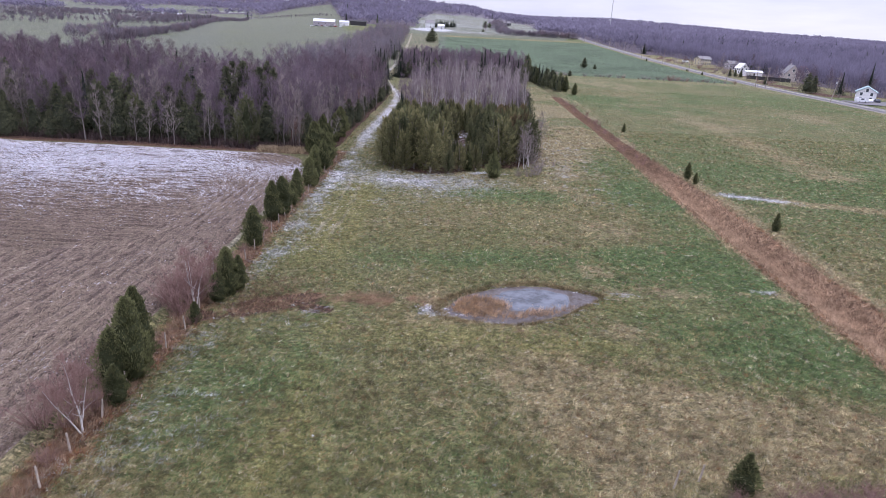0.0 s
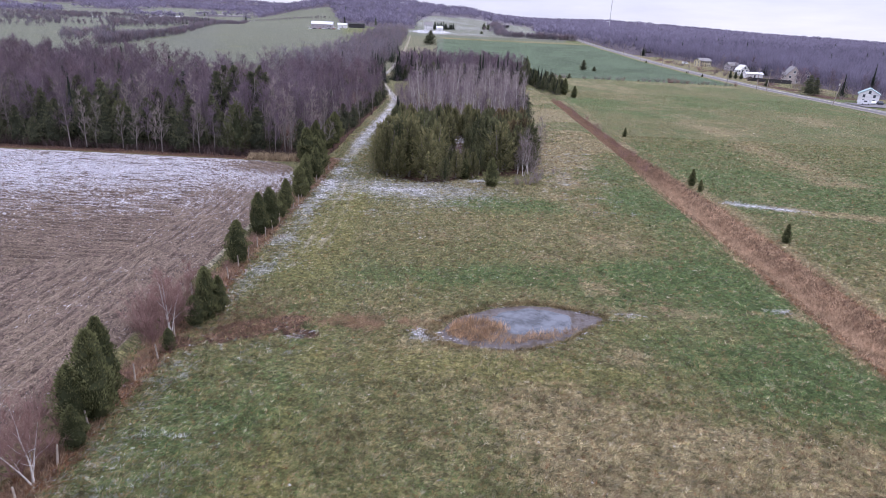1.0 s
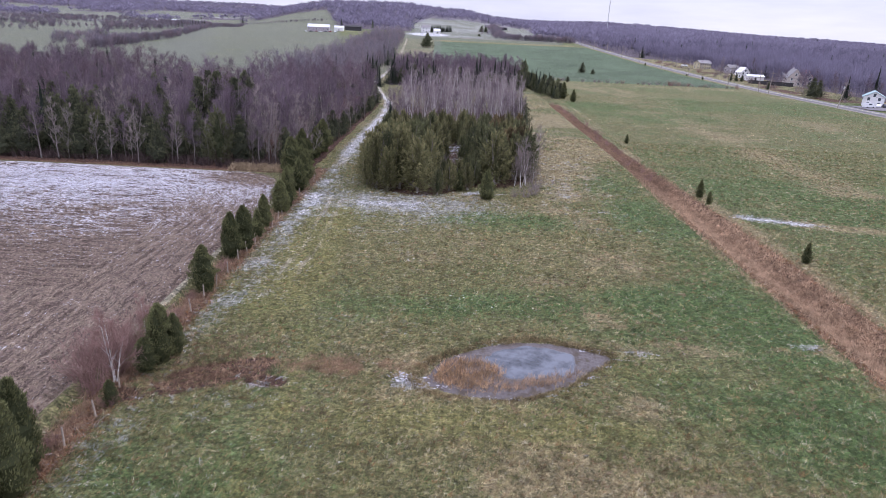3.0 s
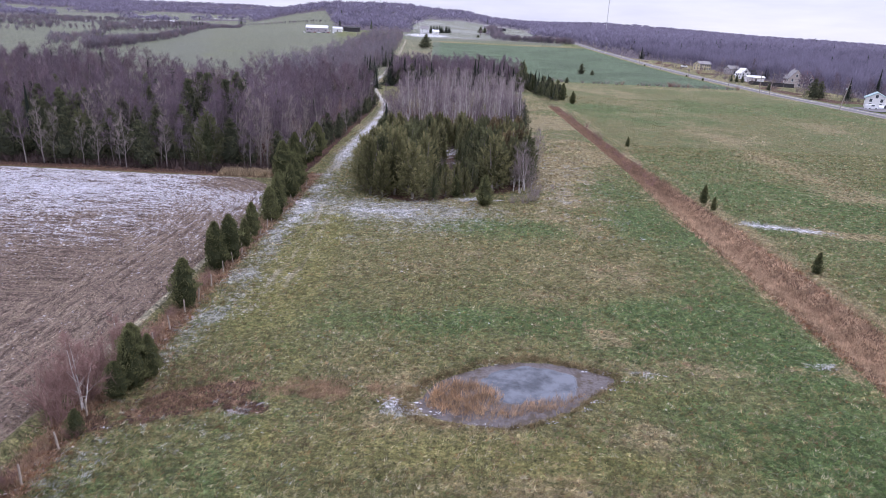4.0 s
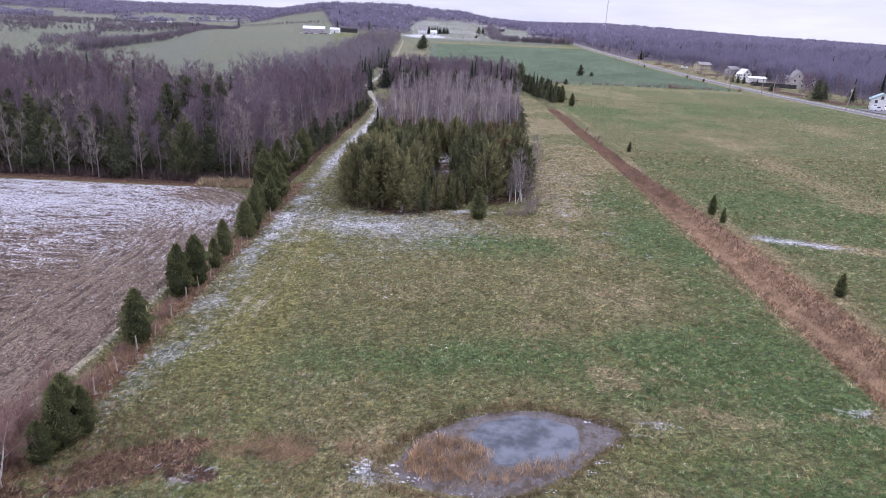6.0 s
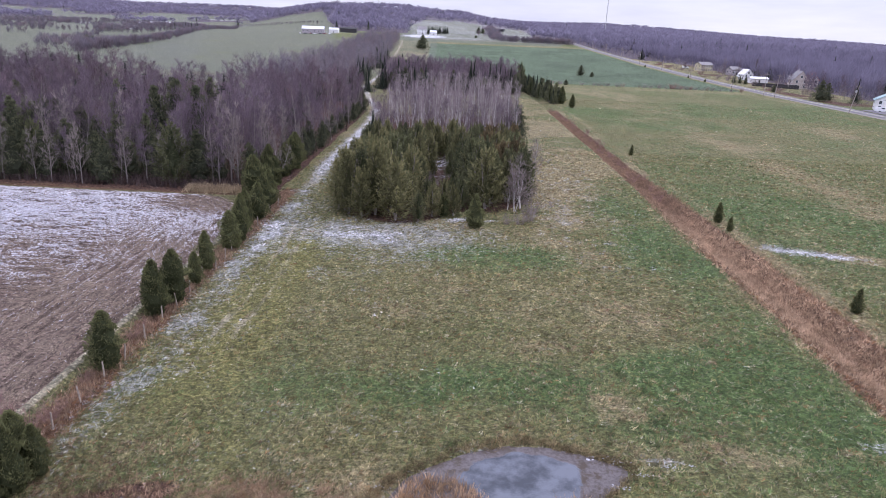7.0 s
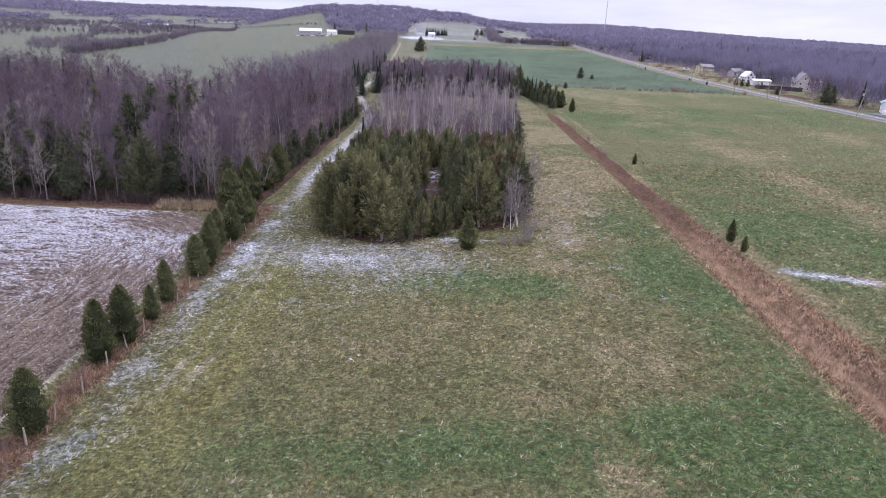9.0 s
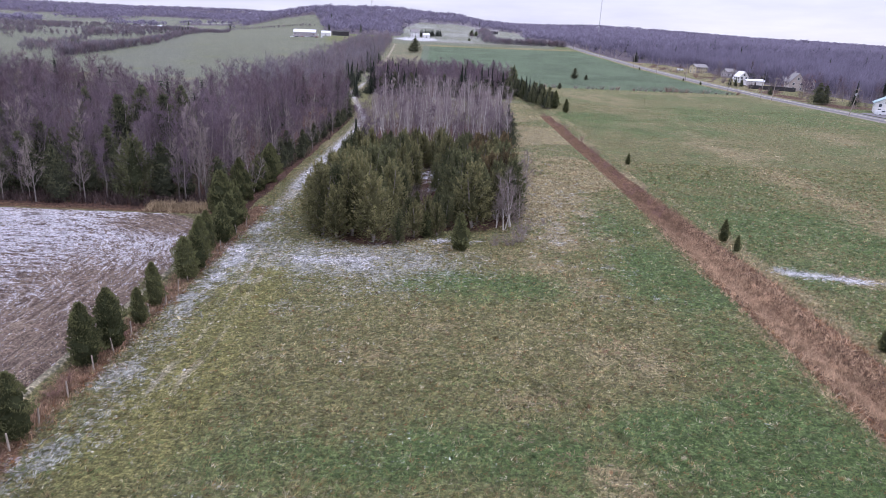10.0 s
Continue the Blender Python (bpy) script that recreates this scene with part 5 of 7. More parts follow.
def far_cone(seed):
    rng = np.random.default_rng(seed)
    g = Geo()
    for z, r, hh in ((0.5, 2.4, 6), (3.5, 1.9, 6), (7, 1.2, 5)):
        a = np.arange(6) * 1.047 + rng.uniform(0, 1)
        rr = r * rng.uniform(0.8, 1.2, 6)
        v = np.concatenate([np.stack([np.cos(a) * rr, np.sin(a) * rr, np.full(6, z)], 1), [[0, 0, z + hh]]])
        g.add(v, [[k, (k + 1) % 6, 6] for k in range(6)], rng.uniform(0.1, 0.7))
    return g


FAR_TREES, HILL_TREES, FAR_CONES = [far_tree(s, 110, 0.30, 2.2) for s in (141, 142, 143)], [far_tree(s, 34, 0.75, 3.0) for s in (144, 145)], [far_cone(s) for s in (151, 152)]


pl = grid_places(rng1, (185, 620, 235, 700), 7.5, right_wood)
woods("far_woods", "far leafless woods behind the roadside houses", FAR_TREES, [M_HAZED_WOOD], pl, rng1.uniform(0.8, 1.25, len(pl)), rng1)
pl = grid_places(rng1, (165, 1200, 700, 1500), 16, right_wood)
woods("far_woods", "far leafless woods along the country road", HILL_TREES, [M_HAZED_WOOD], pl, [(1.8 * k, 1.8 * k, k) for k in rng1.uniform(0.85, 1.2, len(pl))], rng1)


pl = np.concatenate([grid_places(rng1, (-1300, 1300, 1000, 1700), 21, hill_wood), grid_places(rng1, (-2300, 2300, 1700, 2800), 30, hill_wood), grid_places(rng1, (-3200, 3200, 2800, 4200), 46, hill_wood)])
sz = rng1.uniform(0.9, 1.3, len(pl))[:, None] * np.stack([1.6 + pl[:, 1] / 1100, 1.6 + pl[:, 1] / 1100, np.full(len(pl), 1.05)], 1)
woods("far_woods", "distant leafless woods on low hills", HILL_TREES, [M_HAZED_WOOD], pl, list(sz), rng1)
pl = grid_places(rng1, (190, 900, 260, 1000), 58, right_wood)
woods("far_conifers", "dark conifers standing in the roadside woods", MID_SPRUCE, [M_BARK, M_SPRUCE], pl, [(1.5 * k, 1.5 * k, k) for k in rng1.uniform(0.6, 1.25, len(pl))], rng1)
pl = np.concatenate([grid_places(rng1, (-2000, 2000, 1000, 3200), 110, hill_wood)])
woods("far_conifers", "dark conifers scattered through distant woods", FAR_CONES, [M_SPRUCE], pl, rng1.uniform(0.7, 1.3, len(pl)), rng1)


# ---- grass, reeds and clods ----
def gathered(x, y, s):
    """Places drawn together into clumps about s apart, and the number of each clump."""
    s = np.where(y < 80, s, 1.4 * s)
    cx, cy = np.floor(x / s + 0.4 * np.sin(y / s * 1.3)), np.floor(y / s)
    mx = (cx + 0.5 - 0.4 * np.sin(y / s * 1.3) + 0.5 * (vnoise(cx, cy, 404) - 0.5)) * s
    my = (cy + 0.5 + 0.5 * (vnoise(cx, cy, 405) - 0.5)) * s
    return mx + (x - mx) * 0.66, my + (y - my) * 0.66, cx, cy


def tufts(name, label, rng, x, y, blades, length, width, colours, lay, mat, category="grass", fan=0.5, clump=0.0):
    """Blades in tufts, each tuft leaning its own way with the wind, each tinted."""
    m, n = len(x), len(x) * blades
    shared, tilt = np.ones((m, 1)), np.zeros((m, 3))
    if clump:
        x, y, cx, cy = gathered(x, y, clump)
        shared = 0.60 + 0.80 * vnoise(cx, cy, 401)[:, None]
        tilt = np.stack([vnoise(cx, cy, 402) - 0.5, vnoise(cx, cy, 403) - 0.5, np.zeros(m)], 1) * 1.0
    bx = np.repeat(x, blades) + rng.normal(0, 0.07, n)
    by = np.repeat(y, blades) + rng.normal(0, 0.07, n)
    pos = np.stack([bx, by, land(bx, by) - 0.02], 1)
    lean = np.array([lay]) + tilt + rng.normal(size=(m, 3)) * np.array([0.42, 0.42, 0.12]) * (0.5 if clump else 1.0)
    way = np.repeat(lean, blades, 0) + rng.normal(size=(n, 3)) * np.array([0.45, 0.45, 0.22]) * fan
    way[:, 2] = np.abs(way[:, 2]) + 0.10
    dist = np.hypot(bx, by)
    v, f = needles(rng, pos, way, np.repeat(length, blades) * rng.uniform(0.6, 1.3, n), width * (0.6 + dist / 70) * rng.uniform(0.7, 1.3, n))
    g = Geo().add(v, f)
    clumpy = (0.48 + 1.05 * fbm(x, y, 0.65, 311, 2))[:, None]
    tint = np.repeat(np.repeat(colours * clumpy * shared * rng.uniform(0.75, 1.30, (m, 1)), blades, 0) * rng.uniform(0.75, 1.3, (n, 1)), 3, 0)
    return tagged(new(name, g.mesh(name, [mat], tint=tint)), label, category, kind="stuff")


def tinted(name):
    m, t, b = material(name)
    t.links.new(attr(t, "tint", "Color"), b.inputs["Base Color"])
    b.inputs["Roughness"].default_value = 0.85
    b.inputs["Specular IOR Level"].default_value = 0.15
    thin(t, b, attr(t, "tint", "Color"), 0.3)
    return m


M_BLADE = tinted("grass_blades")


def grass_colour(rng, x, y):
    z = zones(x, y)
    n = len(x)

    _, _, cx, cy = gathered(x, y, 0.3)
    turn = [500]

    def pick(mask, soft=0.34):
        """By the clump's chance more than the tuft's own."""
        turn[0] += 1
        return (mask + soft * (1.8 * (vnoise(cx, cy, turn[0]) - 0.5) + rng.normal(0, 0.75, n)) > 0.5)[:, None]

    c = np.where(rng.random((n, 1)) < 0.5, np.array([GRASS_OLIVE]), np.array([[0.232, 0.203, 0.094]]))
    c = np.where(pick(z["green"]), np.where(rng.random((n, 1)) < 0.75, np.array([[0.108, 0.158, 0.060]]), np.array([[0.170, 0.200, 0.104]])), c)
    c = np.where(pick(z["tan"] * 0.85), np.where(rng.random((n, 1)) < 0.7, np.array([[0.362, 0.305, 0.180]]), np.array([[0.21, 0.150, 0.085]])), c)
    c = np.where(pick(z["moss"] * 0.8), np.array([[0.222, 0.208, 0.090]]), c)
    c = np.where(pick(z["rust"]), np.array([[0.22, 0.115, 0.06]]), c)
    c = np.where(pick(z["worn"] * 1.05), np.array([WORN]), c)
    c = np.where(pick(z["frost"] * 0.8 + 0.9 * (fbm(x, y, 0.9, 321, 2) - 0.5), 0.2) & (z["frost"][:, None] > 0.12), np.array([[0.35, 0.355, 0.335]]), c)
    c = np.where((rng.random((n, 1)) < 0.02 - 0.015 * step(60, 110, y)[:, None]), np.array([[0.33, 0.285, 0.19]]), c)
    return c, z


rng2 = np.random.default_rng(23)
n = 330000
d = 22 + 133 * rng2.random(n) ** 1.75
d[:30000] = rng2.uniform(150, 270, 30000)
x = FENCE_X - 1.5 + rng2.random(n) * (0.80 * d + 24)
near_n = 40000
d[-near_n:] = rng2.uniform(-12, 24, near_n)
x[-near_n:] = rng2.uniform(-20, 34, near_n)
keep = (x > FENCE_X - 1.5) & (pond_edge(x, d) > 1.15) & (np.abs(x - DITCH_X) > 2.4)
x, y = x[keep], d[keep]
c, z = grass_colour(rng2, x, y)
keep = (z["plough"] < 0.5) & ((z["litter"] < 0.5) | (rng2.random(len(x)) < 0.2))
x, y, c = x[keep], y[keep], c[keep]
ln = 0.24 * (0.7 + 0.8 * fbm(x, y, 2.5, 181))
tufts("meadow_grass", "matted late autumn grass in olive, green and straw tones", rng2, x, y, 4, ln, 0.026, c, (0.5, 0.35, 0.22), M_BLADE, "grass", 0.8, 0.34)
# coarse tussocks
n = 100000
d = 21 + (150 - 21) * rng2.random(n) ** 1.7
x = rng2.uniform(-1, 1, n) * np.maximum(0.78 * d, 26)
keep = (x > FENCE_X) & (pond_edge(x, d) > 1.2) & (np.abs(x - DITCH_X) > 3.2) & (fbm(x, d, 3.5, 191) + 0.25 * rng2.random(n) + 0.16 * blob(x, d, 13, 34, 16, 7, 0.5) > 0.60)
x, y = x[keep], d[keep]
c, z = grass_colour(rng2, x, y)
keep = (z["plough"] < 0.5) & (z["litter"] < 0.5) & (z["moss"] < 0.4)
x, y, c = x[keep], y[keep], c[keep]
tufts("grass_tussocks", "coarse wind-laid tussocks in straw and olive tones", rng2, x, y, 9, 0.27 * rng2.uniform(0.5, 1.3, len(x)), 0.022, c * rng2.choice([0.72, 0.95, 1.12], (len(x), 1)), (0.45, 0.3, 0.42), M_BLADE, "grass", 0.9, 0.36)
# dead weeds in clumps
n = 900
x, y = rng2.uniform(-12, 30, n), rng2.uniform(26, 80, n)
keep = (pond_edge(x, y) > 1.3) & (fbm(x, y, 6, 195) + 0.25 * blob(x, y, 14, 58, 9, 6, 0.5) + 0.2 * blob(x, y, 16, 34, 14, 7, 0.5) > 0.60)
x, y = np.repeat(x[keep], 7), np.repeat(y[keep], 7)
x, y = x + rng2.normal(0, 0.28, len(x)), y + rng2.normal(0, 0.22, len(x))
tone = rng2.random((len(x), 1))
tufts("dead_weeds", "pinkish-brown dead weeds in low clumps", rng2, x, y, 6, 0.26 * rng2.uniform(0.5, 1.3, len(x)), 0.02, np.array([[0.21, 0.135, 0.095]]) * (1 - tone) + np.array([[0.40, 0.285, 0.205]]) * tone, (0.3, 0.2, 0.4), M_BLADE, "weeds", 1.2)
# reeds of the ditch
n = 64000
y = 26 + 205 * rng2.random(n) ** 1.5
x = DITCH_X + np.clip(rng2.normal(0, 0.55, n), -1.2, 1.2) * np.interp(y, [0, 90, 135, 240], [3.1, 3.0, 1.5, 1.1]) + 0.9 * (fbm(np.full(n, DITCH_X), y, 5, 21) - 0.5)
tone = rng2.random((n, 1))
tufts("ditch_reeds", "rust-brown dry reeds filling a straight ditch", rng2, x, y, 3, 0.44 * rng2.uniform(0.35, 1.35, n), 0.021, np.array([[0.28, 0.183, 0.120]]) * (1 - tone) + np.array([[0.54, 0.395, 0.270]]) * tone - step(98, 118, y)[:, None] * tone * np.array([[0.27, 0.21, 0.14]]), (0.12, 0.05, 0.7), M_BLADE, "reeds")
# dry growth along the fence
n = 15000
y = 22 + 88 * rng2.random(n) ** 1.2
x = FENCE_X - 0.15 + rng2.normal(0, 0.58, n)
tone = rng2.random((n, 1))
tufts("fence_weeds", "russet dry weeds along the old fence line", rng2, x, y, 3, 0.33 * rng2.uniform(0.4, 1.4, n), 0.023, np.array([[0.16, 0.098, 0.074]]) * (1 - tone) + np.array([[0.40, 0.285, 0.195]]) * tone, (0.1, 0.05, 0.8), M_BLADE, "weeds")
# brown sedge between the churned ground and the pond
n = 2600
x, y = rng2.normal(-5.4, 2.4, n), rng2.normal(48.6, 0.75, n)
keep = fbm(x, y, 1.2, 331) > 0.42
x, y = x[keep], y[keep]
n = len(x)
tone = rng2.random((n, 1))
tufts("sedge", "low brown sedge in a damp hollow", rng2, x, y, 4, 0.32 * rng2.uniform(0.5, 1.3, n), 0.02, np.array([[0.19, 0.125, 0.085]]) * (1 - tone) + np.array([[0.40, 0.29, 0.19]]) * tone, (0.2, 0.1, 0.5), M_BLADE, "sedge", 0.9)
# rough brown weeds over the churned hollow and round the pond
n = 9000
x, y = rng2.uniform(-20, -9.5, n), rng2.uniform(41, 54, n)
where = 1.1 * blob(x, y - 0.5 * (x + 15), -15.0, 46.2, 4.2, 1.5, 0.8) + 0.4 * blob(x, y, -14.5, 49.5, 3.8, 3.2, 0.7)
keep = where * (0.2 + 1.6 * (fbm(x, y, 1.0, 351, 2) - 0.2)) > rng2.random(n)
x, y = x[keep], y[keep]
tone = rng2.random((len(x), 1)) ** 1.5
tufts("dead_weeds", "rough reddish-brown weeds in a churned hollow", rng2, x, y, 6, 0.30 * rng2.uniform(0.4, 1.4, len(x)), 0.022, np.array([[0.115, 0.068, 0.046]]) * (1 - tone) + np.array([[0.36, 0.25, 0.165]]) * tone, (0.2, 0.1, 0.55), M_BLADE, "weeds", 1.3)
n = 60000
x, y = rng2.uniform(-2, 16, n), rng2.uniform(43, 56, n)
e = pond_edge(x, y)
keep = (np.exp(-((e - 1.22) / 0.13) ** 2) * (0.15 + 1.5 * (fbm(x, y, 1.1, 361, 2) - 0.25)) > rng2.random(n)) & (e > 1.02)
x, y = x[keep], y[keep]
tone = rng2.random((len(x), 1)) ** 1.2
tufts("pond_sedge", "short brown and olive sedge round the pond's bank", rng2, x, y, 5, 0.27 * rng2.uniform(0.4, 1.5, len(x)), 0.022, np.array([[0.085, 0.062, 0.036]]) * (1 - tone) + np.array([[0.33, 0.265, 0.145]]) * tone, (0.2, 0.1, 0.6), M_BLADE, "sedge", 1.2)
# reeds in the pond
n = 15000
x, y = rng2.uniform(-2, 13, n), rng2.uniform(44, 54, n)
bed = blob(x, y, 2.9, 48.7, 2.5, 1.9, 0.2) + 0.75 * blob(x, y - 0.42 * (x - 7.4), 7.4, 47.9, 3.3, 0.6, 0.5)
bed = bed * (pond_edge(x, y) < 0.9)
keep = bed > rng2.random(n)
x, y = x[keep], y[keep]
tone = rng2.random((len(x), 1))
tufts("pond_reeds", "golden-brown dry reeds standing in the frozen pond", rng2, x, y, 4, 0.62 * rng2.uniform(0.4, 1.3, len(x)), 0.026, np.array([[0.19, 0.115, 0.068]]) * (1 - tone) + np.array([[0.56, 0.39, 0.235]]) * tone, (0.1, 0.05, 1.0), M_BLADE, "reeds")


# ---- the pond ----
def ice_material():
    m, t, b = material("pond_ice")
    n1, n2 = noise_node(t, 0.45, 5, 0.6), noise_node(t, 5.0, 5, 0.7)
    clear = ramp_value(t, math_node(t, "ADD", attr(t, "shade"), math_node(t, "MULTIPLY", math_node(t, "SUBTRACT", n1, 0.5), 1.3)), 0.45, 0.58)
    rim = mix_node(t, ramp_value(t, n2, 0.35, 0.7), (0.120, 0.106, 0.106), (0.062, 0.052, 0.050))
    rim = mix_node(t, ramp_value(t, noise_node(t, 1.3, 5, 0.7), 0.48, 0.62), rim, (0.060, 0.046, 0.036))
    ice = mix_node(t, ramp_value(t, noise_node(t, 0.45, 6, 0.62), 0.40, 0.62), (0.020, 0.025, 0.036), (0.095, 0.104, 0.128))
    t.links.new(mix_node(t, clear, rim, ice), b.inputs["Base Color"])
    t.links.new(math_node(t, "SUBTRACT", 0.55, math_node(t, "MULTIPLY", clear, 0.33)), b.inputs["Roughness"])
    t.links.new(math_node(t, "ADD", 0.14, math_node(t, "MULTIPLY", clear, 0.26)), b.inputs["Specular IOR Level"])
    bump(t, b, n2, 0.25, 0.03)
    return m


turns = np.arange(128) * 2 * math.pi / 128
lo, hi = np.zeros(128), np.full(128, 14.0)
for _ in range(24):
    mid_r = (lo + hi) / 2
    out = pond_edge(POND[0] + np.cos(turns) * mid_r, POND[1] + np.sin(turns) * mid_r) > 1.22
    lo, hi = np.where(out, lo, mid_r), np.where(out, mid_r, hi)
rings = np.linspace(0.02, 1, 30)
sx = (POND[0] + np.cos(turns)[None] * lo[None] * rings[:, None]).ravel()
sy = (POND[1] + np.sin(turns)[None] * lo[None] * rings[:, None]).ravel()
i, j = np.meshgrid(np.arange(29), np.arange(128), indexing="ij")
f = np.stack([i * 128 + j, i * 128 + (j + 1) % 128, (i + 1) * 128 + (j + 1) % 128, (i + 1) * 128 + j], -1).reshape(-1, 4)
open_ice = blob(sx, sy - 0.12 * (sx - 7.5), 7.5, 50.7, 3.3, 2.5, 0.4)
g = Geo().add(np.stack([sx, sy, np.full(len(sx), -0.13)], 1), f, open_ice)
g.add(np.stack([sx[:128], sy[:128], np.full(128, -0.13)], 1), np.arange(128)[None], open_ice[:128])
tagged(new("water", g.mesh("water", [ice_material()], True)), "small frozen pond with grey ice and a bluish open middle", "pond", kind="structure")


# ---- brush, stubble and stones ----
def bush(seed, h=1.6, r=1.1, twigs=330, w=0.014):
    """A rounded bush of fine bare twigs on many stems."""
    rng = np.random.default_rng(seed)
    g = Geo()
    a, out = rng.uniform(0, 6.28, 26), rng.uniform(0.1, 1.0, 26)
    ends = []
    for k in range(26):
        p = limb(rng, (math.cos(a[k]) * 0.15, math.sin(a[k]) * 0.15, -0.1), (math.cos(a[k]) * out[k] * r / h, math.sin(a[k]) * out[k] * r / h, 0.8), h * rng.uniform(0.7, 1.0), 0.25, 5, 0.05)
        v, f = tube(p, np.linspace(0.016, 0.005, 5), 3)
        g.add(v, f, rng.uniform(0.2, 0.8))
        ends.append(p)
    k = twigs // 26
    pos = np.concatenate([p[rng.integers(1, 5, k)] + rng.normal(0, 0.08, (k, 3)) for p in ends])
    way = rng.normal(size=(len(pos), 3)) * 0.5 + np.array([0, 0, 0.7]) + pos * np.array([0.5, 0.5, 0])
    v, f = needles(rng, pos, way, h * rng.uniform(0.15, 0.4, len(pos)), w * rng.uniform(0.7, 1.4, len(pos)))
    return g.add(v, f, np.repeat(rng.uniform(0.1, 0.9, len(pos)), 3))


BUSHES = [bush(s).mesh("bush", [M_BLUSH]) for s in (201, 202, 203)]
GREY_BUSHES = [bush(s, 1.6, 1.2).mesh("bush", [M_TWIG_PALE]) for s in (204, 205)]


def shrub(x, y, size, k=0, grey=False, label="leafless russet bush among dry weeds", group="bushes of the fence line", flat=1.0):
    pool = GREY_BUSHES if grey else BUSHES
    ob = new("bush", pool[k % len(pool)])
    ob.matrix_basis = pose(x, y, height(x, y) - 0.04, 0, 0, random.uniform(0, 360)) @ Matrix.Diagonal((size, size, size * flat, 1))
    return tagged(ob, label, "bush", group)


rng3 = np.random.default_rng(61)
for x, y, s in ((-20.6, 29.6, 1.5), (-20.0, 31.0, 1.1), (-20.6, 33.6, 1.2), (-18.7, 42.6, 0.7), (-20.4, 43.6, 1.2), (-20.1, 46.2, 1.7), (-19.3, 48.8, 1.5), (-18.8, 50.2, 1.2), (-20.5, 48.4, 1.3), (-19.7, 26.4, 0.8), (-21.6, 29.0, 1.9), (-21.2, 31.6, 1.6), (-21.4, 45.2, 2.1), (-20.8, 47.2, 2.2), (-21.8, 46.6, 1.8), (-20.4, 44.4, 1.7), (-20.2, 50.0, 1.9), (-21.0, 49.0, 1.7), (-20.0, 52.2, 1.5), (-19.6, 54.0, 0.9),
                (-22.6, 32.6, 1.3), (-22.9, 34.8, 1.4), (-22.4, 37.0, 1.2), (-21.8, 38.8, 1.1), (-21.6, 35.6, 1.3), (-22.2, 40.6, 0.9), (-19.6, 38.6, 0.7), (-20.0, 58.4, 0.6), (-19.8, 64.5, 0.6), (-19.9, 66.2, 0.7), (-19.6, 73.0, 0.7), (-20.2, 81.5, 0.7)):
    shrub(x, y, s, int(rng3.integers(3)))
for x, y, s in ((-0.4, 113.5, 1.3), (0.9, 117.0, 1.2), (2.2, 121.0, 1.0), (0.2, 122.5, 1.1), (-0.6, 118.5, 1.3)):
    shrub(x, y, s, int(rng3.integers(2)), True, "grey leafless bush in a clearing of the grove", "bushes of the clearing")
for x, y, s in ((12.3, 99.0, 1.1), (10.6, 98.9, 0.9), (13.6, 100.6, 1.3), (14.3, 104, 1.5), (13.8, 109, 1.5), (14.8, 113, 1.6), (15.6, 118, 1.4), (17.6, 108.5, 0.6)):
    shrub(x, y, s, int(rng3.integers(2)), True, "grey leafless bush beside the conifer grove", "bushes by the grove")
for k in range(26):
    x, y = DITCH_X + 0.6 + rng3.normal() * 0.7, 118 + 118 * k / 26 + rng3.uniform(-2, 2)
    shrub(x, y, rng3.uniform(0.7, 1.2), k, False, "dark leafless bush in the reed ditch", "bushes of the ditch")
plant(KIND_CEDAR[2], -18.6, 42.9, CEDAR_LABEL, "cedar", "cedars along the fence", 0.34, None, 1.1)
plant(KIND_BIRCH[2], -20.2, 51.2, "leafless young birch with several pale stems in the fence line", "birch", "birches by the fence", 0.62)
shrub(15.2, 26.0, 0.8, 1, False, "low russet bush in the dry meadow", "bushes in the meadow")
for x in (16.9, 18.0, 18.9, 19.9, 20.8, 21.7, 22.6, 23.5, 24.4, 25.3, 26.4, 18.6, 20.4, 22.2, 24.0, 25.8):
    shrub(x, 26.2 + 0.16 * (x - 17) + rng3.uniform(-1.1, 0.3), rng3.uniform(0.8, 1.15), int(x), False, "low russet bush in the dry meadow", "bushes in the meadow", 0.7)

# stubble strewn over the ploughed field, bright with frost towards the wood
n = 520000
y = 24 + (WOOD_Y - 28) * rng3.random(n) ** 1.25
x = FENCE_X - 2.9 - (0.80 * y - 10) * rng3.random(n)
z = zones(x, y)
keep = (z["plough"] > 0.5) & (x / y > -0.86)
x, y, fr = x[keep], y[keep], z["frost"][keep]
across, along = furrows(x, y)
patchy = 0.6 * fbm(across, along * 0.2, 1.4, 211) + 0.4 * fbm(across, along * 0.5, 5.0, 213)
keep = rng3.random(len(x)) < 0.22 + 2.2 * (patchy - 0.34)
x, y, fr = x[keep], y[keep], fr[keep]
n = len(x)
head = headland(x, y)
lie = np.where(head, 1.57, 0.0) + rng3.normal(0, 0.5, n)
way = np.stack([np.cos(lie), np.sin(lie), rng3.uniform(0.02, 0.45, n)], 1)
tone = rng3.random((n, 1))
col = np.array([[0.19, 0.145, 0.120]]) * (1 - tone) + np.array([[0.52, 0.425, 0.315]]) * tone ** (1.2 + 0.6 * step(40, 75, y))[:, None]
col = np.where((rng3.random(n) < fr * 0.85 * (0.35 + 1.2 * fbm(x, y * 1.6, 0.9, 341, 2)))[:, None], np.array([[0.70, 0.70, 0.78]]) * (0.75 + 0.35 * tone), col)
v, f = needles(rng3, np.stack([x, y, land(x, y) + 0.02], 1), way, rng3.uniform(0.07, 0.24, n), 0.026 * (0.5 + y / 70) * rng3.uniform(0.6, 1.5, n))
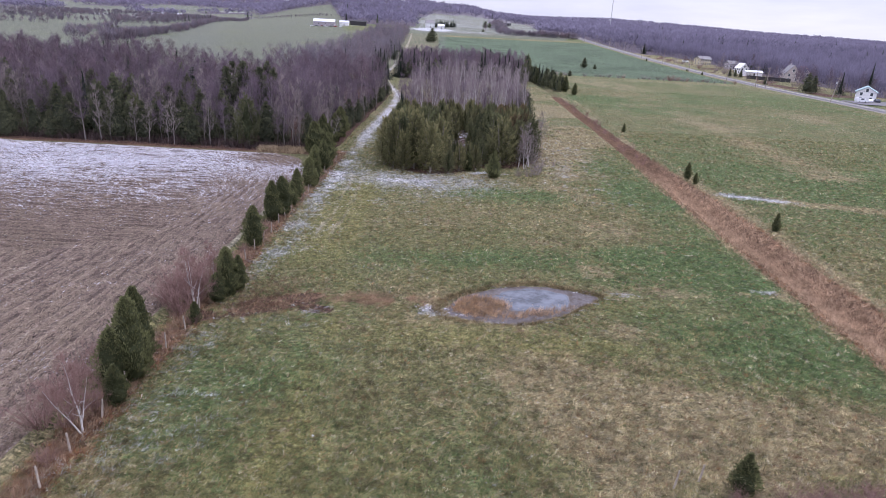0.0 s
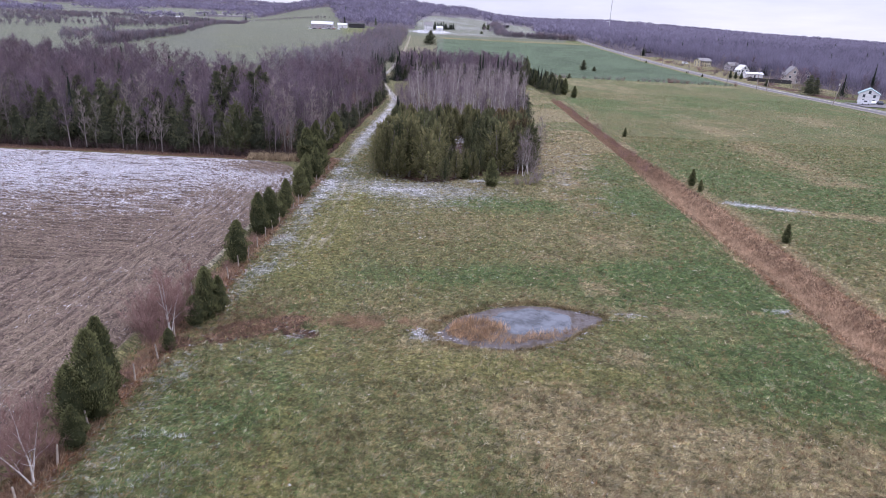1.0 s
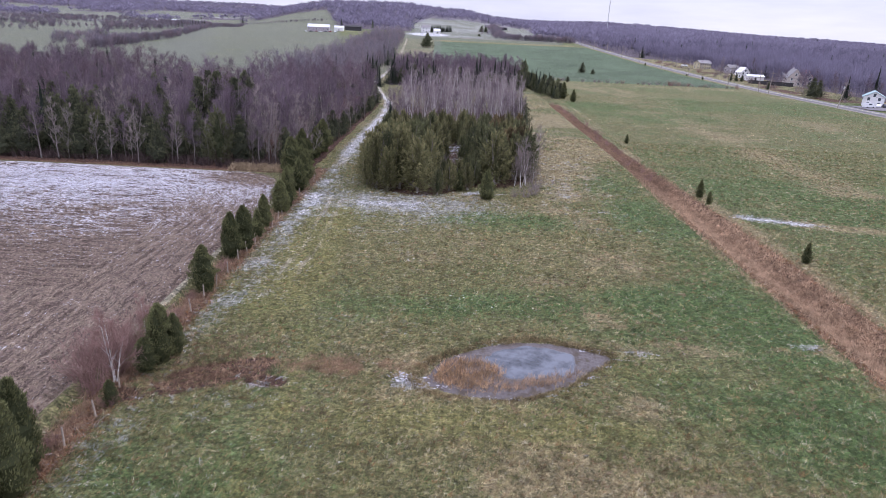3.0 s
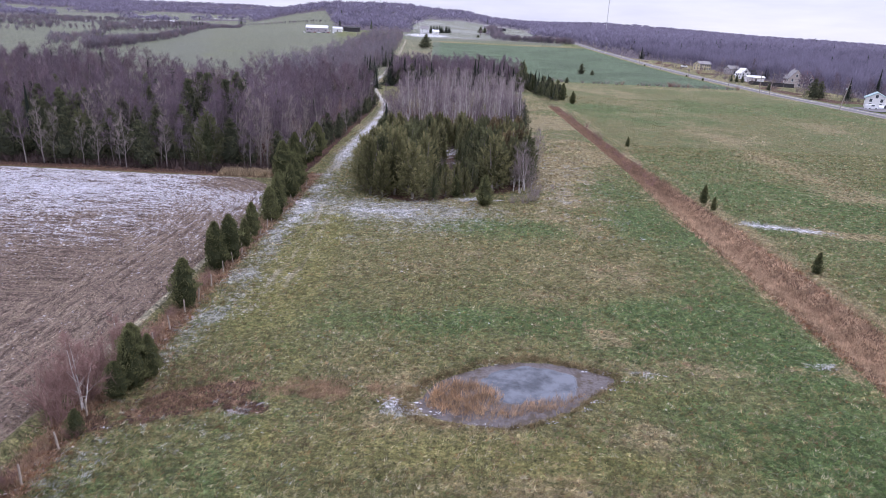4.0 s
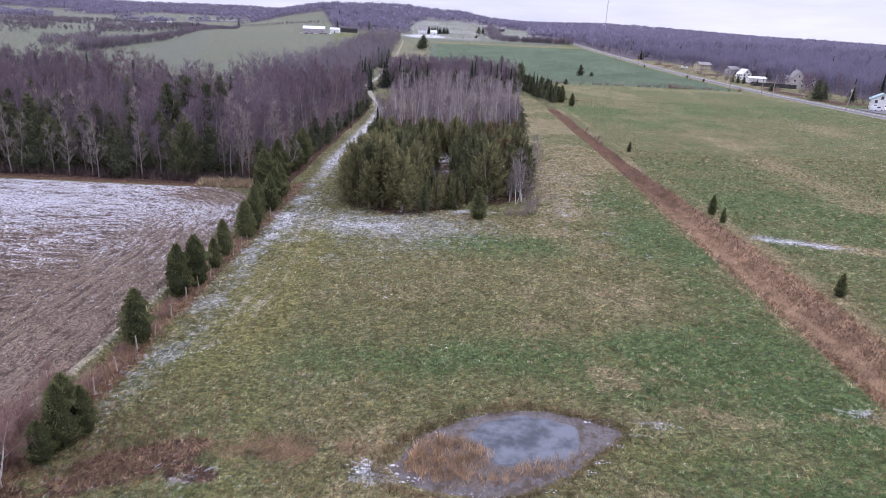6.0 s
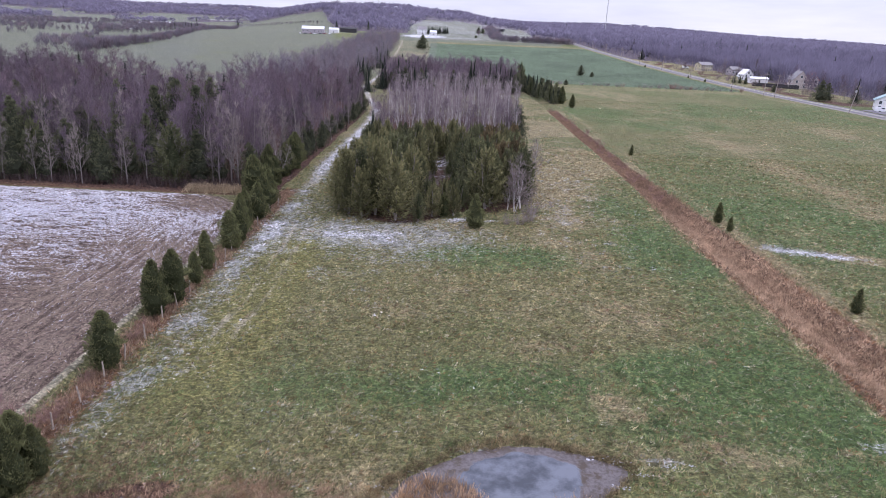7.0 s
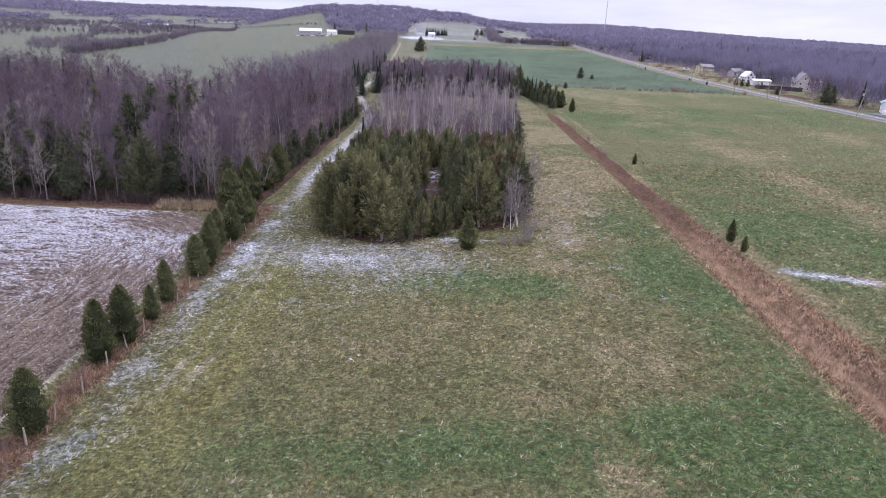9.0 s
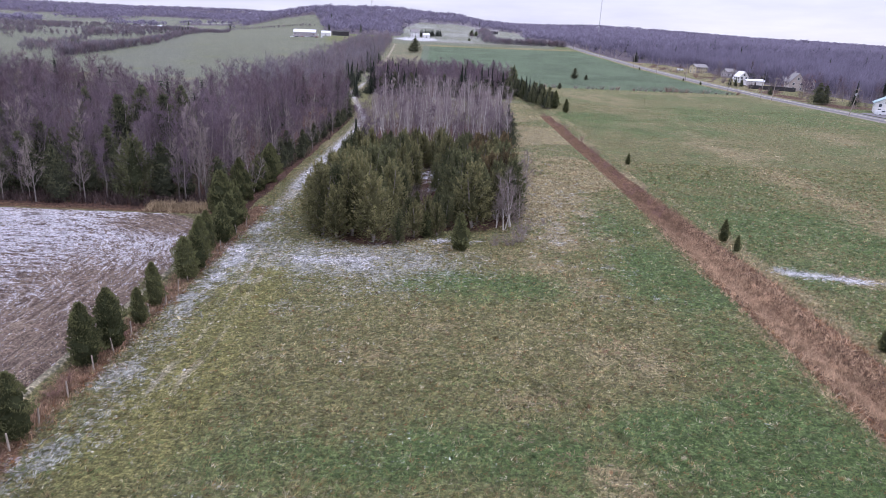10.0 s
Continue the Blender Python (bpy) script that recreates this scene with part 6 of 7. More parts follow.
tagged(new("field_stubble", Geo().add(v, f).mesh("field_stubble", [M_BLADE], tint=np.repeat(col, 3, 0))), "pale stubble and frosted crumbs on ploughed soil", "stubble", kind="stuff")


def clod(seed):
    """An angular lump of earth."""
    rng = np.random.default_rng(seed)
    v = np.array([(1, 0, 0), (-1, 0, 0), (0, 1, 0), (0, -1, 0), (0, 0, 0.8), (0, 0, -0.6)], float) * rng.uniform(0.7, 1.3, (6, 1)) + rng.normal(0, 0.15, (6, 3))
    return v, np.array([(0, 2, 4), (2, 1, 4), (1, 3, 4), (3, 0, 4), (2, 0, 5), (1, 2, 5), (3, 1, 5), (0, 3, 5)])


n = 26000
y = 24 + (WOOD_Y - 28) * rng3.random(n) ** 1.15
x = FENCE_X - 2.8 - (0.80 * y - 10) * rng3.random(n)
z = zones(x, y)
keep = z["plough"] > 0.5
x, y, fr = x[keep], y[keep], z["frost"][keep]
n = len(x)
cv, cf = clod(5)
size = rng3.uniform(0.05, 0.15, (n, 1, 1)) * np.array([1.3, 1.0, 0.75])
ang = rng3.uniform(0, 6.28, n)
rot = np.stack([np.stack([np.cos(ang), -np.sin(ang), 0 * ang], 1), np.stack([np.sin(ang), np.cos(ang), 0 * ang], 1), np.stack([0 * ang, 0 * ang, 1 + 0 * ang], 1)], 1)
v = np.einsum("nij,nkj->nki", rot, cv[None] * size) + np.stack([x, y, land(x, y)], 1)[:, None, :]
f = (cf[None] + 6 * np.arange(n)[:, None, None]).reshape(-1, 3)
col = np.array([SOIL]) * rng3.uniform(0.55, 1.25, (n, 1))
col = np.where((rng3.random(n) < fr * 0.3)[:, None], np.array([[0.42, 0.41, 0.46]]), col)
tagged(new("earth_clods", Geo().add(v.reshape(-1, 3), f).mesh("earth_clods", [M_BLADE], tint=np.repeat(col, 6, 0))), "brown frost-tipped clods along the furrows", "soil", kind="stuff")

# straw-coloured reeds in front of the wood
n = 2600
x, y = rng3.uniform(-33.5, -25.5, n), WOOD_Y + 2.0 + rng3.normal(0, 0.8, n)
tone = rng3.random((n, 1))
tufts("straw_reeds", "pale straw reeds at the corner of the ploughed field", rng3, x, y, 3, 0.85 * rng3.uniform(0.6, 1.2, n), 0.03, np.array([[0.21, 0.155, 0.10]]) * (1 - tone) + np.array([[0.44, 0.35, 0.235]]) * tone, (0.1, 0.0, 1.0), M_BLADE, "reeds")
# brush under the wood's edge and beside the track
n = 4200
x, y = rng3.uniform(-125, -23, n), WOOD_Y + 2.2 + np.abs(rng3.normal(0, 5, n))
side = rng3.random(n) < 0.2
x, y = np.where(side, -24.5 + rng3.normal(0, 1.6, n), x), np.where(side, rng3.uniform(110, 230, n), y)
tone = rng3.random((n, 1))
tufts("undergrowth", "grey-brown leafless brush under the edge of the wood", rng3, x, y, 6, rng3.uniform(0.5, 1.9, n), 0.03, np.array([[0.060, 0.042, 0.042]]) * (1 - tone) + np.array([[0.125, 0.092, 0.086]]) * tone, (0.0, 0.0, 1.1), M_BLADE, "brush")
# churned earth and snow crumbs round the wet places
M_SNOW = plain("old_snow", (0.56, 0.56, 0.61), (0.32, 0.31, 0.33), 2.0, 0.9, bumpy=0.3)
for x, y, s in ((-0.9, 47.6, 0.75), (-0.2, 47.0, 0.65), (-1.3, 47.2, 0.5), (0.3, 46.4, 0.22), (-1.5, 47.9, 0.3), (12.6, 52.9, 0.55), (13.4, 52.7, 0.3), (14.3, 51.6, 0.26), (16.0, 52.4, 0.24), (17.3, 52.6, 0.2), (8.2, 46.4, 0.34), (9.2, 47.0, 0.2), (1.4, 46.8, 0.3), (4.2, 45.9, 0.25), (6.2, 45.8, 0.3), (10.8, 47.9, 0.3), (11.8, 49.0, 0.35), (12.7, 50.6, 0.3), (2.4, 51.2, 0.22), (0.2, 49.6, 0.3), (29.5, 55.1, 0.5), (30.0, 54.7, 0.35), (30.5, 55.4, 0.25), (42.4, 93.3, 0.9), (44.5, 92.7, 1.0), (46.8, 92.0, 1.1), (41.2, 93.7, 0.6), (48.6, 91.4, 0.8), (4.4, 99.8, 0.9), (5.8, 99.9, 0.9), (8.6, 100.2, 0.6), (2.2, 133.0, 1.5), (3.4, 137.0, 1.6), (2.2, 124.5, 1.0), (-17.4, 43.6, 0.16), (0.6, 30.8, 0.08), (8.3, 33.2, 0.07)):
    rng = np.random.default_rng(int(x * 31 + y * 7) + 999)
    patch_ob = thing("snow_patch", x, y, "small ragged patch of old snow on wet grass", "snow", "patches of old snow", 0, 1, 0)
    for _ in range(20):
        r = s * rng.uniform(0.03, 0.15)
        a = np.arange(7) * 0.898 + rng.uniform(0, 1)
        rr = r * rng.uniform(0.5, 1.4, 7)
        c = rng.normal(0, s * 0.6, 2) * np.array([1.7, 0.6])
        zz = (-0.125 if pond_edge(np.array([x + c[0]]), np.array([y + c[1]]))[0] < 1.05 else height(x + c[0], y + c[1]) + 0.01)
        v = np.concatenate([np.stack([c[0] + np.cos(a) * rr * 1.6, c[1] + np.sin(a) * rr, np.full(7, zz)], 1), np.stack([c[0] + np.cos(a) * rr * 0.9, c[1] + np.sin(a) * rr * 0.6, np.full(7, zz + 0.02 + 0.05 * r)], 1)])
        g = Geo().add(v, [[k, (k + 1) % 7, 7 + (k + 1) % 7, 7 + k] for k in range(7)] )
        g.add(v[7:], np.arange(7)[None])
        part("snow_crust", g.mesh("snow_crust", [M_SNOW], True), patch_ob)
M_STONE = plain("field_stone", (0.62, 0.60, 0.58), (0.42, 0.40, 0.38), 3.0, 0.85, bumpy=0.4)
for x, y, s in ((-13.0, 68.3, 0.16), (-6.9, 29.8, 0.14), (-2.6, 70.4, 0.14), (6.2, 34.5, 0.1)):
    cv, cf = clod(int(s * 100) + int(abs(x)))
    ob = new("stone", Geo().add(cv * s, cf).mesh("stone", [M_STONE]))
    ob.location = (x, y, height(x, y) + s * 0.3)
    tagged(ob, "pale fist-sized field stone lying in the grass", "stone", "stones in the meadow")

# ---- the road ----
M_ASPHALT = plain("old_asphalt", (0.150, 0.142, 0.150), (0.115, 0.108, 0.115), 0.4, 0.85, bumpy=0.2)
M_GRAVEL = plain("gravel_verge", (0.25, 0.225, 0.20), (0.18, 0.16, 0.14), 0.8, 0.9, bumpy=0.4)
M_LINE = plain("worn_line_paint", (0.62, 0.56, 0.34), (0.45, 0.42, 0.30), 1.2, 0.7)


def strip_mesh(name, mat, xs, ys, lift, width):
    """A ribbon over the land along x(y)."""
    g = Geo()
    rows = []
    for x, y in zip(xs, ys):
        z = float(max(land(np.array([x - width / 2, x, x + width / 2]), np.array([y, y, y]))))
        rows.append([(x - width / 2 - 0.5, y, z - 0.4), (x - width / 2, y, z + lift), (x, y, z + lift + 0.05), (x + width / 2, y, z + lift), (x + width / 2 + 0.5, y, z - 0.4)])
    v = np.array(rows).reshape(-1, 3)
    i, j = np.meshgrid(np.arange(len(rows) - 1), np.arange(4), indexing="ij")
    g.add(v, np.stack([i * 5 + j, i * 5 + j + 1, (i + 1) * 5 + j + 1, (i + 1) * 5 + j], -1).reshape(-1, 4))
    return g.mesh(name, [mat], True)


ry = np.concatenate([np.arange(-300, 700, 6.0), np.arange(700, 1700, 12.0)])
rx = np.interp(ry, [-300, 820, 1000, 1250, 1500, 1700], [ROAD_X, ROAD_X, ROAD_X + 12, ROAD_X + 10, ROAD_X + 8, ROAD_X + 8])
tagged(new("road_verge", strip_mesh("road_verge", M_GRAVEL, rx, ry, 0.10, 9.4)), "pale gravel shoulders of a country road", "verge", kind="structure")
tagged(new("road", strip_mesh("road", M_ASPHALT, rx, ry, 0.22, 6.8)), "straight grey asphalt country road", "road", kind="structure")
tagged(new("road_line", strip_mesh("road_line", M_LINE, rx, ry, 0.29, 0.12)), "faded yellow centre line of the road", "road marking", kind="structure")
cy = np.arange(-24, 158, 8.0)
lane = Geo()
for a, b in zip(cy[:-1], cy[1:]):
    q = [(a, 838), (b, 838), (b, 843), (a, 843)]
    lane.add([(x, y, height(x, y) + 0.6) for x, y in q], [[0, 1, 2, 3]])
tagged(new("cross_road", lane.mesh("cross_road", [M_GRAVEL])), "gravel side road between two fields", "road", kind="structure")

# ---- houses and what stands round them ----
M_WHITE = plain("white_siding", (0.78, 0.77, 0.77), (0.64, 0.63, 0.64), 0.8, 0.6, stretch=(0.3, 0.3, 6.0))
M_YELLOW = plain("yellow_siding", (0.62, 0.54, 0.34), (0.50, 0.43, 0.27), 0.8, 0.7, stretch=(0.3, 0.3, 6.0))
M_MAUVE = plain("grey_siding", (0.40, 0.36, 0.38), (0.30, 0.27, 0.29), 0.8, 0.7, stretch=(0.3, 0.3, 6.0))
M_BEIGE = plain("beige_siding", (0.52, 0.46, 0.42), (0.40, 0.35, 0.32), 0.8, 0.7, stretch=(0.3, 0.3, 6.0))
M_ROOF = plain("grey_shingles", (0.26, 0.245, 0.25), (0.18, 0.17, 0.175), 1.5, 0.85)
M_TEAL = plain("blue_green_metal_roof", (0.30, 0.44, 0.46), (0.24, 0.36, 0.38), 0.6, 0.45, 0.3, stretch=(8, 0.3, 0.3))
M_RED = plain("red_roof", (0.40, 0.13, 0.12), (0.30, 0.10, 0.09), 1.0, 0.7)
M_TIN = plain("pale_tin", (0.62, 0.63, 0.68), (0.50, 0.51, 0.56), 0.5, 0.45, 0.4, stretch=(6, 0.4, 0.4))
M_TRIM = plain("white_trim", (0.80, 0.80, 0.80), (0.70, 0.70, 0.71), 2.0, 0.5)
M_DARK = plain("dark_boards", (0.05, 0.047, 0.05), (0.035, 0.033, 0.036), 1.5, 0.8)
M_TYRE = plain("tyre_rubber", (0.03, 0.03, 0.03), (0.02, 0.02, 0.02), 4.0, 0.9)
M_STEEL = plain("galvanised_steel", (0.50, 0.51, 0.53), (0.40, 0.41, 0.43), 3.0, 0.5, 0.6)
M_POLE = plain("pole_wood", (0.36, 0.31, 0.27), (0.24, 0.20, 0.18), 2.0, 0.9, bumpy=0.3)
M_CABLE = plain("cable", (0.16, 0.15, 0.16), (0.10, 0.10, 0.11), 3.0, 0.7)


def glass_material():
    m, t, b = material("window_glass")
    t.links.new(mix_node(t, noise_node(t, 1.5, 2), (0.04, 0.045, 0.055), (0.09, 0.10, 0.12)), b.inputs["Base Color"])
    b.inputs["Roughness"].default_value = 0.12
    return m


M_GLASS = glass_material()
BOX_FACES = [(0, 3, 2, 1), (4, 5, 6, 7), (0, 1, 5, 4), (1, 2, 6, 5), (2, 3, 7, 6), (3, 0, 4, 7)]


def box(x0, x1, y0, y1, z0, z1):
    return np.array([(x0, y0, z0), (x1, y0, z0), (x1, y1, z0), (x0, y1, z0), (x0, y0, z1), (x1, y0, z1), (x1, y1, z1), (x0, y1, z1)], float), BOX_FACES


def boxes_mesh(name, mat, *specs):
    g = Geo()
    for s in specs:
        g.add(*box(*s))
    return g.mesh(name, [mat])


def house(name, x, y, turn, w, d, h, rise, wall, roof, label, floors=2, chimney=False, category="house", windows=True, door=True, across=3):
    """A gabled house: ridge along its own x, w long, d deep."""
    ob = thing(name, x, y, label, category, "", radians(turn))
    g = Geo()
    a, b = w / 2, d / 2
    g.add([(-a, -b, -1), (a, -b, -1), (a, b, -1), (-a, b, -1), (-a, -b, h), (a, -b, h), (a, b, h), (-a, b, h), (-a, 0, h + rise), (a, 0, h + rise)], [(0, 1, 5, 4), (2, 3, 7, 6)])
    g.add([(-a, -b, -1), (-a, b, -1), (-a, b, h), (-a, 0, h + rise), (-a, -b, h)], [(4, 3, 2, 1, 0)])
    g.add([(a, -b, -1), (a, b, -1), (a, b, h), (a, 0, h + rise), (a, -b, h)], [(0, 1, 2, 3, 4)])
    part("wall", g.mesh("wall", [wall]), ob)
    o, th = 0.45, 0.2
    slope = rise / b
    g = Geo()
    for s in (-1, 1):
        e = b + o
        low, top = h - slope * o + 0.02, h + rise + 0.02
        v = [(-a - o, s * e, low), (a + o, s * e, low), (a + o, 0, top), (-a - o, 0, top)]
        v += [(p[0], p[1], p[2] + th) for p in v]
        g.add(v, BOX_FACES)
    roof_ob = part("roof", g.mesh("roof", [roof]), ob)
    if chimney:
        part("chimney", boxes_mesh("chimney", M_MAUVE, (a * 0.4, a * 0.4 + 0.6, -0.3, 0.3, h + rise - 0.6, h + rise + 1.1)), roof_ob)
    spots = []
    if windows:
        per = h / floors
        for fl in range(floors):
            zc = per * fl + per * 0.55
            for k in range(across):
                xc = -a + w * (k + 0.5) / across
                if door and fl == 0 and k == across // 2:
                    continue
                spots += [("y", -1, xc, zc), ("y", 1, xc, zc)]
            for k in (-0.25, 0.25):
                spots += [("x", -1, k * d, zc), ("x", 1, k * d, zc)]
        spots += [("x", -1, 0, h + rise * 0.35), ("x", 1, 0, h + rise * 0.35)]
    for axis, s, c, zc in spots:
        if axis == "y":
            fr_ = (c - 0.6, c + 0.6, s * b - 0.05, s * b + 0.05, zc - 0.75, zc + 0.75)
            gl = (c - 0.48, c + 0.48, s * b - 0.08, s * b + 0.08, zc - 0.63, zc + 0.63)
        else:
            fr_ = (s * a - 0.05, s * a + 0.05, c - 0.6, c + 0.6, zc - 0.75, zc + 0.75)
            gl = (s * a - 0.08, s * a + 0.08, c - 0.48, c + 0.48, zc - 0.63, zc + 0.63)
        win = part("window", boxes_mesh("window", M_TRIM, fr_), ob)
        part("pane", boxes_mesh("pane", M_GLASS, gl), win)
    if door:
        part("door", boxes_mesh("door", M_DARK, (-0.5, 0.5, -b - 0.06, -b + 0.06, -0.2, 2.05)), ob)
    return ob


def car(x, y, turn, paint, label, van=False):
    ob = thing("car", x, y, label, "car", "parked cars", radians(turn), 1.0, height(x, y) + 0.18)
    prof = [(-2.2, 0.35), (-2.25, 0.8), (-2.1, 0.98), (-1.5, 1.02), (-1.0, 1.45), (0.5, 1.48), (1.15, 1.0), (2.05, 0.85), (2.2, 0.55), (2.15, 0.35)]
    if van:
        prof = [(-2.4, 0.35), (-2.45, 1.2), (-2.4, 1.95), (0.9, 2.0), (1.5, 1.3), (2.3, 1.05), (2.4, 0.6), (2.35, 0.35)]
    n = len(prof)
    v = [(px, -0.85, pz) for px, pz in prof] + [(px, 0.85, pz) for px, pz in prof]
    g = Geo().add(v, [[k, (k + 1) % n, n + (k + 1) % n, n + k] for k in range(n)])
    g.add(v[:n], [list(range(n))]).add(v[n:], [list(range(n))[::-1]])
    part("body", g.mesh("body", [paint]), ob)
    z0, z1 = (1.25, 1.8) if van else (1.03, 1.38)
    part("side_window", boxes_mesh("side_window", M_GLASS, (-0.95, 0.55, -0.87, 0.87, z0, z1)), ob)
    for wx in (-1.4, 1.4):
        for wy in (-0.78, 0.78):
            vv, ff = tube(np.array([(wx, wy - 0.1, 0.33), (wx, wy + 0.1, 0.33)]), [0.33, 0.33], 10)
            part("wheel", Geo().add(vv, ff).add(vv[:10], [list(range(10))]).add(vv[10:], [list(range(10))[::-1]]).mesh("wheel", [M_TYRE]), ob)
    ob.location.z -= 0.17
    return ob


M_CAR_WHITE = plain("white_car_paint", (0.75, 0.76, 0.78), (0.70, 0.71, 0.73), 1.0, 0.25)
M_CAR_DARK = plain("dark_car_paint", (0.05, 0.055, 0.07), (0.04, 0.045, 0.06), 1.0, 0.25)
M_CAR_RED = plain("maroon_car_paint", (0.22, 0.05, 0.05), (0.18, 0.04, 0.04), 1.0, 0.25)

house("house", 176.5, 285.0, 60, 9.5, 7.5, 3.8, 2.1, M_WHITE, M_TEAL, "white two-storey house with a blue-green metal roof by the road", 2, False)
house("shed", 189.5, 279.0, 15, 5.0, 4.0, 2.4, 1.2, M_MAUVE, M_ROOF, "small grey shed beside the white house", 1, False, "shed", False)
drive = Geo()
drive.add([(x, y, height(x, y) + 0.24) for x, y in ((161.5, 262), (186, 258), (188, 280), (161.5, 277))], [[0, 1, 2, 3]])
tagged(new("pavement", drive.mesh("pavement", [M_ASPHALT])), "grey paved yard beside the road", "yard", kind="structure")
car(167.5, 272.5, 10, M_CAR_WHITE, "white van parked in a paved yard", True)
car(173.5, 276.0, 60, M_CAR_WHITE, "white car parked in a paved yard")
car(176.5, 276.5, 70, M_CAR_DARK, "dark car parked in a paved yard")
house("house", 195.0, 390.0, 80, 9.0, 8.0, 4.8, 4.4, M_BEIGE, M_ROOF, "beige house with a steep grey gable roof", 2, True)
house("house", 208.0, 402.0, 80, 8.0, 6.5, 4.4, 3.8, M_BEIGE, M_RED, "beige house with a steep red roof", 2, False)
house("house", 187.0, 439.0, 95, 7.0, 5.5, 3.6, 2.8, M_WHITE, M_WHITE, "white gabled farmhouse behind dark conifers", 2, False)
house("shed", 185.0, 417.0, 0, 10.0, 5.0, 2.6, 0.9, M_WHITE, M_TIN, "long white annex with a pale roof", 1, False, "shed", False)
house("house", 186.0, 508.0, 20, 10.0, 7.0, 4.4, 1.8, M_YELLOW, M_ROOF, "pale yellow two-storey house with a row of windows", 2, False, across=5)
house("house", 196.0, 478.0, 10, 7.5, 7.0, 3.6, 2.0, M_MAUVE, M_ROOF, "low grey house under a bare tree", 1, False)
car(180.0, 528.0, 20, M_CAR_WHITE, "white van parked beside the road", True)
car(192.5, 462.0, 80, M_CAR_WHITE, "white car parked beside a house")
house("shed", 212.0, 436.0, 0, 6.0, 5.0, 3.0, 1.6, M_MAUVE, M_ROOF, "small grey shed among bare trees", 1, False, "shed", False)
for k in range(46):
    gy = 292 + 5.4 * k + rng3.uniform(-3, 3)
    gx = 165 + rng3.uniform(0, 34)
    if all(math.hypot(gx - hx, gy - hy) > 10 for hx, hy in ((195, 390), (205, 398), (187, 439), (185, 417), (186, 508), (196, 478), (180, 528), (192.5, 462))):
        shrub(gx, gy, rng3.uniform(1.3, 2.6), k, k % 4 > 0, "bare grey garden bush near roadside houses", "garden bushes")
fence_ob = thing("board_fence", 171.0, 392.0, "dark board fence along a roadside garden", "fence", "", radians(-35))
board_mesh = boxes_mesh("board", M_DARK, (0, 1.27, -0.03, 0.03, -0.2, 2.0))
for k in range(18):
    part("board", board_mesh, fence_ob).location = (k * 1.3, 0, 0.03 * (k % 2))
for x, y, s, sq in ((165.5, 404, 0.62, 1.6), (168.0, 402, 0.55, 1.7), (170.5, 400, 0.52, 1.7), (163.8, 352, 0.50, 1.8)):
    plant(KIND_FIR[0], x, y, "dark clipped evergreen in a roadside garden", "conifer", "garden evergreens", s, None, sq * 0.7)
plant(KIND_FIR[1], 164.6, 311, "broad dark pine in a roadside garden", "pine", "", 1.12, None, 1.45)
plant(KIND_FIR[2], 168.6, 313, "broad dark pine in a roadside garden", "pine", "", 1.0, None, 1.3)
plant(KIND_SPRUCE[0], 178.5, 308, "tall dark spruce beside the road", "spruce", "", 0.98, None, 1.2)
plant(KIND_SPRUCE[1], 205.0, 330, "tall dark spruce at the edge of the woods", "spruce", "", 1.35)
for x, y, s in ((192, 312, 0.9), (187, 330, 0.8), (176, 340, 0.7), (206, 468, 0.9), (176, 446, 0.6), (207, 411, 0.8), (181, 372, 0.7), (184, 362, 0.75), (200, 300, 0.9), (210, 285, 1.0), (179, 348, 0.85), (196, 350, 0.8), (172, 470, 0.6), (203, 450, 0.9), (210, 425, 0.9), (186, 390, 0.65), (190, 372, 0.8), (199, 372, 0.9), (184, 318, 0.8), (171, 330, 0.6), (176, 326, 0.7), (188, 300, 0.7), (196, 470, 0.8), (168, 495, 0.5), (202, 500, 0.9)):
    plant(KIND_MAPLE[int(x) % 5], x, y, "bare garden tree near roadside houses", "tree", "garden trees", s)
plant(KIND_PALE[1], 194.0, 491.0, "round bare pale tree beside a roadside house", "tree", "garden trees", 1.0, None, 1.5)
for x, y, s in ((158 - 9, 404, 0.5), (149, 432, 0.4), (147, 520, 0.5)):
    plant(KIND_SLIM[0], x, y, "small dark conifer on the road verge", "conifer", "conifers on the verge", s, None, 1.5)


# utility poles with their cables
def utility_pole():
    g = Geo()
    v, f = tube(np.array([(0, 0, -0.8), (0, 0, 5), (0, 0, 10.5)]), [0.17, 0.15, 0.11], 8)
    return g.add(v, f).mesh("pole", [M_POLE]), boxes_mesh("crossarm", M_POLE, (-1.1, 1.1, -0.06, 0.06, 9.6, 9.78)), boxes_mesh("transformer", M_STEEL, (-0.55, -0.12, -0.22, 0.22, 7.6, 8.5))


pole_mesh, arm_mesh, box_mesh = utility_pole()
pole_rows = []
for k, (y, lean) in enumerate(((205, 2), (263, 9), (322, 3), (331, -2), (368, 6), (430, 0), (488, 5), (545, 0), (605, 3), (665, 0), (730, 2), (800, 0))):
    x = 149.5 if k % 2 or y > 350 else 150.2
    ob = thing("utility_pole", x, y, "weathered wooden utility pole leaning beside the road", "utility pole", "utility poles of the road")
    ob.rotation_euler = (0, radians(lean), 0)
    part("pole", pole_mesh, ob)
    part("crossarm", arm_mesh, ob)
    if k % 3 == 1:
        part("transformer", box_mesh, ob, "grey steel transformer can")
    pole_rows.append((x + 9.7 * math.sin(radians(lean)), y, height(x, y) + 9.7 * math.cos(radians(lean))))
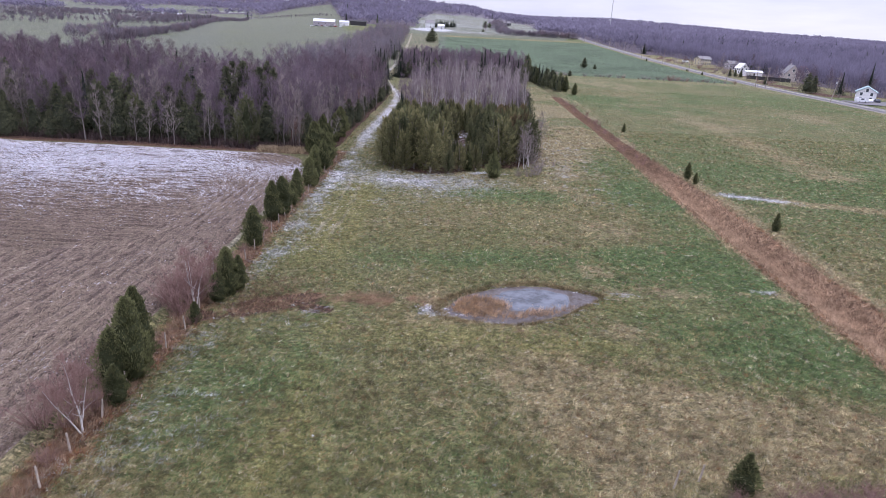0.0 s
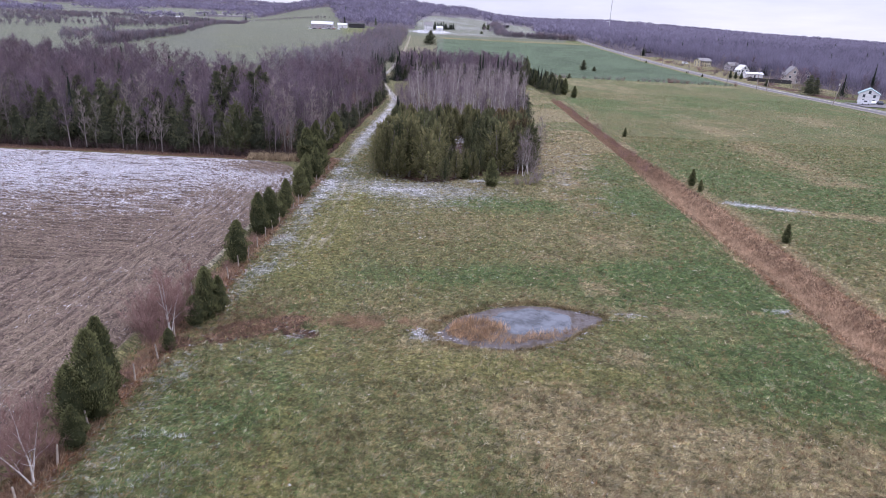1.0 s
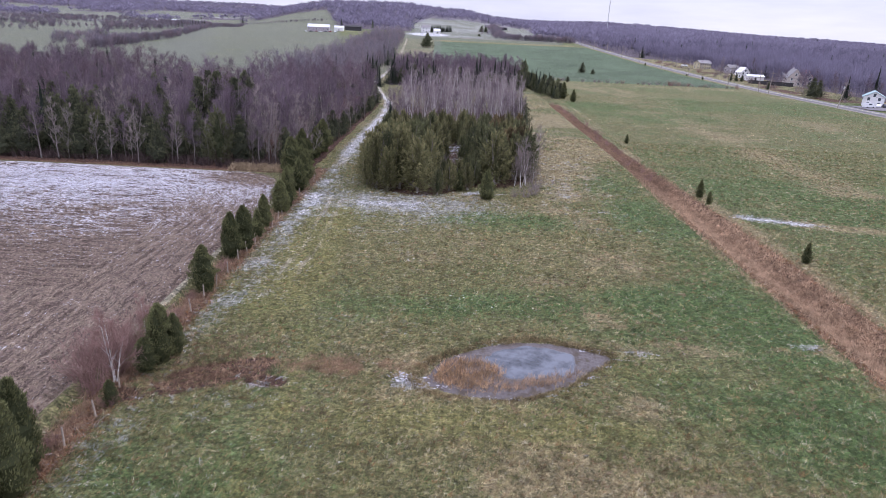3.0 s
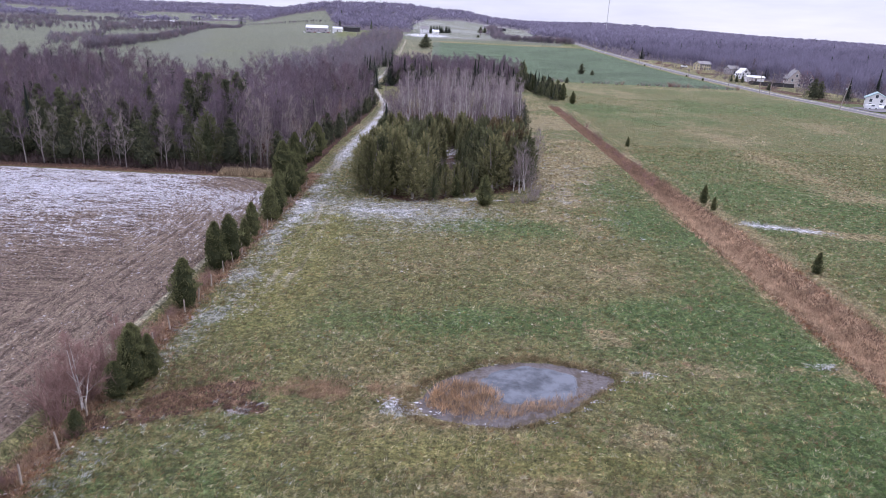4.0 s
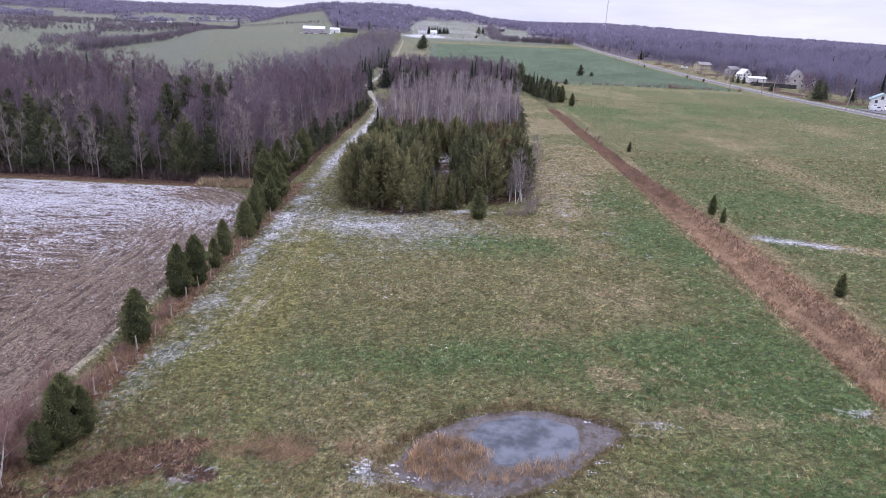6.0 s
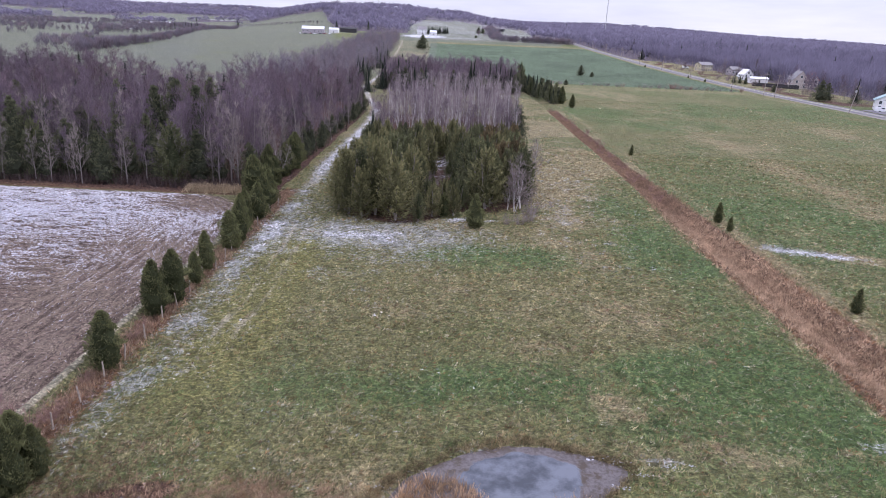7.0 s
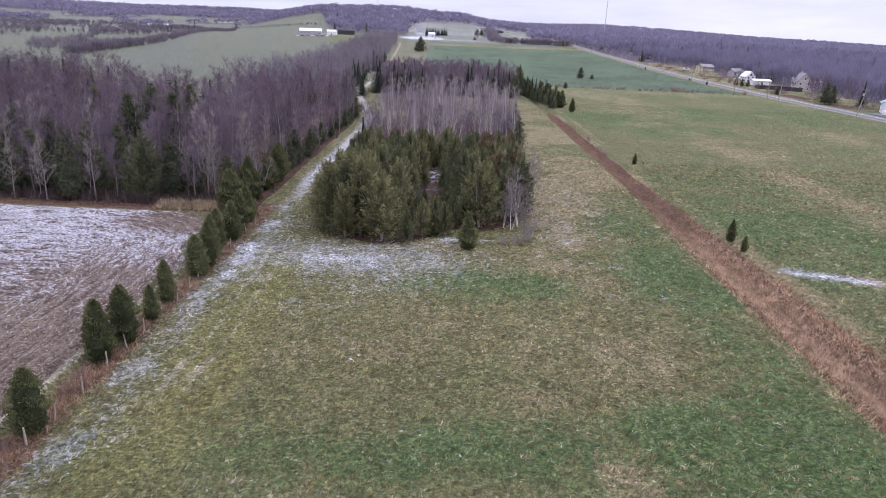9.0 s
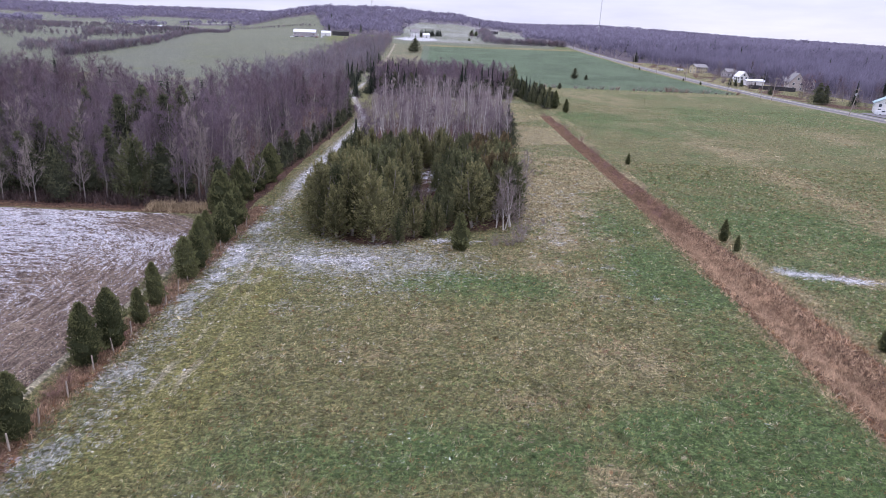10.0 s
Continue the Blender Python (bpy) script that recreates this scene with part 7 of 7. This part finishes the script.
for (xa, ya, za), (xb, yb, zb) in zip(pole_rows[:-1], pole_rows[1:]):
    for off, drop in ((-0.9, 0.0), (0.9, 0.0), (0.0, 2.4)):
        u = np.linspace(0, 1, 9)
        pts = np.stack([xa + (xb - xa) * u + off, ya + (yb - ya) * u, za + (zb - za) * u - drop - 0.03 * (yb - ya) * 4 * u * (1 - u) * 0.6], 1)
        v, f = tube(pts, np.full(9, 0.03), 3)
        tagged(new("overhead_cable", Geo().add(v, f).mesh("overhead_cable", [M_CABLE])), "thin sagging overhead cable between utility poles", "cable", "cables of the road")

# the hedge line across the right-hand fields
for k in range(34):
    x = 52 + 96 * k / 34 + rng3.uniform(-1, 1)
    y = 345 + rng3.normal() * 1.2
    if rng3.random() < 0.75:
        shrub(x, y, rng3.uniform(0.8, 1.9), k, k % 3 > 0, "low leafless bush on the boundary between two fields", "bushes of the field boundary", 0.8)
shrub(112, 347, 3.4, 0, False, "broad russet bush on the field boundary", "bushes of the field boundary", 0.55)
shrub(116, 347, 2.6, 1, False, "broad russet bush on the field boundary", "bushes of the field boundary", 0.55)
plant(KIND_FIR[0], 78.0, 409, "lone dark bushy tree in the upper green field", "tree", "", 0.80, None, 1.35)
plant(KIND_FIR[1], 84.0, 406, "low dark bush beside a lone field tree", "bush", "", 0.36, None, 1.9)
plant(KIND_FIR[2], 58.0, 340, "low dark bush on the field boundary", "bush", "", 0.36, None, 1.7)

# ---- farms further off ----
plant(KIND_FIR[1], -25.0, 632, "lone broad dark tree beside the farm lane", "tree", "trees by the farm lane", 1.6, None, 1.7)
plant(KIND_FIR[0], -28.5, 640, "lone broad dark tree beside the farm lane", "tree", "trees by the farm lane", 1.0, None, 1.8)
house("farmhouse", -44, 1005, 15, 12, 9, 6.2, 4.0, M_WHITE, M_ROOF, "white farmhouse beside a conifer windbreak", 2, True)
house("shed", -27, 990, 15, 9, 7, 3.5, 2.5, M_WHITE, M_TIN, "white shed beside the farmhouse", 1, False, "shed", False)
for k in range(14):
    plant(KIND_SPRUCE[k % 2], -36 + 2.2 * k + rng3.normal() * 0.5, 1018 + 1.7 * k + rng3.normal() * 2, "dark conifer in a farm windbreak", "conifer", "conifers of the windbreak", rng3.uniform(0.85, 1.1), None, 1.6)
house("barn", -175, 872, 4, 27, 13, 5.5, 3.2, M_MAUVE, M_TIN, "long pale barn with a tin roof", 1, False, "barn", True, False, 6)
house("shed", -156, 912, 4, 12, 9, 4, 2.2, M_WHITE, M_TIN, "white farm shed beside the barn", 1, False, "shed", False)
house("barn", -141, 940, 4, 22, 11, 5, 1.6, M_DARK, M_DARK, "long dark barn beside the pale one", 1, False, "barn", False)
for k in range(7):
    car(-187 + 6.0 * k, 853 + rng3.uniform(-3, 3), rng3.uniform(0, 180), (M_CAR_WHITE, M_CAR_DARK, M_CAR_RED)[k % 3], "car parked in front of a long barn")
house("house", 68, 1480, 0, 11, 9, 5, 3, M_MAUVE, M_ROOF, "small grey house on the crest of a hill", 2)
house("house", 100, 1420, 0, 14, 9, 5, 2.5, M_DARK, M_ROOF, "dark house on the crest of a hill", 2)
for x, y, w, wl in ((-476, 1000, 13, M_WHITE), (-628, 1387, 17, M_WHITE), (-640, 1469, 24, M_WHITE), (-612, 1475, 18, M_MAUVE), (-464, 1004, 8, M_WHITE), (-600, 1395, 11, M_WHITE), (-560, 1500, 14, M_BEIGE), (-410, 2350, 60, M_WHITE), (-330, 2330, 40, M_WHITE), (-370, 2370, 40, M_TIN), (-180, 1960, 40, M_WHITE)):
    house("farm_building", x, y, rng3.uniform(-20, 20), w, w * 0.5, 3.2, 2.2, wl, M_ROOF if w < 15 else M_TIN, "distant pale farm building in a valley", 1, False, "barn", False, False)
for x0, y0 in ((-387, 945), (-383, 948), (-379, 968), (-375, 966), (-371, 968), (-367, 967), (-363, 970), (-359, 968)):
    plant(KIND_SPRUCE[1], x0, y0, "dark conifer beside a distant farm", "conifer", "conifers by the distant farm", 0.72 + 0.02 * (int(-x0) % 9), None, 1.8)


# hedgerows across the valley
def hedgerow(a, b, gap, deep):
    n = int(math.hypot(b[0] - a[0], b[1] - a[1]) / gap)
    u = np.linspace(0, 1, n)
    pts = np.stack([a[0] + (b[0] - a[0]) * u + rng3.normal(0, deep, n), a[1] + (b[1] - a[1]) * u + rng3.normal(0, deep, n)], 1)
    return pts


rows_ = [hedgerow((-236, 443), (-258, 546), 0.9, 3.5), hedgerow((-258, 546), (-264, 645), 1.1, 3.5), hedgerow((-264, 645), (-305, 800), 1.6, 3.0), hedgerow((-305, 800), (-447, 1420), 2.4, 4), hedgerow((-430, 700), (-700, 740), 4, 4), hedgerow((-480, 900), (-900, 1000), 7, 8), hedgerow((-270, 480), (-300, 505), 3, 4),
         hedgerow((-520, 1250), (-1100, 1400), 8, 10), hedgerow((-420, 1100), (-700, 1180), 7, 8), hedgerow((-440, 1432), (-235, 1228), 5, 2), hedgerow((-285, 500), (-380, 740), 5, 3)]
pl = np.concatenate(rows_)
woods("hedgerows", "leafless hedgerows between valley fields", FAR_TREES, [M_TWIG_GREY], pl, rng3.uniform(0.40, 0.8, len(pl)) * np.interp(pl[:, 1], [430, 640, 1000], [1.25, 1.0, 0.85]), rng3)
vx, vy = rng3.uniform(-1300, -240, 26000), rng3.uniform(480, 1500, 26000)
copse = sum(blob(vx, vy, cx, cy, rx, ry, 0.6) for cx, cy, rx, ry in ((-492, 818, 42, 16), (-440, 862, 24, 12), (-398, 835, 48, 16), (-372, 905, 42, 16), (-566, 892, 60, 16), (-455, 960, 60, 20), (-520, 1120, 70, 24), (-292, 512, 8, 10), (-640, 1010, 70, 18), (-730, 930, 50, 14), (-560, 1330, 80, 40), (-700, 1250, 90, 24)))
vk = (vx / vy < -0.36) & in_view(vx, vy) & ((copse > 0.45 + 0.5 * rng3.random(26000)) | (vy > 1100) & (fbm(vx, vy * 1.8, 110, 221) + 0.08 * rng3.random(26000) > 0.715))
pl = np.stack([vx[vk], vy[vk]], 1)
woods("valley_brush", "leafless brush and copses between valley fields", FAR_TREES, [M_TWIG_GREY], pl, rng3.uniform(0.4, 0.9, len(pl)), rng3)
for x, y in ((-256, 500), (-262, 503)):
    plant(KIND_FIR[0], x, y, "dark conifer at the end of a hedgerow", "conifer", "conifers of the hedgerow", 1.1, None, 1.5)
pl = np.concatenate([hedgerow((40, 1005), (60, 1010), 2.5, 2), hedgerow((58, 880), (84, 1560), 2.2, 5), hedgerow((64, 872), (150, 846), 0.5, 4)])
woods("hedgerows", "leafless hedgerows between frosted upper fields", FAR_TREES, [M_TWIG_GREY], pl, rng3.uniform(0.45, 0.9, len(pl)), rng3)


plant(KIND_FIR[0], 41.0, 1072, "dark broad tree in a frosted upper field", "tree", "trees of the upper field", 1.25, None, 1.6)
plant(KIND_FIR[1], 48.0, 1078, "dark broad tree in a frosted upper field", "tree", "trees of the upper field", 1.1, None, 1.6)
plant(KIND_FIR[2], 33.0, 935, "low dark bush in a frosted upper field", "bush", "trees of the upper field", 0.5, None, 2.2)


# masts on the hills
def mast(x, y, h, r, label):
    ob = thing("radio_mast", x, y, label, "mast", "radio masts")
    for k in range(3):
        a = k * 2.094
        v, f = tube(np.array([(math.cos(a) * r, math.sin(a) * r, -1), (math.cos(a) * r * 0.8, math.sin(a) * r * 0.8, h)]), [r * 0.34, r * 0.30], 6)
        part("leg", Geo().add(v, f).mesh("leg", [M_STEEL]), ob)
    g = Geo()
    for k in range(int(h / (4 * r))):
        a, z = (k % 3) * 2.094, k * 4 * r
        v, f = tube(np.array([(math.cos(a) * r, math.sin(a) * r, z), (math.cos(a + 2.094) * r, math.sin(a + 2.094) * r, z + 4 * r)]), [r * 0.12] * 2, 3)
        g.add(v, f)
    part("lattice", g.mesh("lattice", [M_STEEL]), ob)


mast(364, 1640, 150, 0.8, "tall slim steel radio mast on a wooded rise")
mast(-222, 2020, 60, 1.0, "steel radio mast on a wooded hill")
